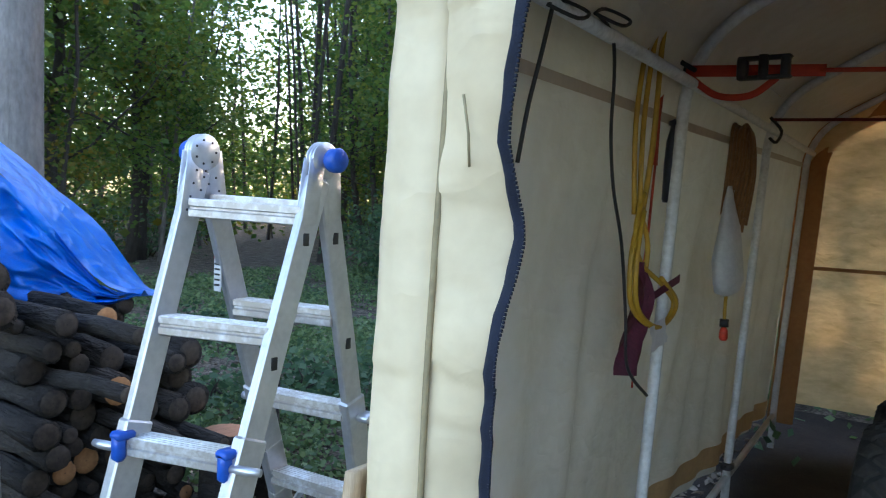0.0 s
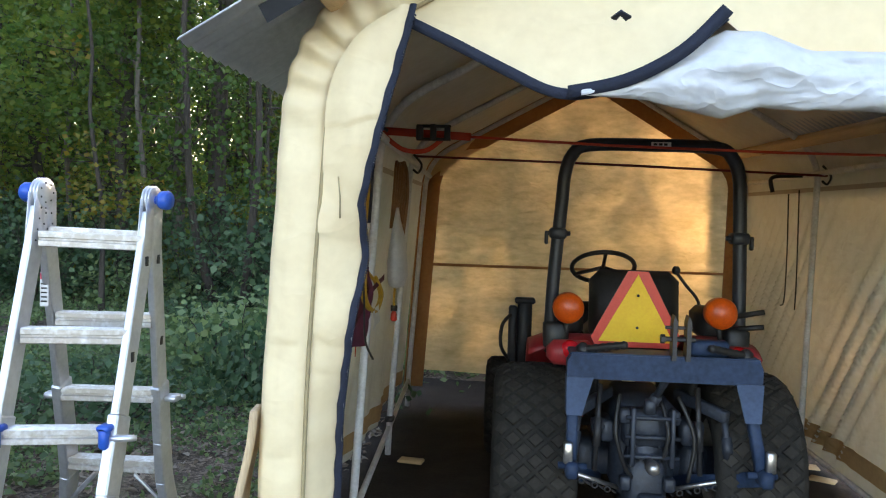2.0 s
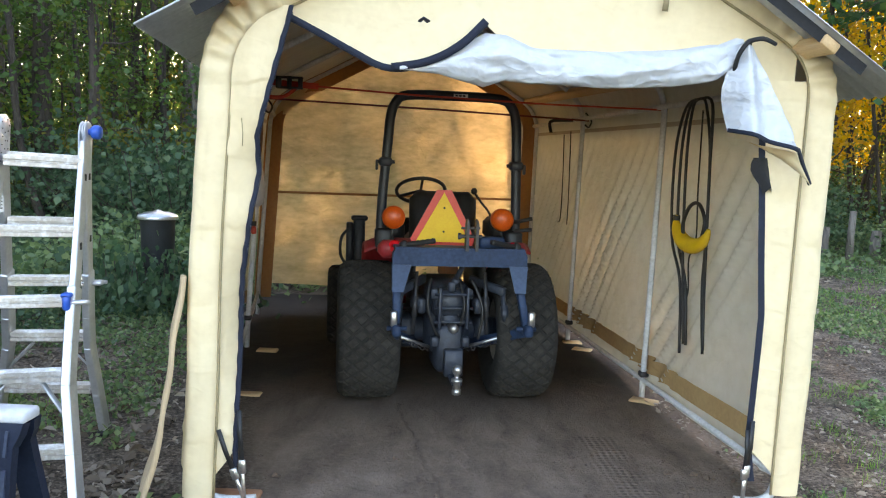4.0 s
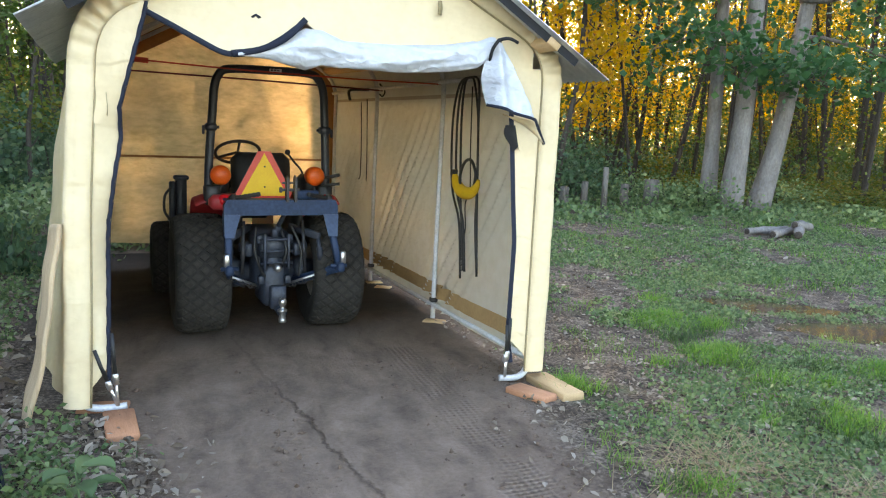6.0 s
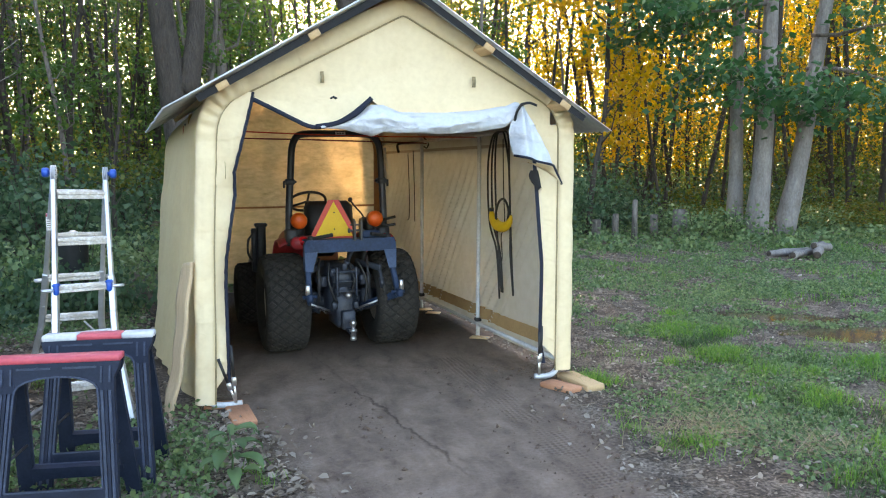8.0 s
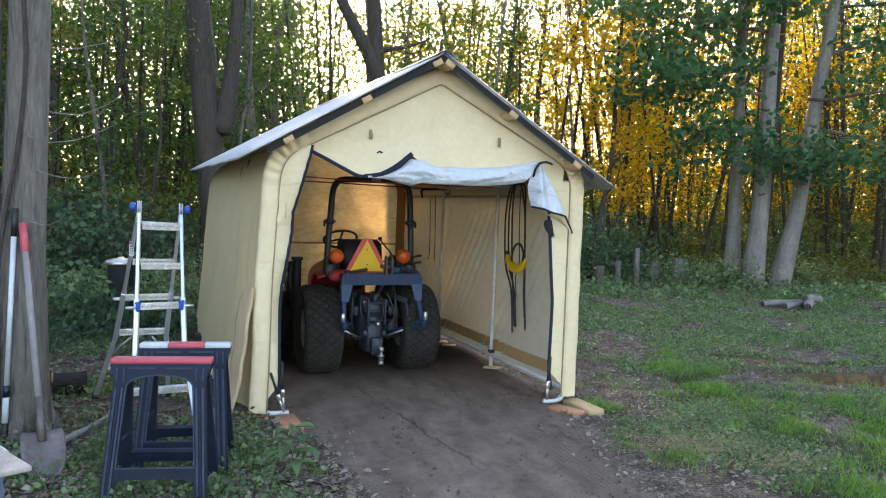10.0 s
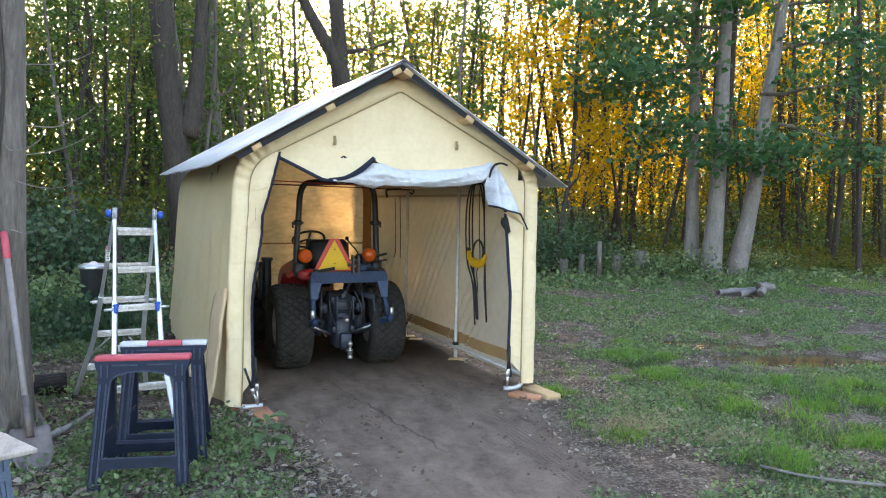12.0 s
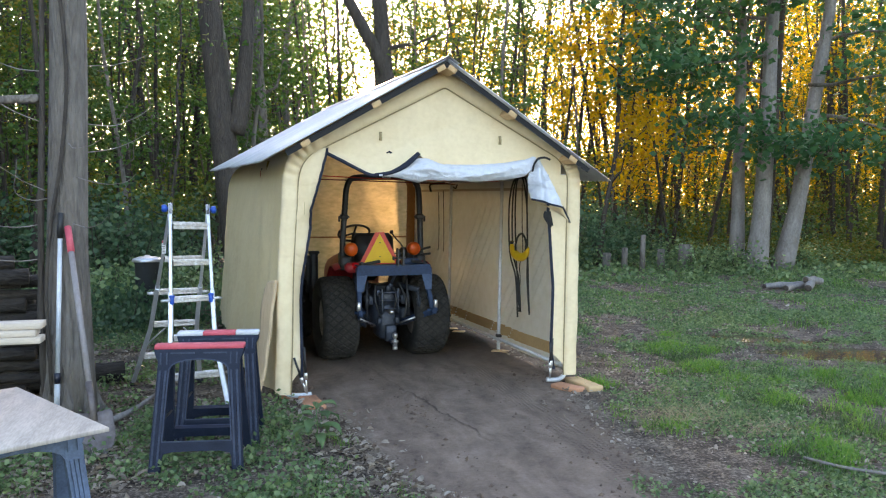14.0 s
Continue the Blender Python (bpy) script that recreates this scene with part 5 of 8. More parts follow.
def coil(name, label, pts_list, r, mat_, cat):
    t = thing(name, label, cat, m=pose(0, -0.04, 0.10))
    for pts in pts_list:
        part("cable", tube(B(), smooth_line(pts, 5), r, 7), mat_, t)
    return t


yl = coil("extension_cable", "yellow extension cable hung doubled from the eave rail", [
    [(WL(1.1) + 0.05, 1.12, 1.30), (WL(1.1) + 0.05, 1.10, 1.55), (WL(1.1) + 0.06, 1.13, 1.78), (WL(1.2) + 0.08, 1.17, 1.83), (WL(1.2) + 0.07, 1.22, 1.76), (WL(1.2) + 0.06, 1.22, 1.5), (WL(1.2) + 0.06, 1.17, 1.3)],
    [(WL(1.1) + 0.06, 1.13, 1.32), (WL(1.1) + 0.06, 1.13, 1.56), (WL(1.1) + 0.07, 1.16, 1.80), (WL(1.2) + 0.09, 1.19, 1.83), (WL(1.2) + 0.08, 1.20, 1.76), (WL(1.2) + 0.07, 1.20, 1.5), (WL(1.2) + 0.07, 1.15, 1.3)],
    [(WL(1.1) + 0.06, 1.15, 1.32), (WL(1.1) + 0.08, 1.05, 1.2), (WL(1.1) + 0.08, 1.06, 1.06), (WL(1.2) + 0.1, 1.17, 0.99), (WL(1.3) + 0.1, 1.32, 0.99), (WL(1.3) + 0.1, 1.37, 1.04), (WL(1.2) + 0.09, 1.27, 1.10), (WL(1.2) + 0.08, 1.13, 1.17), (WL(1.1) + 0.07, 1.09, 1.26), (WL(1.1) + 0.06, 1.16, 1.36)],
    [(WL(1.1) + 0.07, 1.14, 1.31), (WL(1.1) + 0.09, 1.06, 1.18), (WL(1.1) + 0.09, 1.08, 1.05), (WL(1.2) + 0.11, 1.19, 0.985), (WL(1.3) + 0.11, 1.33, 1.0), (WL(1.3) + 0.11, 1.36, 1.05), (WL(1.2) + 0.10, 1.24, 1.12)],
    [(WL(1.1) + 0.05, 1.14, 1.33), (WL(1.1) + 0.06, 1.20, 1.22), (WL(1.1) + 0.06, 1.19, 1.12)]], 0.0075, M["yellowcord"], "cable")
rag = thing("rag", "maroon rag with a white tag tied in cables", "rag", m=pose(0, -0.04, 0.10))
bm = B()
sheet(bm, 6, 14, lambda u, v: Vector((WL(1.15) + 0.075 + 0.025 * math.sin(u * 6 + v * 5), 1.12 + (u - 0.5) * lip(0.07, 0.09, v) + 0.03 * math.sin(v * 5), lip(1.17, 0.86, v))))
part("cloth", bm, M["maroon"], rag)
bm = B()
sheet(bm, 4, 4, lambda u, v: Vector((WL(1.2) + 0.09 + 0.02 * u, lip(1.17, 1.36, u), lip(1.06, 1.115, u) + 0.025 * (v - 0.5))))
part("cloth_end", bm, M["maroon"], rag)
bm = B()
sheet(bm, 5, 5, lambda u, v: Vector((WL(1.15) + 0.11 + 0.01 * wob(u * 3, v * 3, 0, 1), lip(1.14, 1.25, u) + 0.02 * v, lip(0.99, 0.915, v) + 0.02 * u)))
part("tag", bm, M["bag"], rag, "crumpled white tag")
for pts in ([(-1.085, 0.348, 1.79), (-1.11, 0.356, 1.703), (-1.13, 0.35, 1.606), (-1.135, 0.327, 1.493)], [(-1.1, 0.574, 1.823), (-1.12, 0.686, 1.802), (-1.14, 0.748, 1.724), (-1.15, 0.767, 1.595), (-1.15, 0.796, 1.462), (-1.15, 0.86, 1.325), (-1.15, 0.908, 1.137), (-1.15, 0.936, 1.002), (-1.15, 1.075, 0.905)]):
    t = thing("cord", "thin black cord hanging from the eave rail", "cord", "hanging cords")
    part("line", tube(B(), smooth_line(pts, 6), 0.0045, 6), M["black"], t)
    part("loop", tube(B(), smooth_line([(pts[0][0], pts[0][1] - 0.02, pts[0][2]), (pts[0][0] + 0.04, pts[0][1] + 0.03, pts[0][2] - 0.02), (pts[0][0] + 0.03, pts[0][1] + 0.09, pts[0][2] + 0.005), (pts[0][0], pts[0][1] + 0.03, pts[0][2] + 0.02), (pts[0][0], pts[0][1] - 0.02, pts[0][2])], 4), 0.004, 6), M["black"], t)
rs = thing("hanging_strap", "loose red webbing end hanging on the wall", "strap", m=pose(0, -0.06, 0.10))
bm = B()
strap(bm, [(WL(1.4) + 0.04, 1.40, 1.76), (WL(1.4) + 0.03, 1.39, 1.6), (WL(1.4) + 0.03, 1.385, 1.45)], 0.004, 0.028)
strap(bm, [(WL(1.4) + 0.03, 1.385, 1.45), (WL(1.4) + 0.03, 1.36, 1.25), (WL(1.4) + 0.03, 1.33, 1.08)], 0.004, 0.011)
strap(bm, [(WL(1.4) + 0.03, 1.33, 1.08), (WL(1.4) + 0.03, 1.30, 0.78)], 0.003, 0.008)
part("webbing", bm, M["strap_red"], rs)
tc = thing("torch", "dark blue torch hanging on the post", "torch", m=pose(0, -0.20, 0.13))
bm = B()
yt = 1.64
lathe(bm, [(0.022, 0.0), (0.026, 0.01), (0.025, 0.12), (0.021, 0.19), (0.014, 0.22), (0.010, 0.24)], 16, Matrix.Translation((WL(yt) + 0.06, yt, 1.31)), close=True)
part("body", bm, M["torch"], tc)
bm = B()
lathe(bm, [(0.012, 0.0), (0.03, 0.008), (0.03, 0.02), (0.012, 0.028)], 14, Matrix.Translation((WL(yt) + 0.07, yt + 0.01, 1.545)))
part("cap", bm, M["torch"], tc)
hank = thing("cable_hank", "brown extension cable wound in a long hank", "cable", m=pose(-0.01, 0.10, 0.16))
for k in range(12):
    o, w = 0.012 * (k % 4), 0.10 + 0.008 * (k % 5)
    y0, z0 = 2.13 + 0.012 * k, 1.60 - 0.008 * (k % 3)
    pts = [(WL(y0) + 0.05 + o, y0 - w * 0.5 - 0.02, 1.25 + 0.05 * (k % 4)), (WL(y0) + 0.06 + o, y0 - w * 0.55, 1.45), (WL(y0) + 0.06 + o, y0 - w * 0.2, z0), (WL(y0) + 0.06 + o, y0 + w * 0.45, z0 - 0.02), (WL(y0) + 0.06 + o, y0 + w * 0.8, 1.42), (WL(y0) + 0.05 + o, y0 + w * 0.35, 1.18 + 0.03 * (k % 5))]
    part("cable", tube(B(), smooth_line(pts, 5), 0.007, 6), M["browncord"], hank)
bagt = thing("plastic_bag", "thin white plastic bag hanging on the wall", "bag", m=pose(-0.01, 0.13, 0.11))
bm = B()
lathe(bm, [(0.012, 0.42), (0.03, 0.36), (0.06, 0.26), (0.085, 0.14), (0.09, 0.06), (0.07, 0.015), (0.02, 0.0)], 24, Matrix.Translation((WL(1.97) + 0.09, 1.97, 0.99)) @ pose(0, 0, 0, 3, 0, 0) @ Matrix.Diagonal((0.55, 1.25, 1, 1)))
for v in bm.verts:
    v.co += Vector((0.012 * wob(v.co.x, v.co.y, v.co.z, 14), 0.015 * wob(v.co.y, v.co.z, v.co.x, 11, 4), 0))
part("film", bm, M["bag"], bagt)
pl = thing("cable_plug", "red plug on a short cable below the bag", "plug", m=pose(-0.01, 0.15, 0.11))
part("cable", tube(B(), smooth_line([(WL(2.0) + 0.07, 2.03, 1.03), (WL(2.0) + 0.06, 2.05, 0.95), (WL(2.0) + 0.06, 2.05, 0.87)], 4), 0.007, 6), M["yellowcord"], pl)
bm = B()
lathe(bm, [(0.012, 0.0), (0.018, 0.01), (0.016, 0.04), (0.009, 0.055)], 12, Matrix.Translation((WL(2.0) + 0.06, 2.05, 0.80)), close=True)
part("plug", bm, M["redplug"], pl)
bm = B()
lathe(bm, [(0.018, 0.0), (0.018, 0.03)], 12, Matrix.Translation((WL(2.0) + 0.06, 2.05, 0.855)), close=True)
part("collar", bm, M["black"], pl)

# ratchet strap across the shelter, and a thin cord behind it
rat = thing("ratchet_strap", "orange-red ratchet strap stretched across the shelter", "strap")
a, b = Vector((-1.22, 1.42, 1.845)), Vector((1.23, 1.62, 1.79))
bm = B()
for k in range(2):
    pts = [a.lerp(b, q) - Vector((0, 0, 0.02 * math.sin(math.pi * q))) for q in ((0, 0.08, 0.16) if k == 0 else (0.155, 0.4, 0.7, 1.0))]
    strap(bm, pts, *((0.004, 0.034) if k == 0 else (0.026, 0.009)))
part("webbing", bm, M["strap_red"], rat)
bm = B()
c = Vector((-0.985, 1.42, 1.838))
for dz in (-0.028, 0.028):
    box(bm, c + Vector((0, -0.01, dz)), (0.15, 0.03, 0.012), 0.004)
box(bm, c + Vector((0.06, -0.015, 0)), (0.025, 0.03, 0.06), 0.006)
box(bm, c + Vector((-0.06, -0.015, 0)), (0.03, 0.03, 0.06), 0.006)
tube(bm, [c + Vector((0, -0.02, -0.035)), c + Vector((0, -0.02, 0.035))], 0.014, 10)
part("ratchet", bm, M["black"], rat, "black ratchet buckle")
part("loose_end", strap(B(), smooth_line([(-1.21, 1.42, 1.83), (-1.12, 1.41, 1.765), (-1.02, 1.41, 1.76), (-0.95, 1.42, 1.81)], 6), 0.004, 0.02), M["strap_red"], rat)
for p in (a, b):
    bm = B()
    tube(bm, smooth_line([p + Vector((0.03, 0, 0)), p + Vector((0, -0.03, 0.02)), p + Vector((-0.02, 0, 0.03)), p + Vector((-0.01, 0.03, 0))], 4), 0.008, 6)
    part("hook", bm, M["black"], rat)
cd = thing("cord", "dark red cord stretched between the eave rails", "cord")
part("line", tube(B(), [(-1.30, 2.72, 1.84), (-0.1, 2.85, 1.82), (1.13, 3.0, 1.79)], 0.007, 6), M["cord_red"], cd)
for x, y_ in ((-1.29, 2.72), (1.12, 3.0)):
    part("hook", tube(B(), smooth_line([(x, y_, 1.83), (x - 0.02, y_, 1.85), (x + 0.03, y_, 1.79), (x + 0.01, y_, 1.74), (x - 0.02, y_, 1.76)], 4), 0.007, 6), M["black"], cd)
# on the opposite wall: black bungee straps round a yellow pad, hooks and cords
bg = thing("bungee_straps", "black rubber straps hanging from the eave rail", "strap", m=pose(0, -0.36, 0.07))
for ya, za, yb in ((1.40, 0.36, 1.60), (1.36, 0.42, 1.45), (1.33, 0.42, 1.52), (1.13, 0.42, 1.18)):
    pts = [(WR(1.3) - 0.07, 1.30, 1.735), (WR(yb) - 0.06, yb * 0.5 + 0.68, 1.70), (WR(yb) - 0.06, yb, 1.45), (WR(yb) - 0.05, yb, 1.0), (WR(ya) - 0.05, ya + 0.06, 0.75), (WR(ya) - 0.05, ya, za)]
    part("strap", tube(B(), smooth_line(pts, 5), 0.008, 6), M["black"], bg)
part("strap", tube(B(), smooth_line([(WR(1.3) - 0.07, 1.30, 1.735), (WR(1.2) - 0.06, 1.19, 1.70), (WR(1.2) - 0.06, 1.17, 1.4), (WR(1.2) - 0.06, 1.15, 1.05), (WR(1.2) - 0.05, 1.15, 0.7), (WR(1.2) - 0.05, 1.12, 0.44)], 5), 0.008, 6), M["black"], bg)
yp = thing("yellow_collar", "yellow foam collar with a black loop hanging on straps", "collar", m=pose(0.03, -0.44, 0.06))
bm = B()
arc = [Vector((WR(1.38) - 0.10, 1.38 - 0.225 * math.sin(radians(q)), 1.10 - 0.125 * math.cos(radians(q)))) for q in range(-100, 81, 12)]
tube(bm, arc, [0.010 + 0.034 * math.sin(math.pi * i / (len(arc) - 1)) for i in range(len(arc))], 12)
part("pad", bm, M["yellowpad"], yp)
part("loop", tube(B(), smooth_line([(WR(1.4) - 0.1, 1.24, 1.02), (WR(1.4) - 0.1, 1.21, 1.12), (WR(1.4) - 0.1, 1.30, 1.20), (WR(1.4) - 0.1, 1.42, 1.18), (WR(1.4) - 0.1, 1.50, 1.08), (WR(1.4) - 0.1, 1.47, 1.0)], 5), 0.010, 7), M["black"], yp)
bm = B()
tube(bm, arc[:4], 0.019, 8)
part("grip", bm, M["black"], yp)
for pts in ([(WR(1.0) - 0.05, 1.0, 1.75), (WR(1.0) - 0.04, 1.02, 1.35), (WR(1.0) - 0.04, 1.0, 1.05), (WR(1.0) - 0.04, 1.08, 0.95), (WR(1.0) - 0.04, 1.06, 0.78), (WR(1.0) - 0.04, 1.1, 0.70)], [(WR(3.5) - 0.06, 3.55, 1.70), (WR(3.5) - 0.05, 3.56, 1.3), (WR(3.5) - 0.05, 3.58, 1.0), (WR(3.5) - 0.05, 3.66, 0.95)], [(WR(3.3) - 0.06, 3.36, 1.72), (WR(3.3) - 0.05, 3.37, 1.2), (WR(3.3) - 0.05, 3.38, 0.95)]):
    t = thing("cord", "thin dark cord hanging on the wall", "cord", "hanging cords")
    part("line", tube(B(), smooth_line(pts, 6), 0.0045, 5), M["black"], t)
hk = thing("bracket", "black hooked bracket on the eave rail", "bracket")
bm = B()
tube(bm, smooth_line([(0.90, 3.30, 1.70), (0.885, 3.30, 1.775), (0.92, 3.30, 1.80), (1.02, 3.30, 1.805), (1.10, 3.29, 1.81)], 4), 0.013, 7)
part("hook", bm, M["black"], hk)

# ---- the big tree by the ladder, the log pile, tools ----
def log(name, label, a, b, r, group, kink=0.0, end="logend", bark="logbark"):
    t = thing(name, label, "log", group)
    a, b = Vector(a), Vector(b)
    pts = [a.lerp(b, k / 5) + Vector((0, 0, kink * math.sin(k * 2.1))) for k in range(6)]
    bm = tube(B(), pts, [r * (1 + 0.10 * math.sin(k * 1.7 + a.y * 9)) for k in range(6)], 12)
    for v in bm.verts:                                        # lumpy bark, out of round
        n_ = wob(v.co.x, v.co.y * 2, v.co.z * 2, 8, a.z * 7)
        mid_ = a.lerp(b, min(1, max(0, (v.co - a).dot(b - a) / (b - a).length_squared)))
        v.co += (v.co - mid_) * (0.22 * n_)
    part("bark", bm, M[bark], t)
    for p, q in ((a, b), (b, a)):
        d = (p - q).normalized()
        bm = B()
        mt = Matrix.Translation(p + d * 0.001) @ d.to_track_quat("Z", "Y").to_matrix().to_4x4()
        lathe(bm, [(r * 0.86, 0.0), (r * 0.84, 0.003), (r * 0.3, 0.004), (0.002, 0.004)], 12, mt)
        part("cut_end", bm, M[end], t, "sawn end")
    return t


rl = random.Random(4)
z = 0.03
row = 0
while z < 0.93:
    y, big_ = 0.26 + 0.05 * (row % 2), 0
    hh = rl.uniform(0.07, 0.105)
    while y < 0.90:
        r = min(hh * 0.62, rl.uniform(0.026, 0.066))
        y += r
        xe = -2.98 + rl.uniform(-0.14, 0.07)
        if rl.random() < 0.13:
            xe = -2.68 + rl.uniform(-0.06, 0.06)
        if z > 0.75 and y > 0.5:
            xe -= 0.35
        log("log", "weathered firewood log with dark bark in a pile", (xe, y, z + r), (xe - rl.uniform(1.1, 1.5), y + rl.uniform(-0.05, 0.05), z + r + rl.uniform(-0.03, 0.03)), r, "firewood pile", rl.uniform(0.002, 0.012), "freshend" if rl.random() < 0.15 else "logend")
        y += r + rl.uniform(0.0, 0.02)
    z += hh
    row += 1
for k in range(3):
    log("log", "weathered grey log on top of the pile", (-3.0 - 0.1 * k, 0.20 + 0.02 * k, 1.0 + 0.10 * k), (-4.4, 0.0 - 0.05 * k, 1.02 + 0.10 * k), rl.uniform(0.05, 0.062), "firewood pile", 0.006)
log("log", "fallen dark log beside the firewood pile", (-2.45, 1.05, 0.09), (-3.1, 0.92, 0.10), 0.095, "loose logs")
tp = thing("tarpaulin", "crumpled blue tarpaulin hanging over the firewood", "tarpaulin")


def tarp_f(u, v):
    w = lip(-0.9, 0.61, u)                                    # along the slanting line that fits the tarpaulin to the camera's view
    top = table([(-0.9, 2.25), (0.0, 1.60), (0.08, 1.53), (0.21, 1.41), (0.32, 1.29), (0.44, 1.13), (0.53, 1.03), (0.61, 0.99)], w + 0.085)
    hem_ = table([(-0.9, 0.93), (0.30, 0.925), (0.50, 0.945), (0.61, 0.975)], w)
    z = lip(top, hem_, v) + 0.008 * math.sin(u * 21) * v
    d = 0.02 * math.sin(u * 14 + v * 4) + 0.05 * wob(u * 4, v * 3, 0, 2, 3) + 0.09 * (1 - abs(wob(u * 3.3, v * 2.3, 4, 1.6, 8)) * 3) * 0.5 + 0.03 * (1 - abs(wob(u * 6, v * 5, 1, 2.0, 5)) * 3)
    k = 0.10 + 0.05 * v
    return Vector((-3.762 + 0.647 * w + 0.76 * d * 0.7 + 0.76 * k, 0.497 + 0.762 * w - 0.65 * d * 0.7 - 0.65 * k, z))


ob = part("sheet", sheet(B(), 110, 44, tarp_f), M["tarp"], tp)


def tarp_top(u, v):
    e = tarp_f(u, 0)
    return Vector((e.x - 0.5 * v, e.y + 0.55 * v, e.z - 0.10 * v + 0.03 * wob(u * 3, v * 4, 0, 2)))


part("top_sheet", sheet(B(), 24, 14, tarp_top), M["tarp"], tp)
for u, v in ((0.60, 0.40), (0.60, 0.97)):
    bm = B()
    lathe(bm, [(0.006, 0.0), (0.014, 0.004), (0.017, 0.0)], 14, Matrix.Translation(tarp_f(u, v) + Vector((0.006, -0.005, 0))) @ pose(0, 0, 0, 0, 90, -40))
    part("eyelet", bm, M["steel"], tp)
for x, y, h, r in ((-2.90, 1.02, 0.46, 0.10), (-3.15, 1.45, 0.62, 0.06)):
    t = thing("stump", "upright sawn log with an orange cut top", "stump", "stumps by the ladder")
    part("bark", tube(B(), [(x, y, -0.05), (x + 0.01, y, h * 0.5), (x + 0.015, y, h)], [r * 1.15, r, r * 0.97], 14), M["logbark"], t)
    part("cut_end", lathe(B(), [(r * 0.92, 0.0), (r * 0.9, 0.004), (0.002, 0.005)], 14, Matrix.Translation((x + 0.015, y, h + 0.001))), M["block"], t, "orange sawn top")
# shovel and pole against the tree
sh = thing("shovel", "long-handled shovel with a red grip leaning on a tree", "shovel")
p0, p1 = Vector((-2.41, -0.93, 0.25)), Vector((-2.64, -0.28, 1.385))
part("shaft", tube(B(), [p0, p1.lerp(p0, 0.12)], 0.019, 10), M["shaft"], sh)
part("grip", tube(B(), [p1.lerp(p0, 0.15), p1], 0.023, 10), M["redpl"], sh, "faded red grip")
bm = B()
dr = (p0 - p1).normalized()
sx_ = dr.cross(Vector((0, 0, 1))).normalized()
up_ = sx_.cross(dr)
sheet(bm, 8, 10, lambda u, v: p0 + dr * (0.02 + 0.29 * v) + sx_ * ((u - 0.5) * 2 * table([(0, 0.10), (0.1, 0.112), (0.6, 0.112), (0.85, 0.085), (1, 0.03)], v)) + up_ * (0.03 * (2 * u - 1) ** 2 - 0.01))
bl_ = part("blade", bm, M["spade"], sh, "worn steel blade")
so = bl_.modifiers.new("solid", "SOLIDIFY")
so.thickness = 0.003
part("socket", tube(B(), [p0 - dr * 0.18, p0 + dr * 0.08], [0.022, 0.024], 10), M["spade"], sh)
po = thing("pole", "pale extension pole with black ends leaning on a tree", "pole")
q0, q1 = Vector((-2.735, -0.33, 0.0)), Vector((-2.685, -0.27, 1.485))
for a_, b_, r_, m_, n_ in ((0.0, 0.09, 0.018, "black", "end_cap"), (0.09, 0.20, 0.019, "greypipe", "lower_tube"), (0.20, 0.25, 0.022, "torch", "lock_collar"), (0.25, 0.88, 0.016, "greypipe", "upper_tube"), (0.88, 1.0, 0.019, "black", "grip")):
    part(n_, tube(B(), [q0.lerp(q1, a_), q0.lerp(q1, b_)], r_, 10), M[m_], po)


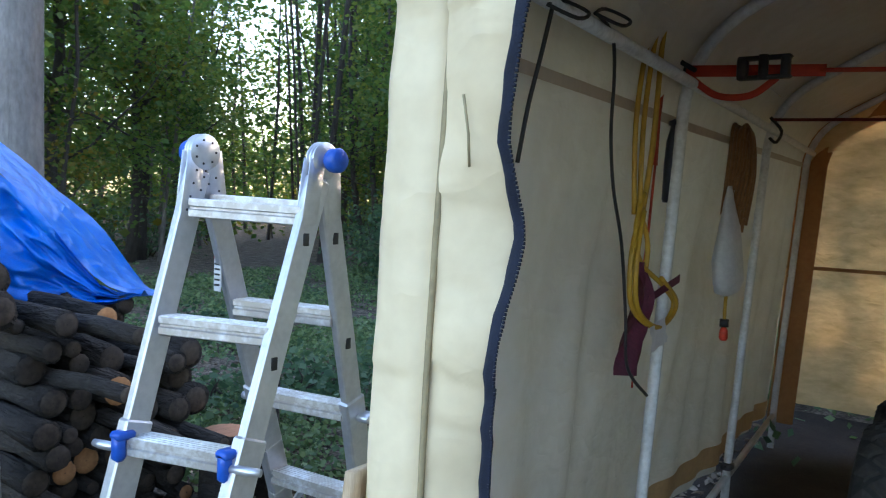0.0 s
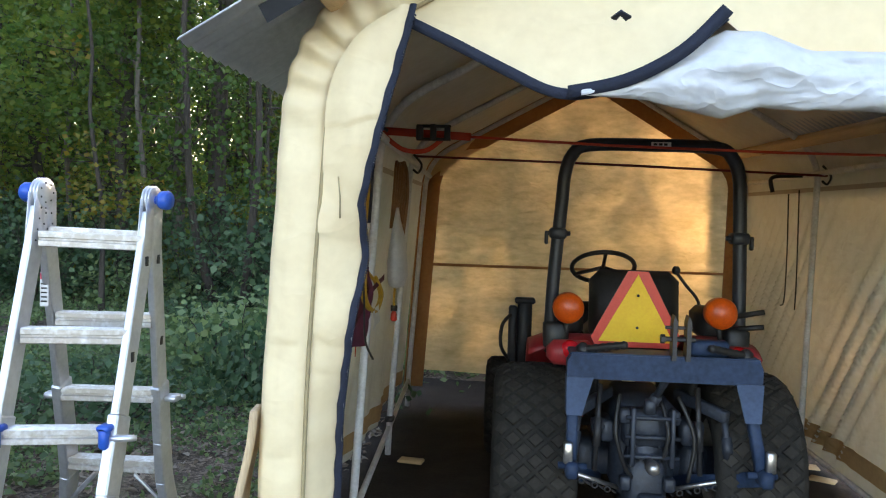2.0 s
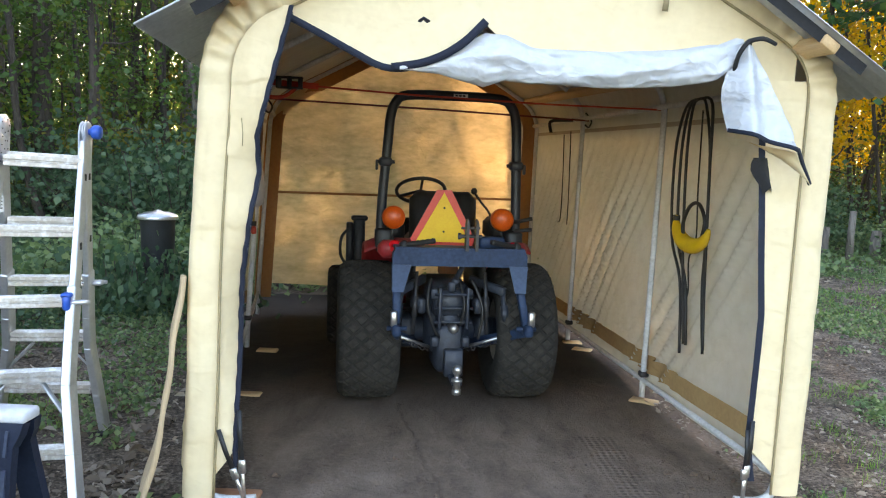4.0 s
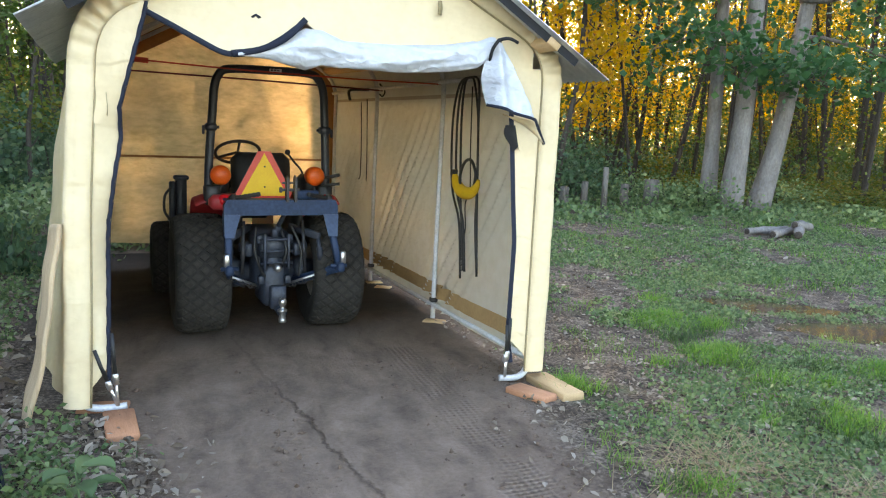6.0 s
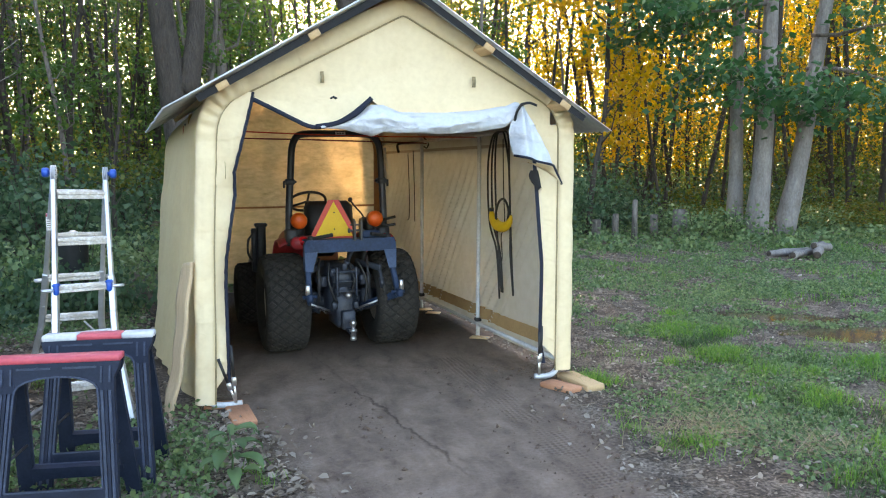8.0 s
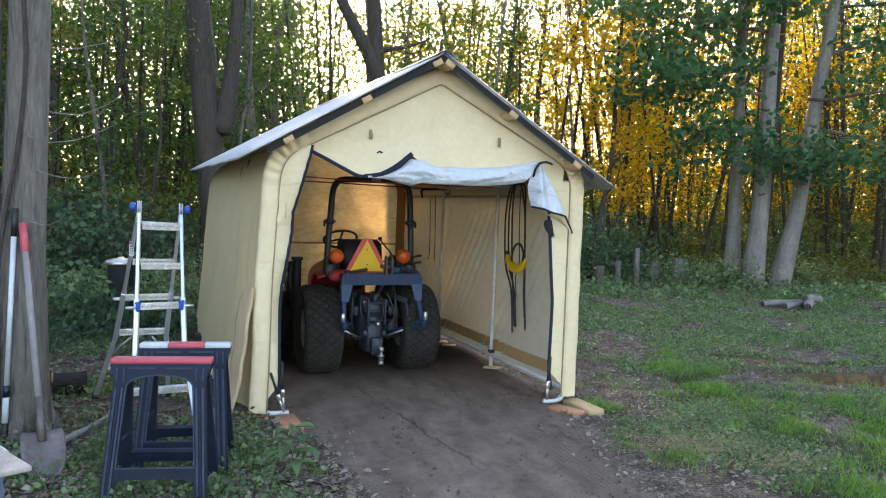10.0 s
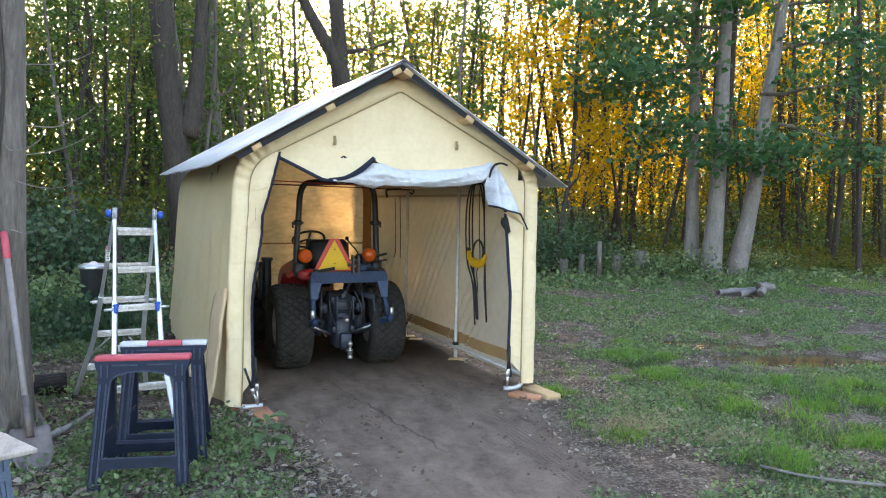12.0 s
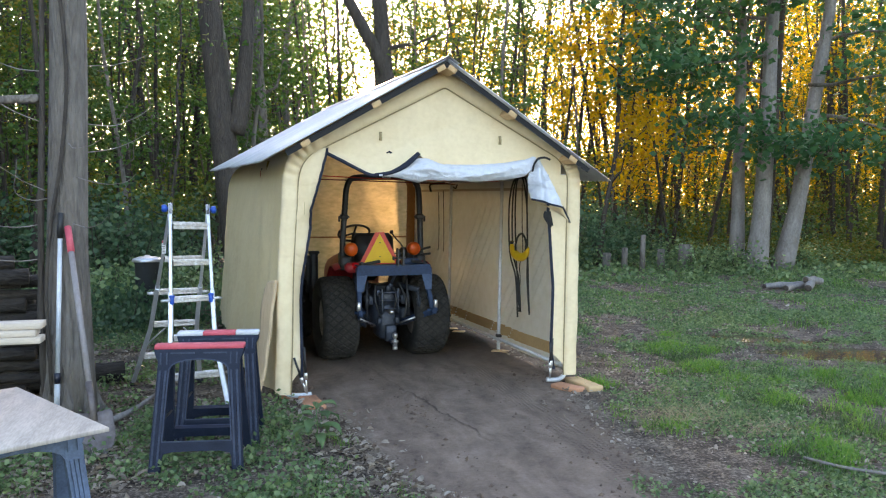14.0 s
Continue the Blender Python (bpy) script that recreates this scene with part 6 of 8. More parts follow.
# ---- ground: one sheet from the drive to the horizon ----
def ground_shade():
    m = bpy.data.materials.new("earth")
    m.use_nodes = True
    nt = m.node_tree
    p = nt.nodes["Principled BSDF"]
    L = nt.links.new

    def node(kind, **kw):
        n = nt.nodes.new(kind)
        for k, v in kw.items():
            n.inputs[k].default_value = v
        return n

    def op(kind, a, b=None, c=None):
        n = nt.nodes.new("ShaderNodeMath")
        n.operation = kind
        for i, v in enumerate((a, b, c)):
            if v is None:
                continue
            if isinstance(v, (int, float)):
                n.inputs[i].default_value = v
            else:
                L(v, n.inputs[i])
        return n.outputs[0]

    def ramp(f, *stops):
        n = nt.nodes.new("ShaderNodeValToRGB")
        e = n.color_ramp.elements
        while len(e) < len(stops):
            e.new(0.5)
        for i, (pos, c) in enumerate(stops):
            e[i].position, e[i].color = pos, (*c, 1)
        L(f, n.inputs[0])
        return n.outputs[0]

    def mix(f, a, b):
        n = nt.nodes.new("ShaderNodeMix")
        n.data_type = "RGBA"
        L(f, n.inputs[0]), L(a, n.inputs[6]), L(b, n.inputs[7])
        return n.outputs[2]

    co = nt.nodes.new("ShaderNodeTexCoord").outputs["Object"]
    sp = nt.nodes.new("ShaderNodeSeparateXYZ")
    L(co, sp.inputs[0])
    x, y = sp.outputs[0], sp.outputs[1]
    big = node("ShaderNodeTexNoise", Scale=0.9, Detail=5.0, Roughness=0.6)
    mid = node("ShaderNodeTexNoise", Scale=5.0, Detail=6.0, Roughness=0.65)
    fine = node("ShaderNodeTexNoise", Scale=45.0, Detail=5.0, Roughness=0.7)
    for n in (big, mid, fine):
        L(co, n.inputs["Vector"])
    b, d, f = big.outputs["Fac"], mid.outputs["Fac"], fine.outputs["Fac"]
    # half-width of the worn drive, wider inside the shelter
    half = op("MINIMUM", op("MAXIMUM", op("MULTIPLY_ADD", y, 0.192, 1.065), 0.58), 1.30)
    edge = op("SUBTRACT", op("ABSOLUTE", op("SUBTRACT", x, op("MULTIPLY_ADD", y, 0.008, 0.115))), half)
    edge = op("ADD", edge, op("MULTIPLY_ADD", d, 0.5, -0.25))
    drive = op("SUBTRACT", 1.0, op("MULTIPLY_ADD", edge, 4.0, 0.4))
    drive = nt_clamp(nt, drive)
    cx = nt.nodes.new("ShaderNodeCombineXYZ")
    L(op("MULTIPLY", op("ADD", op("MULTIPLY_ADD", y, -0.10, x), op("MULTIPLY", b, 0.6)), 6.0), cx.inputs[0])
    L(op("MULTIPLY", y, 1.5), cx.inputs[1])
    drag = node("ShaderNodeTexNoise", Scale=1.0, Detail=5.0, Roughness=0.6)
    L(cx.outputs[0], drag.inputs["Vector"])
    dr = drag.outputs["Fac"]
    bare = ramp(op("MULTIPLY_ADD", f, 0.20, op("MULTIPLY_ADD", d, 0.34, op("MULTIPLY", dr, 0.46))), (0.36, (0.110, 0.077, 0.056)), (0.5, (0.222, 0.160, 0.118)), (0.64, (0.315, 0.236, 0.18)))
    soil = ramp(op("MULTIPLY_ADD", f, 0.6, op("MULTIPLY", d, 0.4)), (0.40, (0.028, 0.022, 0.017)), (0.5, (0.110, 0.084, 0.062)), (0.60, (0.29, 0.235, 0.185)))
    moss = ramp(op("MULTIPLY_ADD", f, 0.7, op("MULTIPLY", d, 0.3)), (0.3, (0.022, 0.035, 0.012)), (0.55, (0.055, 0.085, 0.028)), (0.75, (0.11, 0.14, 0.05)))
    g = nt_clamp(nt, op("MULTIPLY_ADD", op("ADD", b, op("MULTIPLY", d, 0.5)), 5.0, -4.3))
    wild = mix(g, soil, moss)
    col = mix(drive, wild, bare)
    # shade inside the shelter, painted into the floor's colour
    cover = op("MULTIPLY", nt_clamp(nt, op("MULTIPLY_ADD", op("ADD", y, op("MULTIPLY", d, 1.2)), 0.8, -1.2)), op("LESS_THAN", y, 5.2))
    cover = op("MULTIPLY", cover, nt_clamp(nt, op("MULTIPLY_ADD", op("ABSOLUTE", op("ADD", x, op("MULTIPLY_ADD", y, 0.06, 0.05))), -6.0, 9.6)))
    floor_shadow = ramp(op("MULTIPLY_ADD", f, 0.5, op("MULTIPLY", d, 0.5)), (0.3, (0.020, 0.015, 0.012)), (0.65, (0.052, 0.039, 0.031)))
    col = mix(cover, col, floor_shadow)
    p.inputs["Roughness"].default_value = 0.92
    p.inputs["Specular IOR Level"].default_value = 0.25
    bp = nt.nodes.new("ShaderNodeBump")
    bp.inputs["Strength"].default_value, bp.inputs["Distance"].default_value = 0.8, 0.04
    pressed = op("MULTIPLY", x, 0.0)
    relief = op("MULTIPLY_ADD", f, 0.5, op("MULTIPLY_ADD", d, 0.8, op("MULTIPLY", op("MULTIPLY", dr, drive), 0.8)))
    # diamond tread marks pressed into the drive by the tyres
    for c0, c1 in ((0.70, 0.02),):
        side = op("SUBTRACT", x, op("MULTIPLY_ADD", y, c1, c0))
        inside = nt_clamp(nt, op("MULTIPLY_ADD", op("ABSOLUTE", side), -14.0, 2.1))
        inside = op("MULTIPLY", inside, nt_clamp(nt, op("MULTIPLY_ADD", d, 7.0, -2.95)))
        inside = op("MULTIPLY", inside, op("MULTIPLY", op("LESS_THAN", y, 0.9), op("GREATER_THAN", y, -4.5)))
        lug = op("MULTIPLY", op("SINE", op("MULTIPLY", op("ADD", y, side), 95.0)), op("SINE", op("MULTIPLY", op("SUBTRACT", y, side), 95.0)))
        relief = op("ADD", relief, op("MULTIPLY", inside, op("MULTIPLY_ADD", lug, 0.30, -0.12)))
        pressed = op("ADD", pressed, op("MULTIPLY", inside, nt_clamp(nt, op("MULTIPLY_ADD", lug, -1.4, 0.25))))
    # the narrow line that a tyre's edge cut into the soil
    side = op("ABSOLUTE", op("ADD", op("MULTIPLY_ADD", y, 0.14, op("ADD", x, 0.135)), op("MULTIPLY_ADD", d, 0.16, -0.08)))
    line = op("MULTIPLY", nt_clamp(nt, op("MULTIPLY_ADD", side, -75.0, 1.15)), op("MULTIPLY", op("LESS_THAN", y, 1.45), op("GREATER_THAN", y, -1.5)))
    line = op("MULTIPLY", line, nt_clamp(nt, op("MULTIPLY_ADD", b, 6.0, -2.2)))
    relief = op("MULTIPLY_ADD", line, -0.5, relief)
    pressed = op("MAXIMUM", pressed, op("MULTIPLY", line, 1.3))
    L(relief, bp.inputs["Height"])
    # shade of the tread grooves and the cut line, put into the colour
    groove_shadow = ramp(f, (0.3, (0.055, 0.036, 0.025)), (0.7, (0.10, 0.068, 0.048)))
    L(mix(nt_clamp(nt, op("MULTIPLY", pressed, 0.55)), col, groove_shadow), p.inputs["Base Color"])
    L(bp.outputs[0], p.inputs["Normal"])
    return m


def nt_clamp(nt, v):
    n = nt.nodes.new("ShaderNodeClamp")
    nt.links.new(v, n.inputs[0])
    return n.outputs[0]


PUDDLES = [(4.35, 1.55, 0.55, 0.34, -0.5), (4.75, 0.55, 0.72, 0.36, -0.3), (6.1, 0.15, 0.8, 0.28, -0.1), (7.6, 0.5, 0.8, 0.28, 0.0)]


def pool(x, y):
    """Above 0 inside the shallow pools beside the drive."""
    best = -1.0
    for cx, cy, a, b, s in PUDDLES:
        dx, dy = x - cx, y - cy - s * (x - cx)
        best = max(best, 1 - (dx / a) ** 2 - (dy / b) ** 2)
    return best


def ground_z(x, y):
    r = math.hypot(x, y)
    z = 0.05 * wob(x, y, 0, 0.35, 4) * min(1, max(0, (abs(x + 0.1) - 1.6) / 1.5))
    if r < 14:
        z += 0.018 * wob(x, y, 0, 2.2, 6) * (0.4 if abs(x + 0.1) < 1.3 and y > -0.3 else 1)
        z += 0.006 * wob(x, y, 0, 7, 2)
        if y < 0.3 and abs(x) < 1.3:                          # shallow wheel ruts with cleat marks
            for c in (-0.5 + 0.04 * math.sin(y * 1.3), 0.36 + 0.06 * y):
                w = math.exp(-((x - c) / 0.14) ** 2)
                z += w * (-0.010 + 0.005 * math.sin((y + abs(x - c)) * 75))
    k = pool(x, y)
    if k > -0.8:
        z -= 0.055 * min(1, (k + 0.8) / 1.1)
        z += 0.045 * wob(x, y, 0, 1.6, 9) + 0.035 * wob(x, y, 0, 4, 3)
    if r > 16:
        z += 0.4 * wob(x, y, 0, 0.05, 3) * min(1, (r - 16) / 20)
    return z


def grid_axis(n, near, far, mid):
    a = np.linspace(-1, 1, n)
    return mid + near * a + far * a ** 7


def mesh_object(name, verts, faces, material, parent=None, label="", smooth=True):
    me = bpy.data.meshes.new(name)
    me.from_pydata(verts, [], faces)
    me.materials.append(material)
    if smooth:
        me.shade_smooth()
    ob = new(name, me)
    if parent is not None:
        ob.parent = parent
    if label:
        tagged(ob, label)
    return ob


GX, GY = grid_axis(380, 8.5, 170, 1.2), grid_axis(340, 7.5, 170, -0.3)
gv = [(float(x), float(y), ground_z(float(x), float(y))) for x in GX for y in GY]
ny = len(GY)
gfc = [(i * ny + j, (i + 1) * ny + j, (i + 1) * ny + j + 1, i * ny + j + 1) for i in range(len(GX) - 1) for j in range(ny - 1)]
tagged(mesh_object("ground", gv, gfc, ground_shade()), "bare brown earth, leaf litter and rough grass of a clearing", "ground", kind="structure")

# standing water
wm = bpy.data.materials.new("muddy_water")
wm.use_nodes = True
wp = wm.node_tree.nodes["Principled BSDF"]
wp.inputs["Base Color"].default_value = (0.115, 0.078, 0.048, 1)
wp.inputs["Roughness"].default_value = 0.07
wp.inputs["IOR"].default_value = 1.33
wn = wm.node_tree.nodes.new("ShaderNodeTexNoise")
wn.inputs["Scale"].default_value = 9.0
wb = wm.node_tree.nodes.new("ShaderNodeBump")
wb.inputs["Strength"].default_value, wb.inputs["Distance"].default_value = 0.35, 0.01
wm.node_tree.links.new(wn.outputs[0], wb.inputs["Height"])
wm.node_tree.links.new(wb.outputs[0], wp.inputs["Normal"])
bm = B()
for k, (cx, cy, a, b, s) in enumerate(PUDDLES):
    ring = [bm.verts.new((cx + 1.25 * a * math.cos(t), cy + s * 1.25 * a * math.cos(t) + 1.25 * b * math.sin(t), -0.030 - 0.0006 * k)) for t in [2 * math.pi * q / 40 for q in range(40)]]
    bm.faces.new(ring)
tagged(part("water", bm, wm), "shallow muddy puddle lying in the grass", "water", kind="structure")


# ---- leaves, bark and the woods ----
rng = np.random.default_rng(11)


def leaf_shade(name, cols, trans=0.45, gloss=0.5):
    """Leaves whose colour varies leaf by leaf and tree by tree; sunlight passes through."""
    m = bpy.data.materials.new(name)
    m.use_nodes = True
    nt = m.node_tree
    p = nt.nodes["Principled BSDF"]
    L = nt.links.new
    ge, oi = nt.nodes.new("ShaderNodeNewGeometry"), nt.nodes.new("ShaderNodeObjectInfo")
    a = nt.nodes.new("ShaderNodeMath")
    a.operation = "MULTIPLY_ADD"
    a.inputs[1].default_value = 0.62
    L(ge.outputs["Random Per Island"], a.inputs[0])
    b = nt.nodes.new("ShaderNodeMath")
    b.operation = "MULTIPLY"
    b.inputs[1].default_value = 0.38
    L(oi.outputs["Random"], b.inputs[0])
    L(b.outputs[0], a.inputs[2])
    r = nt.nodes.new("ShaderNodeValToRGB")
    e = r.color_ramp.elements
    while len(e) < len(cols):
        e.new(0.5)
    for i, c in enumerate(cols):
        e[i].position, e[i].color = i / (len(cols) - 1), (*c, 1)
    L(a.outputs[0], r.inputs[0])
    L(r.outputs[0], p.inputs["Base Color"])
    p.inputs["Roughness"].default_value = gloss
    p.inputs["Specular IOR Level"].default_value = 0.35
    t = nt.nodes.new("ShaderNodeBsdfTranslucent")
    hs = nt.nodes.new("ShaderNodeHueSaturation")
    hs.inputs["Value"].default_value, hs.inputs["Saturation"].default_value = 1.7, 1.1
    L(r.outputs[0], hs.inputs["Color"])
    L(hs.outputs[0], t.inputs[0])
    x = nt.nodes.new("ShaderNodeMixShader")
    x.inputs[0].default_value = trans
    L(p.outputs[0], x.inputs[1])
    L(t.outputs[0], x.inputs[2])
    L(x.outputs[0], nt.nodes["Material Output"].inputs[0])
    return m


LEAF = {
    "green": leaf_shade("green_leaves", [(0.034, 0.07, 0.018), (0.058, 0.115, 0.026), (0.105, 0.15, 0.032)], 0.38),
    "mixed": leaf_shade("turning_leaves", [(0.03, 0.06, 0.012), (0.08, 0.12, 0.02), (0.16, 0.15, 0.025), (0.26, 0.17, 0.03)], 0.36),
    "yellow": leaf_shade("yellow_leaves", [(0.15, 0.15, 0.02), (0.34, 0.25, 0.025), (0.42, 0.28, 0.028), (0.36, 0.19, 0.03)], 0.66),
    # brightened green: sunlight on the ride's crowns put into the leaf colour
    "ride": leaf_shade("sunlit_green_leaves", [(0.06, 0.11, 0.03), (0.10, 0.165, 0.04), (0.20, 0.22, 0.045)], 0.52),
    "maple": leaf_shade("maple_leaves", [(0.028, 0.085, 0.036), (0.048, 0.125, 0.048), (0.085, 0.155, 0.045)], 0.38, 0.4),
    "brush": leaf_shade("brush_leaves", [(0.030, 0.065, 0.034), (0.065, 0.125, 0.062), (0.14, 0.20, 0.10)], 0.35),
    "weed": leaf_shade("weed_leaves", [(0.042, 0.075, 0.036), (0.105, 0.170, 0.068), (0.185, 0.25, 0.105), (0.33, 0.39, 0.22)], 0.3),
    "grass": leaf_shade("grass_blades", [(0.045, 0.12, 0.022), (0.090, 0.21, 0.034), (0.16, 0.29, 0.05), (0.27, 0.35, 0.08)], 0.42),
    "grassdark": leaf_shade("dark_grass_blades", [(0.022, 0.050, 0.016), (0.042, 0.085, 0.024), (0.08, 0.125, 0.038)], 0.3),
    "litter": leaf_shade("fallen_leaves", [(0.06, 0.042, 0.030), (0.19, 0.145, 0.105), (0.34, 0.285, 0.225), (0.56, 0.51, 0.45)], 0.15, 0.75),
    "straw": leaf_shade("dry_straw", [(0.22, 0.165, 0.085), (0.36, 0.28, 0.16), (0.46, 0.38, 0.24)], 0.2, 0.6),
}
M["bark"] = shade("grey_bark", (0.20, 0.175, 0.15), (0.085, 0.07, 0.058), 0.9, scale=7, fine=38, bump=0.9, stretch=(1, 1, 0.22), mix=0.4, crumple=0.018, cscale=12.0, cmap=(1, 1, 0.22))
M["barkdark"] = shade("dark_bark", (0.075, 0.06, 0.048), (0.03, 0.024, 0.019), 0.92, scale=7, fine=40, bump=0.9, stretch=(1, 1, 0.25), crumple=0.018, cscale=12.0, cmap=(1, 1, 0.22))
M["barkpale"] = shade("pale_bark", (0.27, 0.245, 0.225), (0.14, 0.12, 0.105), 0.85, scale=4, fine=30, bump=0.6, stretch=(1, 1, 0.5), mix=0.4, crumple=0.008, cscale=10.0, cmap=(1, 1, 0.22))


def leaf_points(mid, size, out, droop=0.0, sharp=False):
    """Quads or kites for leaves at the given middles; returns vertices and faces."""
    n = len(mid)
    d = rng.normal(size=(n, 3))
    d[:, 2] = d[:, 2] * 0.55 - droop
    d /= np.linalg.norm(d, axis=1)[:, None]
    e = rng.normal(size=(n, 3))
    e -= (e * d).sum(1)[:, None] * d
    e /= np.linalg.norm(e, axis=1)[:, None]
    s = size * rng.uniform(0.6, 1.25, (n, 1))
    w = s * 0.42
    a, c = mid - d * s * 0.5, mid + d * s * 0.5
    k = mid - d * s * 0.08
    v = np.stack([a, k + e * w, c, k - e * w], 1).reshape(-1, 3)
    base = len(out[0])
    out[0].extend(map(tuple, v.tolist()))
    out[1].extend([(base + 4 * i, base + 4 * i + 1, base + 4 * i + 2, base + 4 * i + 3) for i in range(n)])


def branch_pts(a, d, length, k, bend):
    p, out = Vector(a), [Vector(a)]
    d = Vector(d).normalized()
    for _ in range(k):
        d = (d + Vector(rng.normal(size=3)) * bend).normalized()
        p = p + d * (length / k)
        out.append(p.copy())
    return out


def tree(name, label, h, r, lean, leaf, n_leaf, size, low, spread, bark="barkdark", limbs=9, clumps=34, group="", wander=0.07):
    """A trunk with limbs and a ragged crown of separate leaves."""
    t = thing(name, label, "tree", group)
    bm = B()
    k = 9
    pts, rad = [], []
    px = py = 0.0
    for i in range(k + 1):
        u = i / k
        px += lean[0] * h / k + rng.normal() * wander * h / k
        py += lean[1] * h / k + rng.normal() * wander * h / k
        pts.append((px if i else 0, py if i else 0, u * h - (0.15 if i == 0 else 0)))
        rad.append(r * (1.35 if i == 0 else 1.0 - 0.72 * u))
    pts = smooth_line(pts, 2)
    rad = [float(np.interp(j / (len(pts) - 1), np.linspace(0, 1, k + 1), rad)) for j in range(len(pts))]
    tube(bm, pts, rad, 9)
    tips = []
    for _ in range(limbs):
        u = rng.uniform(low * 0.7, 0.95)
        j = int(u * (len(pts) - 1))
        an = rng.uniform(0, 2 * math.pi)
        ln = spread * rng.uniform(0.5, 1.0) * (1.15 - u * 0.6)
        bp = branch_pts(pts[j], (math.cos(an), math.sin(an), rng.uniform(0.1, 0.9)), ln, 4, 0.28)
        tube(bm, bp, [rad[j] * f for f in (0.42, 0.32, 0.22, 0.13, 0.05)], 5)
        tips += bp[1:]
        for _ in range(2):
            q = bp[rng.integers(1, 4)]
            tw = branch_pts(q, rng.normal(size=3) + np.array([0, 0, 0.2]), ln * 0.5, 3, 0.3)
            tube(bm, tw, [rad[j] * f for f in (0.14, 0.10, 0.07, 0.03)], 4)
            tips += tw[1:]
    part("trunk", bm, M[bark], t)
    tips += [Vector(p) for p in pts[int(low * len(pts)):]]
    out = ([], [])
    tp = np.array([tuple(p) for p in tips])
    for _ in range(clumps):
        c = tp[rng.integers(len(tp))] + rng.normal(size=3) * spread * 0.12
        m = max(4, int(n_leaf / clumps * rng.uniform(0.4, 1.6)))
        leaf_points(c + rng.normal(size=(m, 3)) * np.array([1, 1, 0.6]) * spread * rng.uniform(0.10, 0.24), size, out, 0.25)
    mesh_object("crown", out[0], out[1], LEAF[leaf], t, smooth=False)
    return t


KINDS = [
    ("slender tree with turning leaves in the woods", 11.0, 0.085, (0.01, 0.0), "mixed", 2400, 0.101, 0.30, 1.9, "barkdark", 10, 40),
    ("slender green tree standing in the woods", 9.5, 0.065, (-0.03, 0.02), "green", 2400, 0.094, 0.22, 1.7, "barkdark", 10, 40),
    ("slender yellow-leaved tree in evening sun", 10.0, 0.055, (0.03, -0.01), "yellow", 3600, 0.101, 0.22, 1.9, "barkdark", 10, 42),
    ("bare-stemmed tall tree with thin high crown", 13.0, 0.15, (0.0, 0.01), "mixed", 1920, 0.109, 0.5, 2.4, "barkdark", 8, 30),
    ("thin dark sapling with few leaves", 7.0, 0.04, (0.05, 0.02), "mixed", 800, 0.086, 0.25, 1.1, "barkdark", 8, 22),
    ("thin bare pole-like sapling in the thicket", 8.0, 0.05, (-0.04, 0.03), "green", 720, 0.086, 0.35, 1.2, "bark", 8, 20),
    ("grey-barked tree with a green crown", 11.5, 0.13, (0.02, 0.02), "green", 2720, 0.101, 0.30, 2.2, "bark", 10, 40),
]
stock = [tree("tree", k[0], *k[1:], group="trees of the woods") for k in KINDS]


def in_woods(x, y):
    edge = 7.6 + 0.55 * max(0.0, x - 1.5)
    edge = min(edge, 14.5)
    if x < -2:
        edge = max(4.6, 7.6 + 0.55 * (x + 2))
    # an open grassy ride runs off to one side
    ax, ay = x + 0.4, y + 1.0
    along, off = -0.743 * ax + 0.669 * ay, 0.669 * ax + 0.743 * ay
    if 0 < along < 40 and abs(off + 0.15) < 3.1 - 0.055 * along:
        return False
    if x < -6 and -9 < y <= 3:
        return math.hypot(x + 1, y) > 10.5 and y > -6
    return y > edge


def plant(kinds, weights, count, area, gap, taken, depth=(0, 99)):
    made = 0
    tries = 0
    while made < count and tries < count * 40:
        tries += 1
        x, y = rng.uniform(area[0], area[1]), rng.uniform(area[2], area[3])
        if not in_woods(x, y) or any((x - a) ** 2 + (y - b) ** 2 < gap * gap for a, b in taken):
            continue
        if -2.3 < x < -0.5 and y < 10.2:                       # nothing stands before the big forked trunk
            continue
        if abs(x - 0.157 * (y - 4.7) + 0.1) < 1.3 and rng.uniform() < 0.8:      # a thin stand towards the sun
            continue
        taken.append((x, y))
        k = rng.choice(len(kinds), p=np.array(weights) / sum(weights))
        s = rng.uniform(0.8, 1.2)
        m = Matrix.Translation((x, y, ground_z(x, y) - 0.02)) @ pose(0, 0, 0, 0, 0, rng.uniform(0, 360)) @ Matrix.Diagonal((s, s, s * rng.uniform(0.9, 1.15), 1))
        copy_thing(kinds[k], m)
        made += 1


# the stock trees take places of their own
for t, (x, y) in zip(stock, ((5.8, 14.5), (-5.5, 9.5), (9.2, 17.0), (-0.4, 14.8), (3.4, 11.5), (-3.2, 9.6), (-7.5, 12.0))):
    t.matrix_basis = Matrix.Translation((x, y, ground_z(x, y)))
taken = [(-1.15, 9.6), (1.85, 11.2), (10.2, 9.3), (5.8, 14.5), (-5.5, 9.5), (9.2, 17.0), (-0.4, 14.8), (3.4, 11.5), (-3.2, 9.6), (-7.5, 12.0), (0.9, 9), (1.2, 11)]
plant(stock, (0.8, 4.5, 0, 0.8, 6, 6, 1.2), 125, (-22, 4, 3, 26), 0.7, taken)
plant(stock, (1.5, 1, 5, 0.5, 4, 2, 0.3), 84, (3, 32, 10, 30), 0.9, taken)
plant(stock, (2, 4, 1.5, 2, 2, 2, 3), 22, (-24, -6, -6, 12), 1.3, taken)

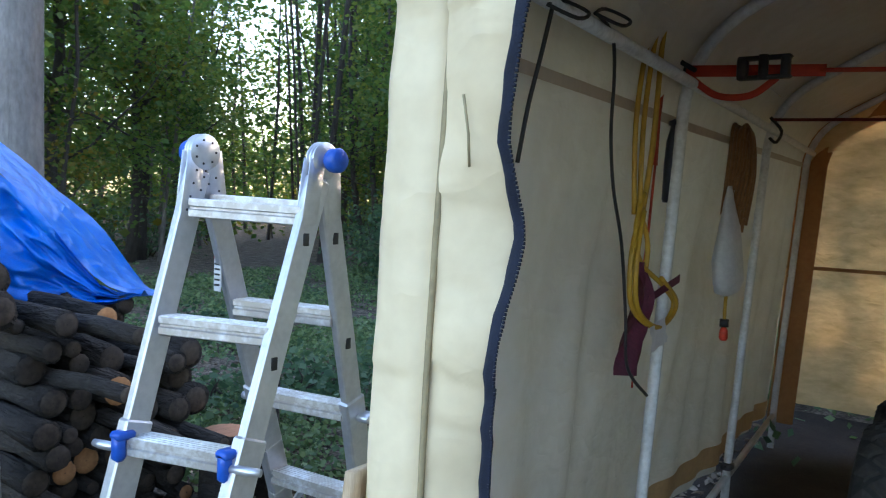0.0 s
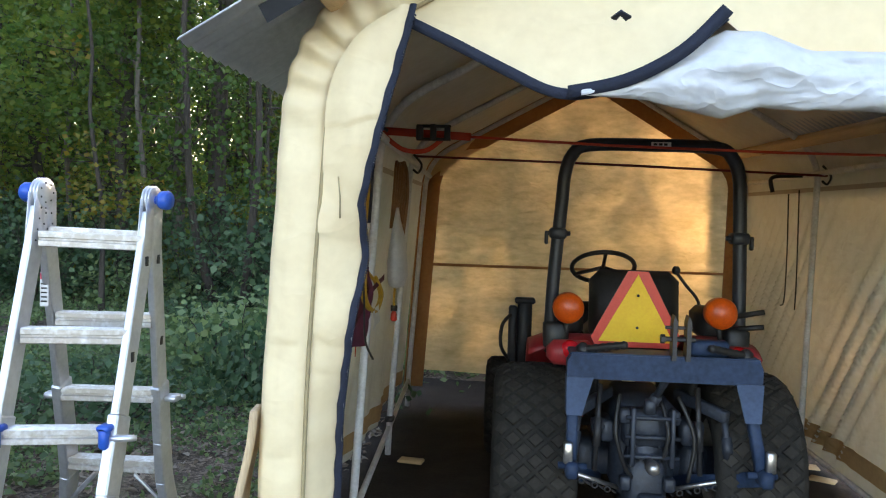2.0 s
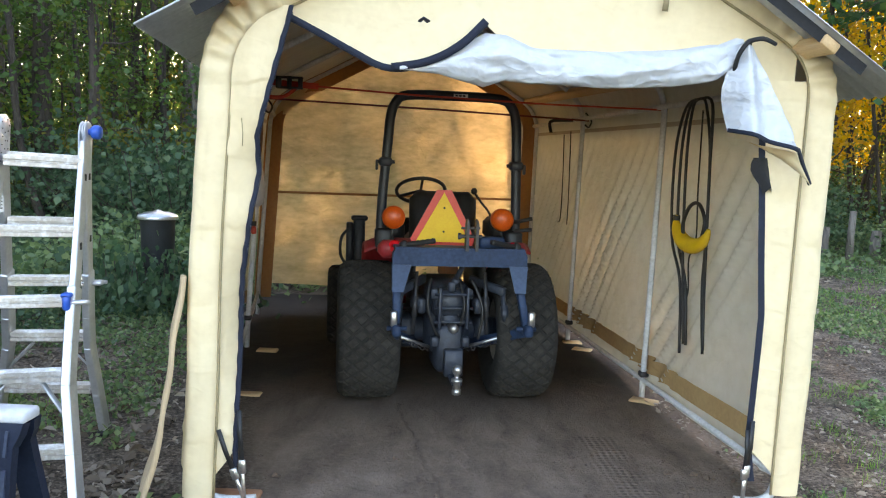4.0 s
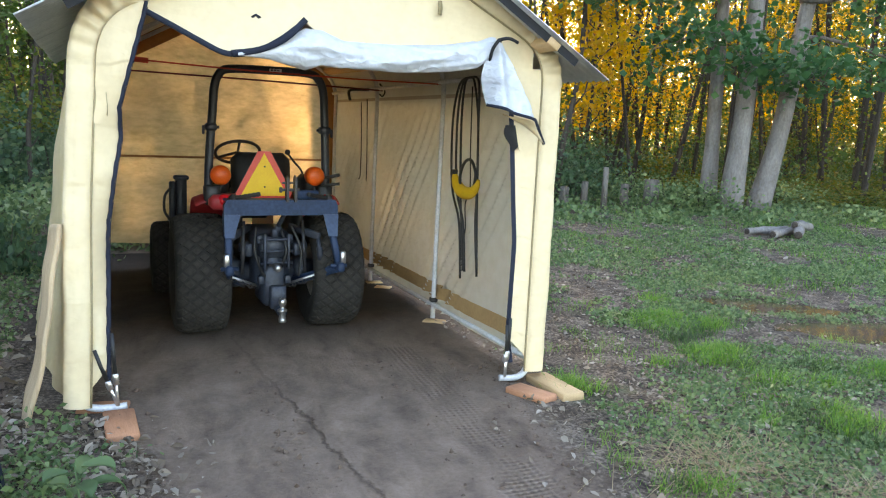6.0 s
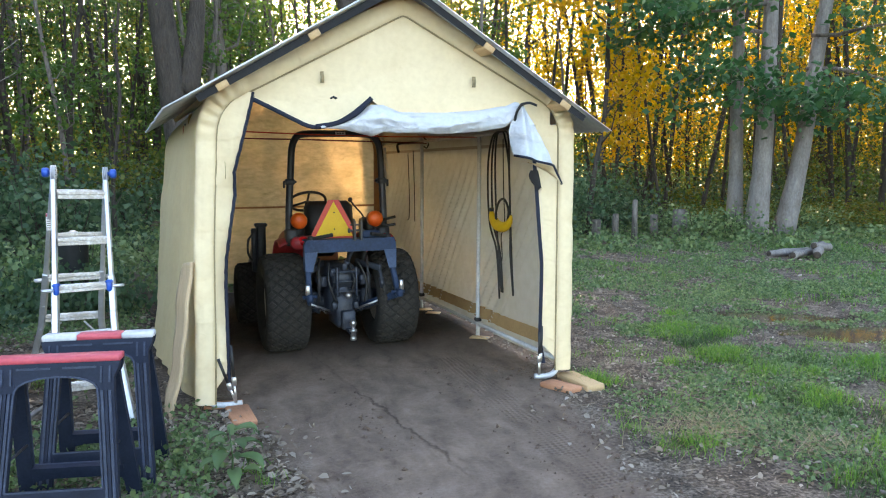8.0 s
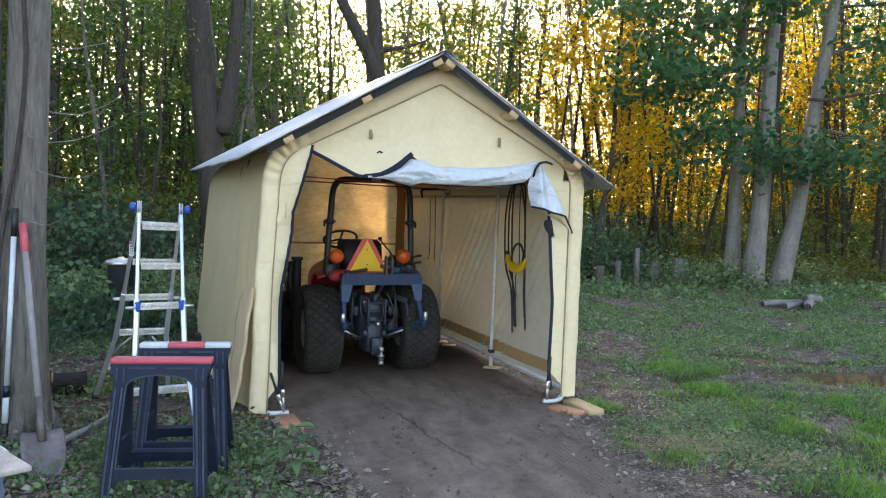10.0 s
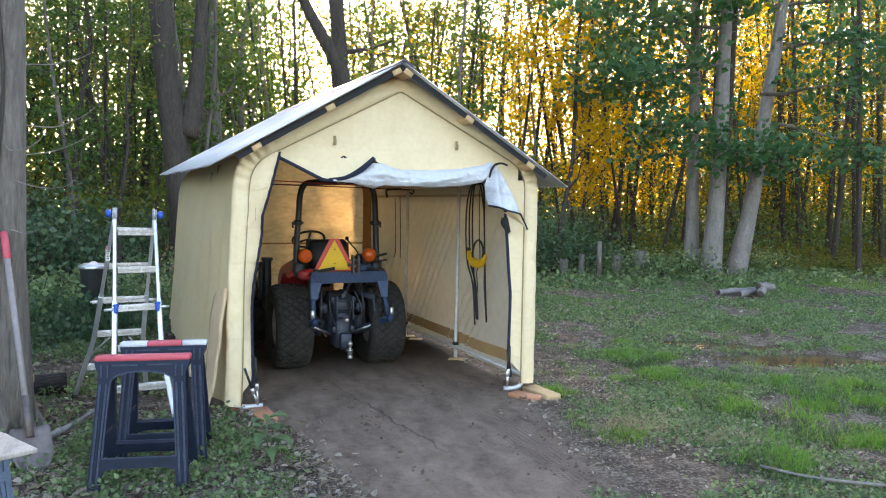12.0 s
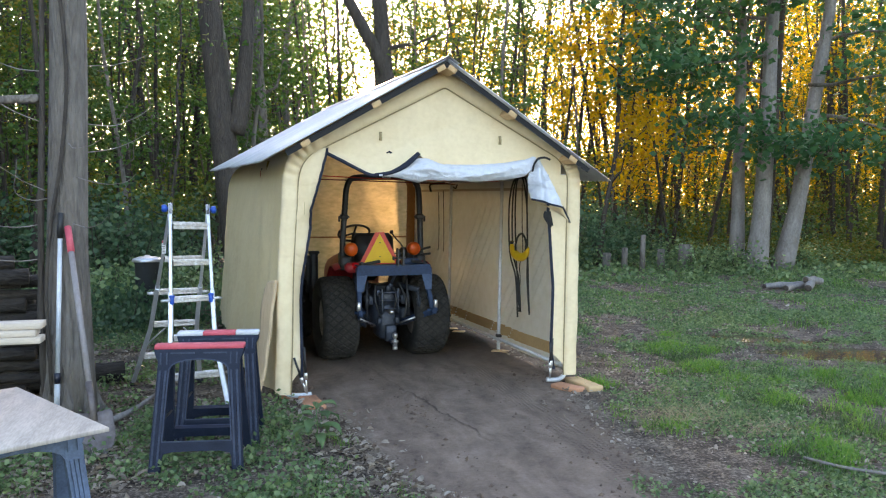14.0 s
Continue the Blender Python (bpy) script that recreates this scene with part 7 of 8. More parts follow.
# broad leafy trees on both sides of the ride
broad = tree("tree", "broad green tree with low leafy boughs", 9.0, 0.12, (0.0, 0.01), "ride", 9000, 0.12, 0.34, 2.8, "barkdark", 22, 130, group="broad trees along the ride")
for k, (a_, o_) in enumerate(((14, -3.6), (11.5, -4.4), (17.5, -3.0), (9.5, -5.4), (22, -2.9), (13, 3.8), (16.5, 3.3), (20.5, 2.9))):
    m = Matrix.Translation((-0.4 - 0.743 * a_ + 0.669 * o_, -1 + 0.669 * a_ + 0.743 * o_, 0)) @ pose(0, 0, 0, 0, 0, 67 * k) @ Matrix.Diagonal((1, 1, 0.9 + 0.06 * (k % 4), 1))
    if k:
        copy_thing(broad, m)
    else:
        broad.matrix_basis = m

# named single trees
big = tree("tree", "large dark forked tree trunk behind the shelter", 12.0, 0.29, (-0.10, 0.0), "green", 1500, 0.13, 0.55, 3.0, "barkdark", 9, 40, wander=0.008)
big.matrix_basis = Matrix.Translation((-1.17, 9.6, 0))
bm = B()
tube(bm, smooth_line([(-0.20, 0, 2.9), (-0.06, 0.05, 3.6), (0.03, 0.1, 4.4), (0.10, 0.1, 5.6), (0.2, 0.2, 9)], 3), [0.2 - 0.010 * i for i in range(13)], 9)
part("limb", bm, M["barkdark"], big)
lean = tree("tree", "dark forked tree trunk against the low sun", 11.0, 0.24, (-0.06, 0.0), "mixed", 900, 0.13, 0.6, 2.8, "barkdark", 9, 30, wander=0.008)
lean.matrix_basis = Matrix.Translation((2.17, 10.8, 0))
bm = B()
tube(bm, smooth_line([(-0.24, -0.03, 4.1), (-0.55, -0.05, 4.8), (-1.18, 0, 5.97), (-2.2, 0.1, 8.2)], 4), [0.18 - 0.008 * i for i in range(13)], 9)
part("limb", bm, M["barkdark"], lean)


def maple(x, y, r, lean_, h, limbs_at, n, label):
    t = tree("maple_tree", label, h, r, lean_, "maple", n, 0.17, 0.75, 3.0, "barkpale", 6, 30, group="maple trunks at the wood's edge", wander=0.012)
    t.matrix_basis = Matrix.Translation((x, y, 0))
    out = ([], [])
    for z, an, ln, m in limbs_at:
        a = radians(an)
        bm = B()
        bp = branch_pts((lean_[0] * z, lean_[1] * z, z), (math.cos(a), math.sin(a), 0.12), ln, 6, 0.16)
        tube(bm, bp, [0.05, 0.042, 0.034, 0.027, 0.02, 0.013, 0.006], 5)
        for q in bp[2:]:
            for _ in range(3):
                tw = branch_pts(q, rng.normal(size=3) * np.array([1, 1, 0.5]), 0.75, 3, 0.3)
                tube(bm, tw, [0.012, 0.009, 0.007, 0.003], 4)
                for c in tw[1:]:
                    leaf_points(np.array(c) + rng.normal(size=(m + 5, 3)) * np.array([0.32, 0.32, 0.14]), 0.165, out, 0.35)
        part("limb", bm, M["bark"], t)
    mesh_object("low_foliage", out[0], out[1], LEAF["maple"], t, smooth=False)
    return t


maple(10.02, 9.85, 0.165, (-0.005, 0.0), 12, [(4.4, 195, 4.6, 7), (5.8, 235, 4.2, 7), (6.8, 175, 4.4, 7), (5.2, 205, 4.8, 6)], 1200, "straight grey maple trunk with low green boughs")
maple(10.05, 9.2, 0.215, (0.045, 0.0), 12, [(3.0, 255, 2.0, 5), (3.6, 185, 2.4, 6), (4.3, 160, 3.0, 7), (4.9, 200, 3.6, 7), (5.7, 150, 3.4, 7), (6.2, 250, 3.2, 7)], 1400, "stout grey maple trunk with low green boughs")
maple(10.75, 9.25, 0.205, (0.155, 0.0), 12, [(2.6, 250, 1.6, 5), (3.6, 335, 3.6, 8), (4.3, 315, 3.2, 7), (5.2, 345, 3.2, 8), (6.3, 350, 3.6, 8), (6.8, 240, 3.0, 6)], 1400, "leaning grey maple trunk with low green boughs")


dark_stem = tree("tree", "thin dark stem between the maple trunks", 10.0, 0.10, (0.06, 0.0), "maple", 500, 0.15, 0.6, 2.0, "barkdark", 6, 16, wander=0.01)
dark_stem.matrix_basis = Matrix.Translation((10.62, 9.7, 0))


def drive_free(x, y):
    """Away from the bin and the foot of the canvas wall."""
    return (x + 2.54) ** 2 + (y - 4.45) ** 2 > 0.5 and x < -1.9 - 0.06 * y


def shrub(label, h, w, n, leaf, size, stems=9):
    t = thing("shrub", label, "shrub", "undergrowth")
    bm = B()
    out = ([], [])
    for _ in range(stems):
        an = rng.uniform(0, 2 * math.pi)
        bp = branch_pts((rng.normal() * 0.1, rng.normal() * 0.1, -0.05), (math.cos(an) * 0.6, math.sin(an) * 0.6, 1), h * rng.uniform(0.6, 1.15), 5, 0.2)
        tube(bm, bp, [0.014, 0.012, 0.010, 0.008, 0.006, 0.003], 4)
        for q in bp[1:]:
            leaf_points(np.array(q) + rng.normal(size=(n // stems // 5, 3)) * np.array([w, w, h * 0.22]) * 0.28, size, out, 0.2)
    part("stem", bm, M["barkdark"], t)
    mesh_object("foliage", out[0], out[1], LEAF[leaf], t, smooth=False)
    return t


shrubs = [shrub("dense green shrub at the wood's edge", 1.5, 1.3, 1300, "brush", 0.095), shrub("low green bramble in the undergrowth", 0.8, 1.3, 1000, "weed", 0.08),
          shrub("yellowing shrub in the undergrowth", 1.3, 1.2, 1100, "mixed", 0.09), shrub("straggly dark shrub in shade", 2.2, 1.3, 1000, "brush", 0.10)]
for t, (x, y) in zip(shrubs, ((-3.3, 8.4), (-3.3, 5.9), (12.0, 15.0), (-4.2, 9.4))):
    t.matrix_basis = Matrix.Translation((x, y, ground_z(x, y)))
taken2 = [(-3.3, 5.4), (-4.4, 4.6), (12.0, 15.0), (-4.2, 6.4)]
low = shrub("low leafy bramble among herbs", 0.42, 1.1, 700, "brush", 0.065, 8)
low.matrix_basis = Matrix.Translation((-3.4, 3.2, ground_z(-3.4, 3.2)))
for k in range(18):
    x, y = rng.uniform(-9, -2.0), rng.uniform(2.0, 9.0)
    if y > 0.55 * (-x) - 0.4 and drive_free(x, y):
        copy_thing(low, Matrix.Translation((x, y, ground_z(x, y))) @ pose(0, 0, 0, 0, 0, rng.uniform(0, 360)) @ Matrix.Diagonal((1, 1, rng.uniform(0.45, 0.95), 1)))
for x, y in ((-2.5, 3.95), (-2.8, 4.05), (-2.25, 4.15), (-2.95, 4.5)):
    copy_thing(low, Matrix.Translation((x, y, ground_z(x, y))) @ Matrix.Diagonal((0.9, 0.9, 1.5, 1)))
plant(shrubs, (5, 4, 0.4, 4), 40, (-16, -1.9, 9.0, 15), 0.75, taken2)
plant(shrubs, (4, 4, 1.5, 4), 64, (1.5, 30, 8, 20), 0.9, taken2)
plant(shrubs, (4, 3, 2, 4), 24, (-22, -5, -6, 10), 1.0, taken2)
# first eight: unseen brambles behind the back wall, added to block the low sun
for x, y, k in ((-1.4, 5.7, 1), (-0.7, 5.6, 1), (0.0, 5.7, 1), (0.7, 5.6, 1), (1.3, 5.8, 1), (-1.0, 6.3, 1), (0.3, 6.4, 1), (1.1, 6.5, 1), (-3.5, 4.9, 1), (-2.6, 5.9, 1), (-2.8, 7.1, 1), (-3.2, 7.9, 3), (2.4, 8.3, 3), (3.6, 9.2, 0), (5.2, 10.2, 3), (7.2, 11.6, 0), (9.6, 9.4, 1), (8.6, 10.6, 1), (12.9, 10.4, 1), (6.2, 10.8, 1), (8.9, 9.2, 1), (11.6, 9.6, 1)):
    copy_thing(shrubs[k], Matrix.Translation((x, y, ground_z(x, y))) @ pose(0, 0, 0, 0, 0, rng.uniform(0, 360)))

# golden sunlight on the low growth, put in as yellowing leaf colour
for k in range(34):
    x, y = rng.uniform(11.8, 21), rng.uniform(9.0, 13.5)
    copy_thing(shrubs[2], Matrix.Translation((x, y, ground_z(x, y))) @ pose(0, 0, 0, 0, 0, rng.uniform(0, 360)) @ Matrix.Diagonal((1, 1, rng.uniform(0.3, 0.7), 1)))

# the far woods, all round: thin stems and leaf masses that nobody could count
bm = B()
out = {"mixed": ([], []), "yellow": ([], []), "green": ([], [])}
for k in range(420):
    an = rng.uniform(-125, 125)
    d = rng.uniform(24, 52)
    x, y = d * math.sin(radians(an)), d * math.cos(radians(an)) - 2
    h, r = rng.uniform(7, 13), rng.uniform(0.03, 0.11)
    l1, l2 = rng.normal() * 0.4, rng.normal() * 0.4
    warm = 5 < an < 75
    if not warm or k % 3 == 0:
        tube(bm, [(x, y, -0.3), (x + l1, y + l2, h * 0.5), (x + l1 * 2.5, y + l2, h)], [r, r * 0.8, r * 0.3], 5, False)
    leaf = ("yellow" if rng.uniform() < (0.2 if an < 17 or an > 44 else 0.66) else "mixed") if warm else ("green" if rng.uniform() < 0.85 else "mixed")
    for _ in range(11 if warm else 16):
        c = np.array([x + l1, y + l2, 0]) + np.array([rng.normal() * 1.6, rng.normal() * 1.6, h * rng.uniform(0.12, 1.0) ** 0.8])
        lf = leaf if c[2] > 3.2 or not warm else ("mixed" if rng.uniform() < 0.45 else "green")
        leaf_points(c + rng.normal(size=(60 if warm else 34, 3)) * np.array([0.85, 0.85, 0.5]), 0.13 if warm else 0.19, out[lf], 0.2)
for k in range(500):
    an = rng.uniform(-125, 125)
    d = rng.uniform(19, 45)
    x, y = d * math.sin(radians(an)), d * math.cos(radians(an)) - 2
    if not in_woods(x, y):
        continue
    leaf = "yellow" if 5 < an < 75 and rng.uniform() < 0.12 else ("mixed" if rng.uniform() < 0.35 else "green")
    leaf_points(np.array([x, y, 0.7]) + rng.normal(size=(60, 3)) * np.array([0.9, 0.9, 0.45]), 0.22, out[leaf], 0.1)
for k in range(1900):                                        # the deep, dark side of the woods
    an = rng.uniform(-46, 2.5)
    d = rng.uniform(30, 60)
    c = np.array([d * math.sin(radians(an)), d * math.cos(radians(an)) - 2, d * 0.34 * rng.uniform(0.02, 1.0)])
    leaf_points(c + rng.normal(size=(40, 3)) * np.array([1.2, 1.2, 0.8]), 0.22, out["mixed" if rng.uniform() < 0.1 else "green"], 0.2)
for k in range(1300):                                        # dim brown growth far behind the maples and the ride
    an = rng.uniform(2.5, 20.5) if k % 2 else rng.uniform(36, 66)
    d = rng.uniform(30, 60)
    if abs(an - 9) < 2.2:
        continue
    c = np.array([d * math.sin(radians(an)), d * math.cos(radians(an)) - 2, d * 0.32 * rng.uniform(0.02, 1.0)])
    leaf_points(c + rng.normal(size=(40, 3)) * np.array([1.2, 1.2, 0.8]), 0.22, out["green" if rng.uniform() < 0.35 else "mixed"], 0.2)
for k in range(230):                                         # thin stems among it
    an, d = rng.uniform(-46, 64 if k % 2 == 0 else 8), rng.uniform(17, 40)
    x, y = d * math.sin(radians(an)), d * math.cos(radians(an)) - 2
    r, l1 = rng.uniform(0.03, 0.09), rng.normal() * 0.7
    tube(bm, [(x, y, -0.3), (x + l1, y, 5), (x + l1 * 2.5, y, 12)], [r, r * 0.85, r * 0.4], 5, False)
for k in range(2300):
    an = rng.uniform(-128, 128)
    d = rng.uniform(50, 75)
    hi = (15.0 if an < 24 else (11.0 if an < 36 else 13.5)) + 3.5 * wob(an * 0.08, 0, 0, 1.0, 2) + 2.5 * wob(an * 0.5, 0, 0, 1.0, 7)
    hi -= 10 * math.exp(-((an + 51) / 4) ** 2) + 11 * math.exp(-((an - 25.5) / 3) ** 2) + 12 * math.exp(-((an - 9) / 2.0) ** 2)
    c = np.array([d * math.sin(radians(an)), d * math.cos(radians(an)) - 2, max(0.5, hi * rng.uniform(0, 1.15))])
    leaf_points(c + rng.normal(size=(30, 3)) * np.array([1.6, 1.6, 0.9]), 0.36, out["yellow" if 17 < an < 65 and rng.uniform() < (0.6 if an < 42 else 0.25) else ("mixed" if rng.uniform() < (0.15 if an < 3 else 0.4) else "green")], 0.2)
for k in range(1300):                                        # low dense growth that closes the view
    an = rng.uniform(-60, 75)
    d = rng.uniform(52, 80)
    c = np.array([d * math.sin(radians(an)), d * math.cos(radians(an)) - 2, 6.0 * rng.uniform(0, 1) ** 1.3])
    leaf_points(c + rng.normal(size=(30, 3)) * np.array([1.5, 1.5, 0.7]), 0.5, out["mixed" if an > 5 and rng.uniform() < 0.5 else "green"], 0.1)
for k in range(60):                                          # golden backlit crowns beyond the maples
    an, d = 28.5 + 34 * rng.uniform() ** 1.7, rng.uniform(19, 36)
    x, y = d * math.sin(radians(an)), d * math.cos(radians(an)) - 2
    h, r, l1 = rng.uniform(8, 13), rng.uniform(0.03, 0.09), rng.normal() * 0.9
    tube(bm, [(x, y, -0.3), (x + l1, y, h * 0.5), (x + l1 * 2, y, h)], [r, r * 0.8, r * 0.3], 5, False)
    gold = rng.uniform() < (0.85 if an < 42 else 0.35)
    for _ in range(13):
        c = np.array([x + l1 + rng.normal() * 1.5, y + rng.normal() * 1.5, h * rng.uniform(0.2, 1.0)])
        leaf_points(c + rng.normal(size=(70, 3)) * np.array([0.85, 0.85, 0.45]), 0.10, out["yellow" if gold else "mixed"], 0.2)
for k in range(260):                                         # dim understorey below them
    an, d = rng.uniform(9, 62), rng.uniform(17, 30)
    c = np.array([d * math.sin(radians(an)), d * math.cos(radians(an)) - 2, 0.3 + 3.0 * rng.uniform() ** 1.4])
    leaf_points(c + rng.normal(size=(60, 3)) * np.array([0.8, 0.8, 0.35]), 0.09, out["mixed" if rng.uniform() < 0.65 else "green"], 0.1)
far = thing("far_woods", "far woods with thin stems and autumn foliage", "woods", kind="stuff")
part("stem", bm, M["barkdark"], far)
for k, (v, f) in out.items():
    mesh_object("foliage", v, f, LEAF[k], far, smooth=False)


# ---- the grey tree by the firewood, with its dead vines ----
near = tree("tree", "grey-barked tree with dead vines beside the firewood", 11.0, 0.150, (0.012, 0.0), "green", 1200, 0.12, 0.55, 2.6, "bark", 8, 34, wander=0.008)
near.matrix_basis = Matrix.Translation((-2.69, -0.11, 0))
bm = B()
for k in range(7):                                            # flared root collar
    a = 2 * math.pi * k / 7 + 0.3
    tube(bm, smooth_line([(0.10 * math.cos(a), 0.10 * math.sin(a), 0.40), (0.15 * math.cos(a), 0.15 * math.sin(a), 0.15), (0.25 * math.cos(a), 0.25 * math.sin(a), -0.05)], 3), [0.06, 0.06, 0.06, 0.055, 0.05, 0.045, 0.03], 7)
part("root_flare", bm, M["bark"], near)
bm = B()
tube(bm, smooth_line([(-0.12, -0.10, -0.05), (-0.145, -0.08, 0.5), (-0.15, -0.06, 1.0), (-0.135, -0.07, 1.6), (-0.11, -0.08, 2.2), (-0.09, -0.08, 3.4)], 4), [0.028] * 8 + [0.022] * 7 + [0.018] * 6, 8)
tube(bm, smooth_line([(-0.08, -0.15, 0.2), (-0.10, -0.16, 0.9), (-0.06, -0.155, 1.4), (0.02, -0.15, 1.9), (0.06, -0.14, 2.5), (0.0, -0.14, 3.3)], 4), 0.014, 6)
part("vine_stem", bm, M["barkdark"], near, "thick dead vine on the bark")
for k in range(16):
    z = rng.uniform(1.0, 3.4)
    an = rng.choice([rng.uniform(-75, 20), rng.uniform(160, 235)])
    a = radians(an)
    ln = rng.uniform(0.3, 0.75)
    pts = [Vector((0.14 * math.cos(a), 0.14 * math.sin(a) - 0.02, z))]
    d = Vector((math.cos(a), math.sin(a) * 0.6, rng.uniform(-0.5, 0.2)))
    for j in range(5):
        d += Vector((rng.normal() * 0.15, rng.normal() * 0.15, 0.16 + rng.normal() * 0.1))
        pts.append(pts[-1] + d.normalized() * ln / 5)
    part("vine_twig", tube(B(), smooth_line(pts, 3), [0.0045 - 0.0002 * j for j in range(16)], 5), M["barkpale"], near, "bare curling vine twig")
bm = B()
tube(bm, smooth_line([(-0.12, -0.05, 2.28), (-0.5, -0.15, 2.25), (-1.0, -0.3, 2.30), (-1.6, -0.4, 2.4)], 4), [0.035 - 0.0018 * j for j in range(13)], 7)
part("dead_branch", bm, M["bark"], near, "broken dead branch")

far_tree = tree("tree", "pale lichened tree trunk beyond the tarpaulin", 11.0, 0.20, (0.0, 0.0), "green", 1500, 0.13, 0.4, 2.6, "barkpale", 9, 40, wander=0.01)
far_tree.matrix_basis = Matrix.Translation((-5.80, 1.55, 0))
# ---- logs and stumps at the wood's edge ----
for a, b, r in (((8.0, 5.6, 0.07), (8.8, 6.0, 0.08), 0.06), ((8.3, 5.4, 0.08), (9.0, 6.1, 0.16), 0.07), ((7.9, 6.05, 0.06), (8.9, 6.3, 0.06), 0.055), ((8.5, 5.7, 0.2), (9.0, 5.9, 0.14), 0.06)):
    log("log", "weathered cut branch lying below the maples", a, b, r, "cut branches below the maples", bark="barkpale")
for x, y, h, r in ((7.3, 10.2, 0.55, 0.07), (7.0, 10.5, 0.42, 0.10), (7.65, 10.0, 0.85, 0.06), (8.3, 10.3, 0.5, 0.09), (8.75, 10.0, 0.62, 0.16)):
    t = thing("stump", "weathered grey stump at the wood's edge", "stump", "stumps at the wood's edge")
    part("bark", tube(B(), [(x, y, -0.1), (x, y, h * 0.5), (x + 0.01, y, h)], [r * 1.25, r, r * 0.95], 11), M["bark"], t)
    part("cut_end", lathe(B(), [(r * 0.9, 0), (0.002, 0.01)], 11, Matrix.Translation((x + 0.01, y, h + 0.001))), M["logend"], t)
fb = thing("fallen_branch", "bleached fallen branch lying in leaf litter", "branch")
part("wood", tube(B(), smooth_line([(-2.05, 0.2, 0.12), (-2.2, -0.1, 0.06), (-2.35, -0.45, 0.05), (-2.5, -0.62, 0.03), (-2.75, -0.8, 0.03)], 4), [0.012 + 0.0012 * k for k in range(17)], 7), M["barkpale"], fb)
fb = thing("fallen_branch", "thin bleached stick lying in the grass", "branch")
part("wood", tube(B(), smooth_line([(1.75, -2.35, 0.03), (1.9, -2.6, 0.025), (2.2, -2.85, 0.03), (2.5, -2.95, 0.02), (2.55, -2.7, 0.03)], 4), 0.010, 6), M["barkpale"], fb)


# ---- low growth and leaf litter ----
def drive_edge(x, y):
    """Metres outside the worn drive and the shelter's floor."""
    if -0.1 < y < 4.75:
        return abs(x + 0.05 + 0.06 * y) - 1.33 if abs(x + 0.05 + 0.06 * y) > 1.33 else -1
    return abs(x - 0.115 - 0.008 * y) - max(0.58, 1.065 + 0.192 * y) + 0.22 * wob(x, y, 0, 1.3, 5)


def scatter(n, area, keep):
    got = []
    while len(got) < n:
        x, y = rng.uniform(area[0], area[1]), rng.uniform(area[2], area[3])
        if keep(x, y):
            got.append((x, y, ground_z(x, y)))
    return np.array(got)


def lush(x, y):
    """Where soft green grass grows thick: a swath beyond the drive and a few islands."""
    k = math.exp(-((x - 4.2) / 2.1) ** 2 - ((y + 1.35 + 0.10 * (x - 3.5)) / 0.85) ** 2)
    for cx, cy, a, b in ((2.95, 1.1, 0.35, 0.8), (-0.05, -2.55, 0.35, 0.30), (1.75, -2.35, 0.28, 0.2), (5.6, 2.6, 0.9, 0.4), (1.35, -1.55, 0.25, 0.2)):
        k = max(k, 0.85 * math.exp(-((x - cx) / a) ** 2 - ((y - cy) / b) ** 2))
    return k


def litter_keep(x, y):
    e = drive_edge(x, y)
    return pool(x, y) < -0.1 and (e > 0.0 or (e > -0.30 and rng.uniform() < 0.07)) and rng.uniform() < (0.15 + 0.85 * max(0, 0.5 + 1.3 * wob(x, y, 0, 1.1, 12))) * (1 - 0.75 * lush(x, y))


# each leaf is folded along its rib and curls up at both edges
lv, lf = [], []
for n0, area, lo, hi_ in ((12000, (-3.6, -0.3, -4.2, 0.4), 0.009, 0.036), (6500, (0.6, 5.0, -4.0, 1.5), 0.009, 0.026), (6500, (-8, -1.35, 0.0, 6.0), 0.020, 0.048), (3000, (1.3, 6.0, 0.5, 6.0), 0.012, 0.030), (1800, (4, 13, 3, 10), 0.025, 0.050)):
    pts = scatter(n0, area, litter_keep)
    pts[:, 2] += rng.uniform(0.006, 0.026, n0)
    d = rng.normal(size=(n0, 3)); d[:, 2] *= 0.34; d /= np.linalg.norm(d, axis=1)[:, None]
    e = np.cross(d, np.array([0, 0, 1.0]) + rng.normal(size=(n0, 3)) * 0.45); e /= np.linalg.norm(e, axis=1)[:, None]
    nn = np.cross(e, d)
    nn *= np.sign(nn[:, 2:3])
    q = (lo + (hi_ - lo) * rng.uniform(0, 1, (n0, 1)) ** 2.2)
    w, cu = q * rng.uniform(0.18, 0.75, (n0, 1)), q * rng.uniform(-0.1, 0.6, (n0, 1))
    v = np.stack([pts - d * q, pts - d * q * 0.35 + e * w + nn * cu, pts + d * q * 0.4 + e * w * 0.8 + nn * cu, pts + d * q, pts + d * q * 0.4 - e * w * 0.8 + nn * cu, pts - d * q * 0.35 - e * w + nn * cu], 1).reshape(-1, 3)
    v[:, 2] = np.maximum(v[:, 2], np.repeat(pts[:, 2], 6) - 0.006)
    k0 = len(lv)
    lv += v.tolist()
    for i in range(n0):
        k = k0 + 6 * i
        lf += [(k, k + 1, k + 2, k + 3), (k + 3, k + 4, k + 5, k)]
tagged(mesh_object("leaf_litter", lv, lf, LEAF["litter"], smooth=False), "curled brown and grey fallen leaves on the ground", "fallen leaves", kind="stuff")


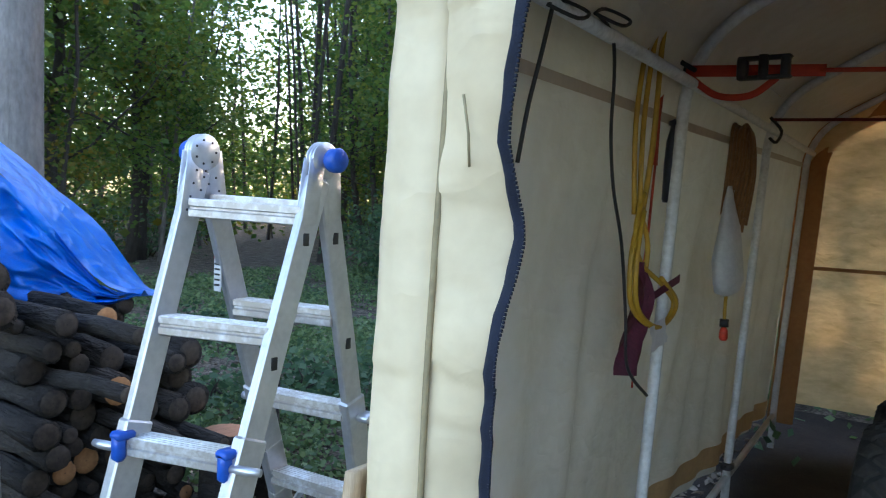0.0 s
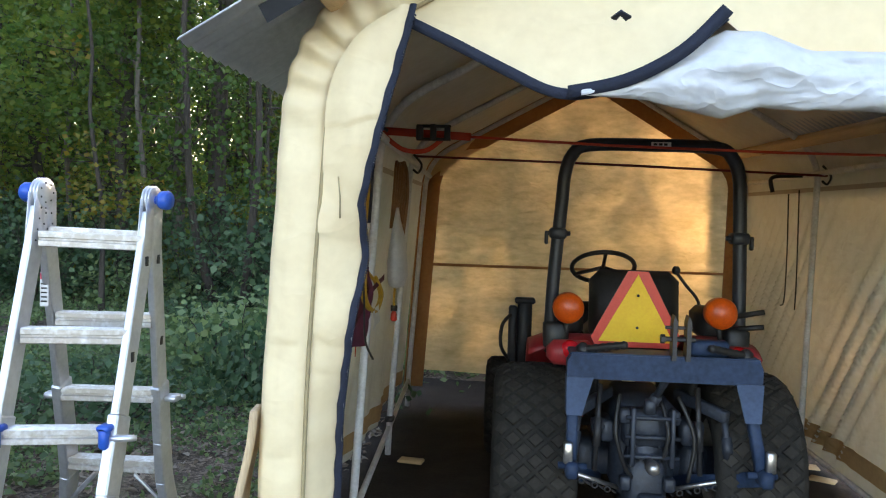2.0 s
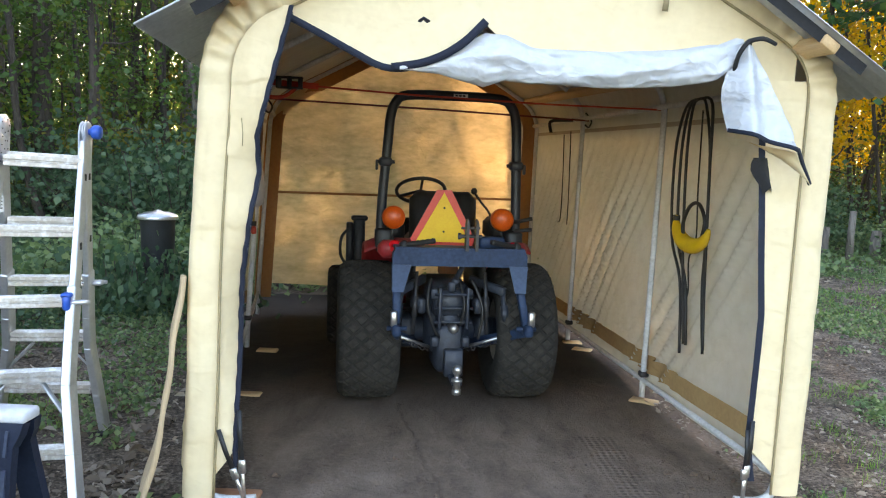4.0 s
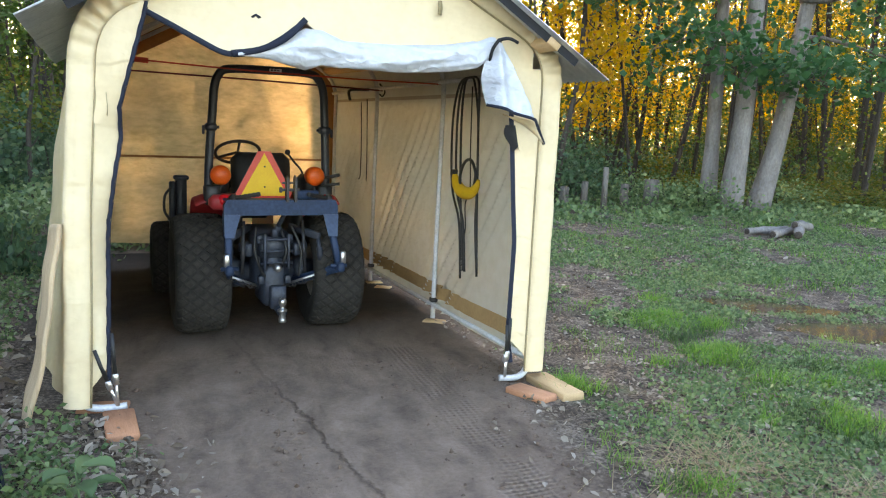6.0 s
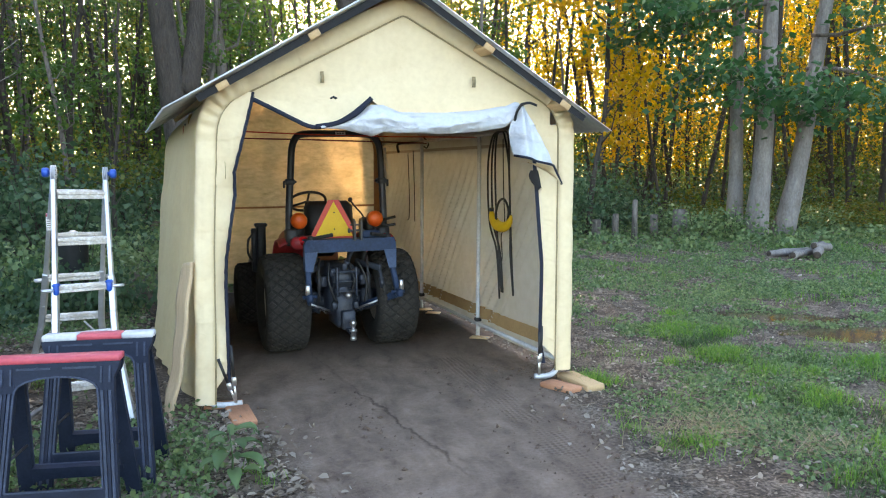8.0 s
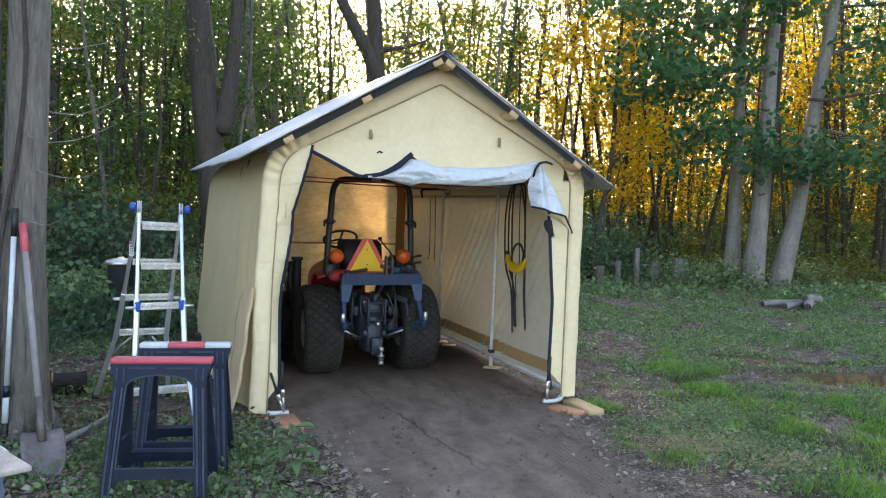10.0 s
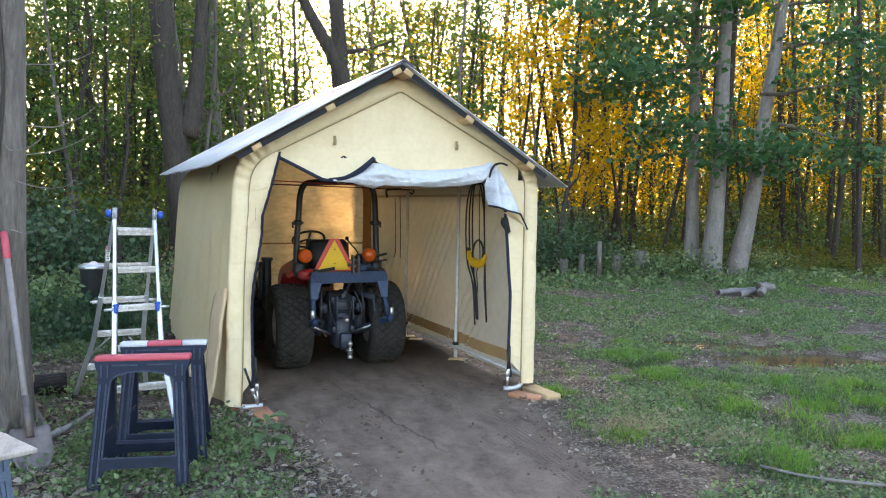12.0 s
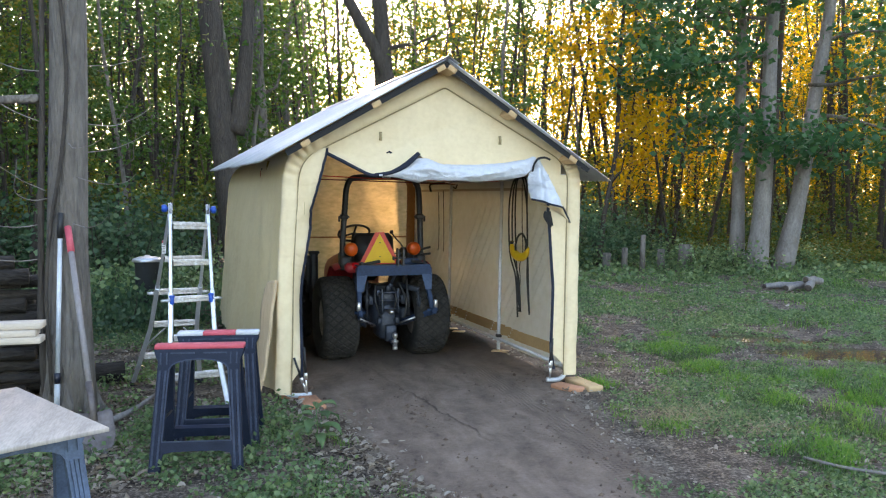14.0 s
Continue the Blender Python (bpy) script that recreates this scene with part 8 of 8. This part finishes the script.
def blades(pts, h, w, lean_lo=0.3, lean_hi=1.25):
    """Grass: one bent blade at each place."""
    m = len(pts)
    a = rng.uniform(0, 2 * math.pi, m)
    out_ = np.column_stack([np.cos(a), np.sin(a), np.zeros(m)])
    side = np.column_stack([-np.sin(a), np.cos(a), np.zeros(m)]) * w
    hh = (h * rng.uniform(0.4, 1.2, m))[:, None]
    up = np.array([0, 0, 1.0])
    k = rng.uniform(lean_lo, lean_hi, m)[:, None]
    rise = 0.92 / np.maximum(1.0, k)
    m0, m1 = pts + up * hh * 0.55 * rise + out_ * hh * k * 0.4 - side * 0.7, pts + up * hh * 0.55 * rise + out_ * hh * k * 0.4 + side * 0.7
    tip = pts + up * hh * rise + out_ * hh * k * 1.2
    v_ = np.stack([pts - side, pts + side, m1, m0, tip], 1).reshape(-1, 3)
    f_ = []
    for i in range(m):
        q = 5 * i
        f_.append((q, q + 1, q + 2, q + 3))
        f_.append((q + 3, q + 2, q + 4))
    return v_.tolist(), f_


def tufts(n, area, size, per, keep):
    q = []
    for m_ in scatter(n, area, keep):
        k = max(3, int(per * rng.uniform(0.4, 1.5)))
        q.append(m_ + np.column_stack([rng.normal(size=(k, 2)) * size * rng.uniform(0.6, 1.5), np.zeros(k)]))
    return np.vstack(q)


def thick_keep(x, y):
    return drive_edge(x, y) > -0.12 and pool(x, y) < 0.3 and lush(x, y) + 0.7 * wob(x, y, 0, 1.3, 21) + 0.6 * wob(x, y, 0, 3.6, 3) > 0.48


def thin_keep(x, y):
    return drive_edge(x, y) > 0.1 and pool(x, y) < 0.4 and wob(x, y, 0, 0.7, 21) + 0.8 * wob(x, y, 0, 2.1, 3) > 0.22


def bright_keep(x, y):
    return thick_keep(x, y) and wob(x, y, 0, 2.1, 40) > 0.03


def dark_keep(x, y):
    return thick_keep(x, y) and wob(x, y, 0, 2.1, 40) < 0.10


v_, f_ = blades(tufts(300, (-0.6, 8.0, -3.6, 2.4), 0.07, 44, dark_keep), 0.07, 0.0026)
tagged(mesh_object("grass", v_, f_, LEAF["grassdark"], smooth=False), "low dark green grass between brighter tufts", "grass", kind="stuff")
gv_, gf_ = [], []
for v_, f_ in (blades(tufts(430, (-0.6, 8.0, -3.6, 2.4), 0.06, 50, bright_keep), 0.085, 0.0026), blades(tufts(60, (1.3, 6.0, -3.2, -0.2), 0.04, 44, thick_keep), 0.13, 0.0026),
               blades(tufts(150, (1.0, 5.0, -3.8, 2.5), 0.05, 26, thin_keep), 0.06, 0.0016), blades(tufts(110, (-3.5, -0.7, -4.2, 2.5), 0.06, 36, thin_keep), 0.07, 0.0018),
               blades(tufts(420, (4.0, 18, 2.0, 13), 0.20, 40, thin_keep), 0.10, 0.0032)):
    q = len(gv_)
    gv_ += v_
    gf_ += [tuple(i + q for i in fc) for fc in f_]
tagged(mesh_object("grass", gv_, gf_, LEAF["grass"], smooth=False), "patchy tufts of green and yellowing grass", "grass", kind="stuff")
sp_ = np.vstack([np.column_stack([rng.normal(size=420) * 0.20 + 1.60, rng.normal(size=420) * 0.13 - 1.30, np.full(420, 0.012)]), np.column_stack([rng.normal(size=160) * 0.14 + 1.95, rng.normal(size=160) * 0.10 - 1.75, np.full(160, 0.012)])])
v_, f_ = blades(sp_, 0.10, 0.0018, 1.2, 3.5)
tagged(mesh_object("dry_grass", v_, f_, LEAF["straw"], smooth=False), "flattened clump of dry straw-coloured grass", "grass", kind="stuff")


def weed_keep(x, y):
    lim = ((-0.02 if y < 1.5 else -0.15) if x < -1 else -0.02) + 0.16 * (drive_edge(x, y) < 0.25) + 0.30 * (x > 0) * math.exp(-max(0.0, x - 1.3) / 0.9)
    return drive_edge(x, y) > (0.04 if y < 0 else 0.2) and pool(x, y) < -0.2 and wob(x, y, 0, 0.8, 30) + 0.45 * wob(x, y, 0, 3.0, 2) + 0.50 * wob(x, y, 0, 7.5, 14) > lim


out = ([], [])
for n0, area, lo, hi_, nl, sz in ((6500, (-7.5, -1.15, -2.6, 6.5), 0.015, 0.13, 7, 0.036), (3600, (-3.6, -0.6, -4.4, -0.5), 0.010, 0.05, 7, 0.025), (12000, (0.6, 6.5, -4.0, 3.0), 0.006, 0.045, 6, 0.027), (12000, (2.0, 12.0, 1.0, 9.0), 0.01, 0.06, 5, 0.038), (8000, (-12, -3, 1, 11), 0.02, 0.15, 5, 0.050), (3000, (4, 18, 7, 14), 0.03, 0.26, 4, 0.09)):
    q = np.repeat(scatter(n0, area, weed_keep), nl, 0)
    q = q + np.column_stack([rng.normal(size=(len(q), 2)) * 0.05, rng.uniform(lo, hi_, len(q)) * rng.uniform(0.3, 1, len(q))])
    leaf_points(q, sz, out, -0.1)
tagged(mesh_object("weeds", out[0], out[1], LEAF["weed"], smooth=False), "low broad-leaved weeds and ground ivy", "weeds", kind="stuff")
# one lush plant at the drive's edge
pt = thing("plant", "broad-leaved green plant at the drive's edge", "plant", m=pose(-1.04, -1.27, 0) @ Matrix.Diagonal((1.3, 1.3, 1.15, 1)))
for k in range(14):
    a = radians(k * 137.5)
    z0, r0 = 0.05 + 0.014 * k, 0.045 * (1 - k / 20)
    ln, wd, fall = 0.085 + 0.02 * (k % 3), 0.026 + 0.005 * (k % 2), 0.07 if k < 10 else 0.03
    bm = B()

    def leaf_f(u, v):
        w_ = (2 * u - 1) * wd * math.sin(math.pi * min(1, 0.06 + 0.94 * v) ** 0.8)
        o_ = r0 + ln * math.sin(v * 1.5) * 0.8
        return Vector((math.cos(a) * o_ - math.sin(a) * w_, math.sin(a) * o_ + math.cos(a) * w_, z0 + 0.02 * math.sin(v * 2.5) - fall * v * v + 0.012 * (2 * u - 1) ** 2))

    sheet(bm, 4, 7, leaf_f)
    part("leaf", bm, LEAF["weed"], pt)
bm = B()
tube(bm, [(0, 0, -0.01), (0.006, 0.004, 0.12), (-0.004, 0.0, 0.25)], [0.005, 0.004, 0.002], 6)
part("stalk", bm, LEAF["weed"], pt)

# crumbs of soil along the ruts and the drive's edges
cv, cf = [], []
for k in range(900):
    y = rng.uniform(-4.3, 0.6)
    e = rng.choice([0.70 + 0.02 * y + 0.19, 0.70 + 0.02 * y - 0.19, -0.42 - 0.02 * y + 0.19, 1.14 + 0.2 * y, 1.14 + 0.2 * y, -0.93 - 0.184 * y])
    x = e + rng.normal() * 0.07
    r = 0.004 + 0.016 * rng.uniform() ** 3
    c = np.array([x, y, ground_z(x, y) + r * 0.3])
    o = np.array([(1, 0, 0), (0, 1, 0), (-1, 0, 0), (0, -1, 0), (0, 0, 0.8), (0, 0, -0.8)]) * r * rng.uniform(0.6, 1.35, (6, 1)) + rng.normal(size=(6, 3)) * r * 0.15
    q = len(cv)
    cv += (c + o).tolist()
    cf += [(q + a, q + b, q + t) for a, b in ((0, 1), (1, 2), (2, 3), (3, 0)) for t in (4,)] + [(q + b, q + a, q + 5) for a, b in ((0, 1), (1, 2), (2, 3), (3, 0))]
M["crumb"] = shade("soil_crumb", (0.15, 0.10, 0.07), (0.06, 0.042, 0.03), 0.95, scale=30, fine=90, bump=0.6, rnd=0.3)
tagged(mesh_object("soil_crumbs", cv, cf, M["crumb"], smooth=False), "loose crumbs of brown soil on the drive", "soil", kind="stuff")
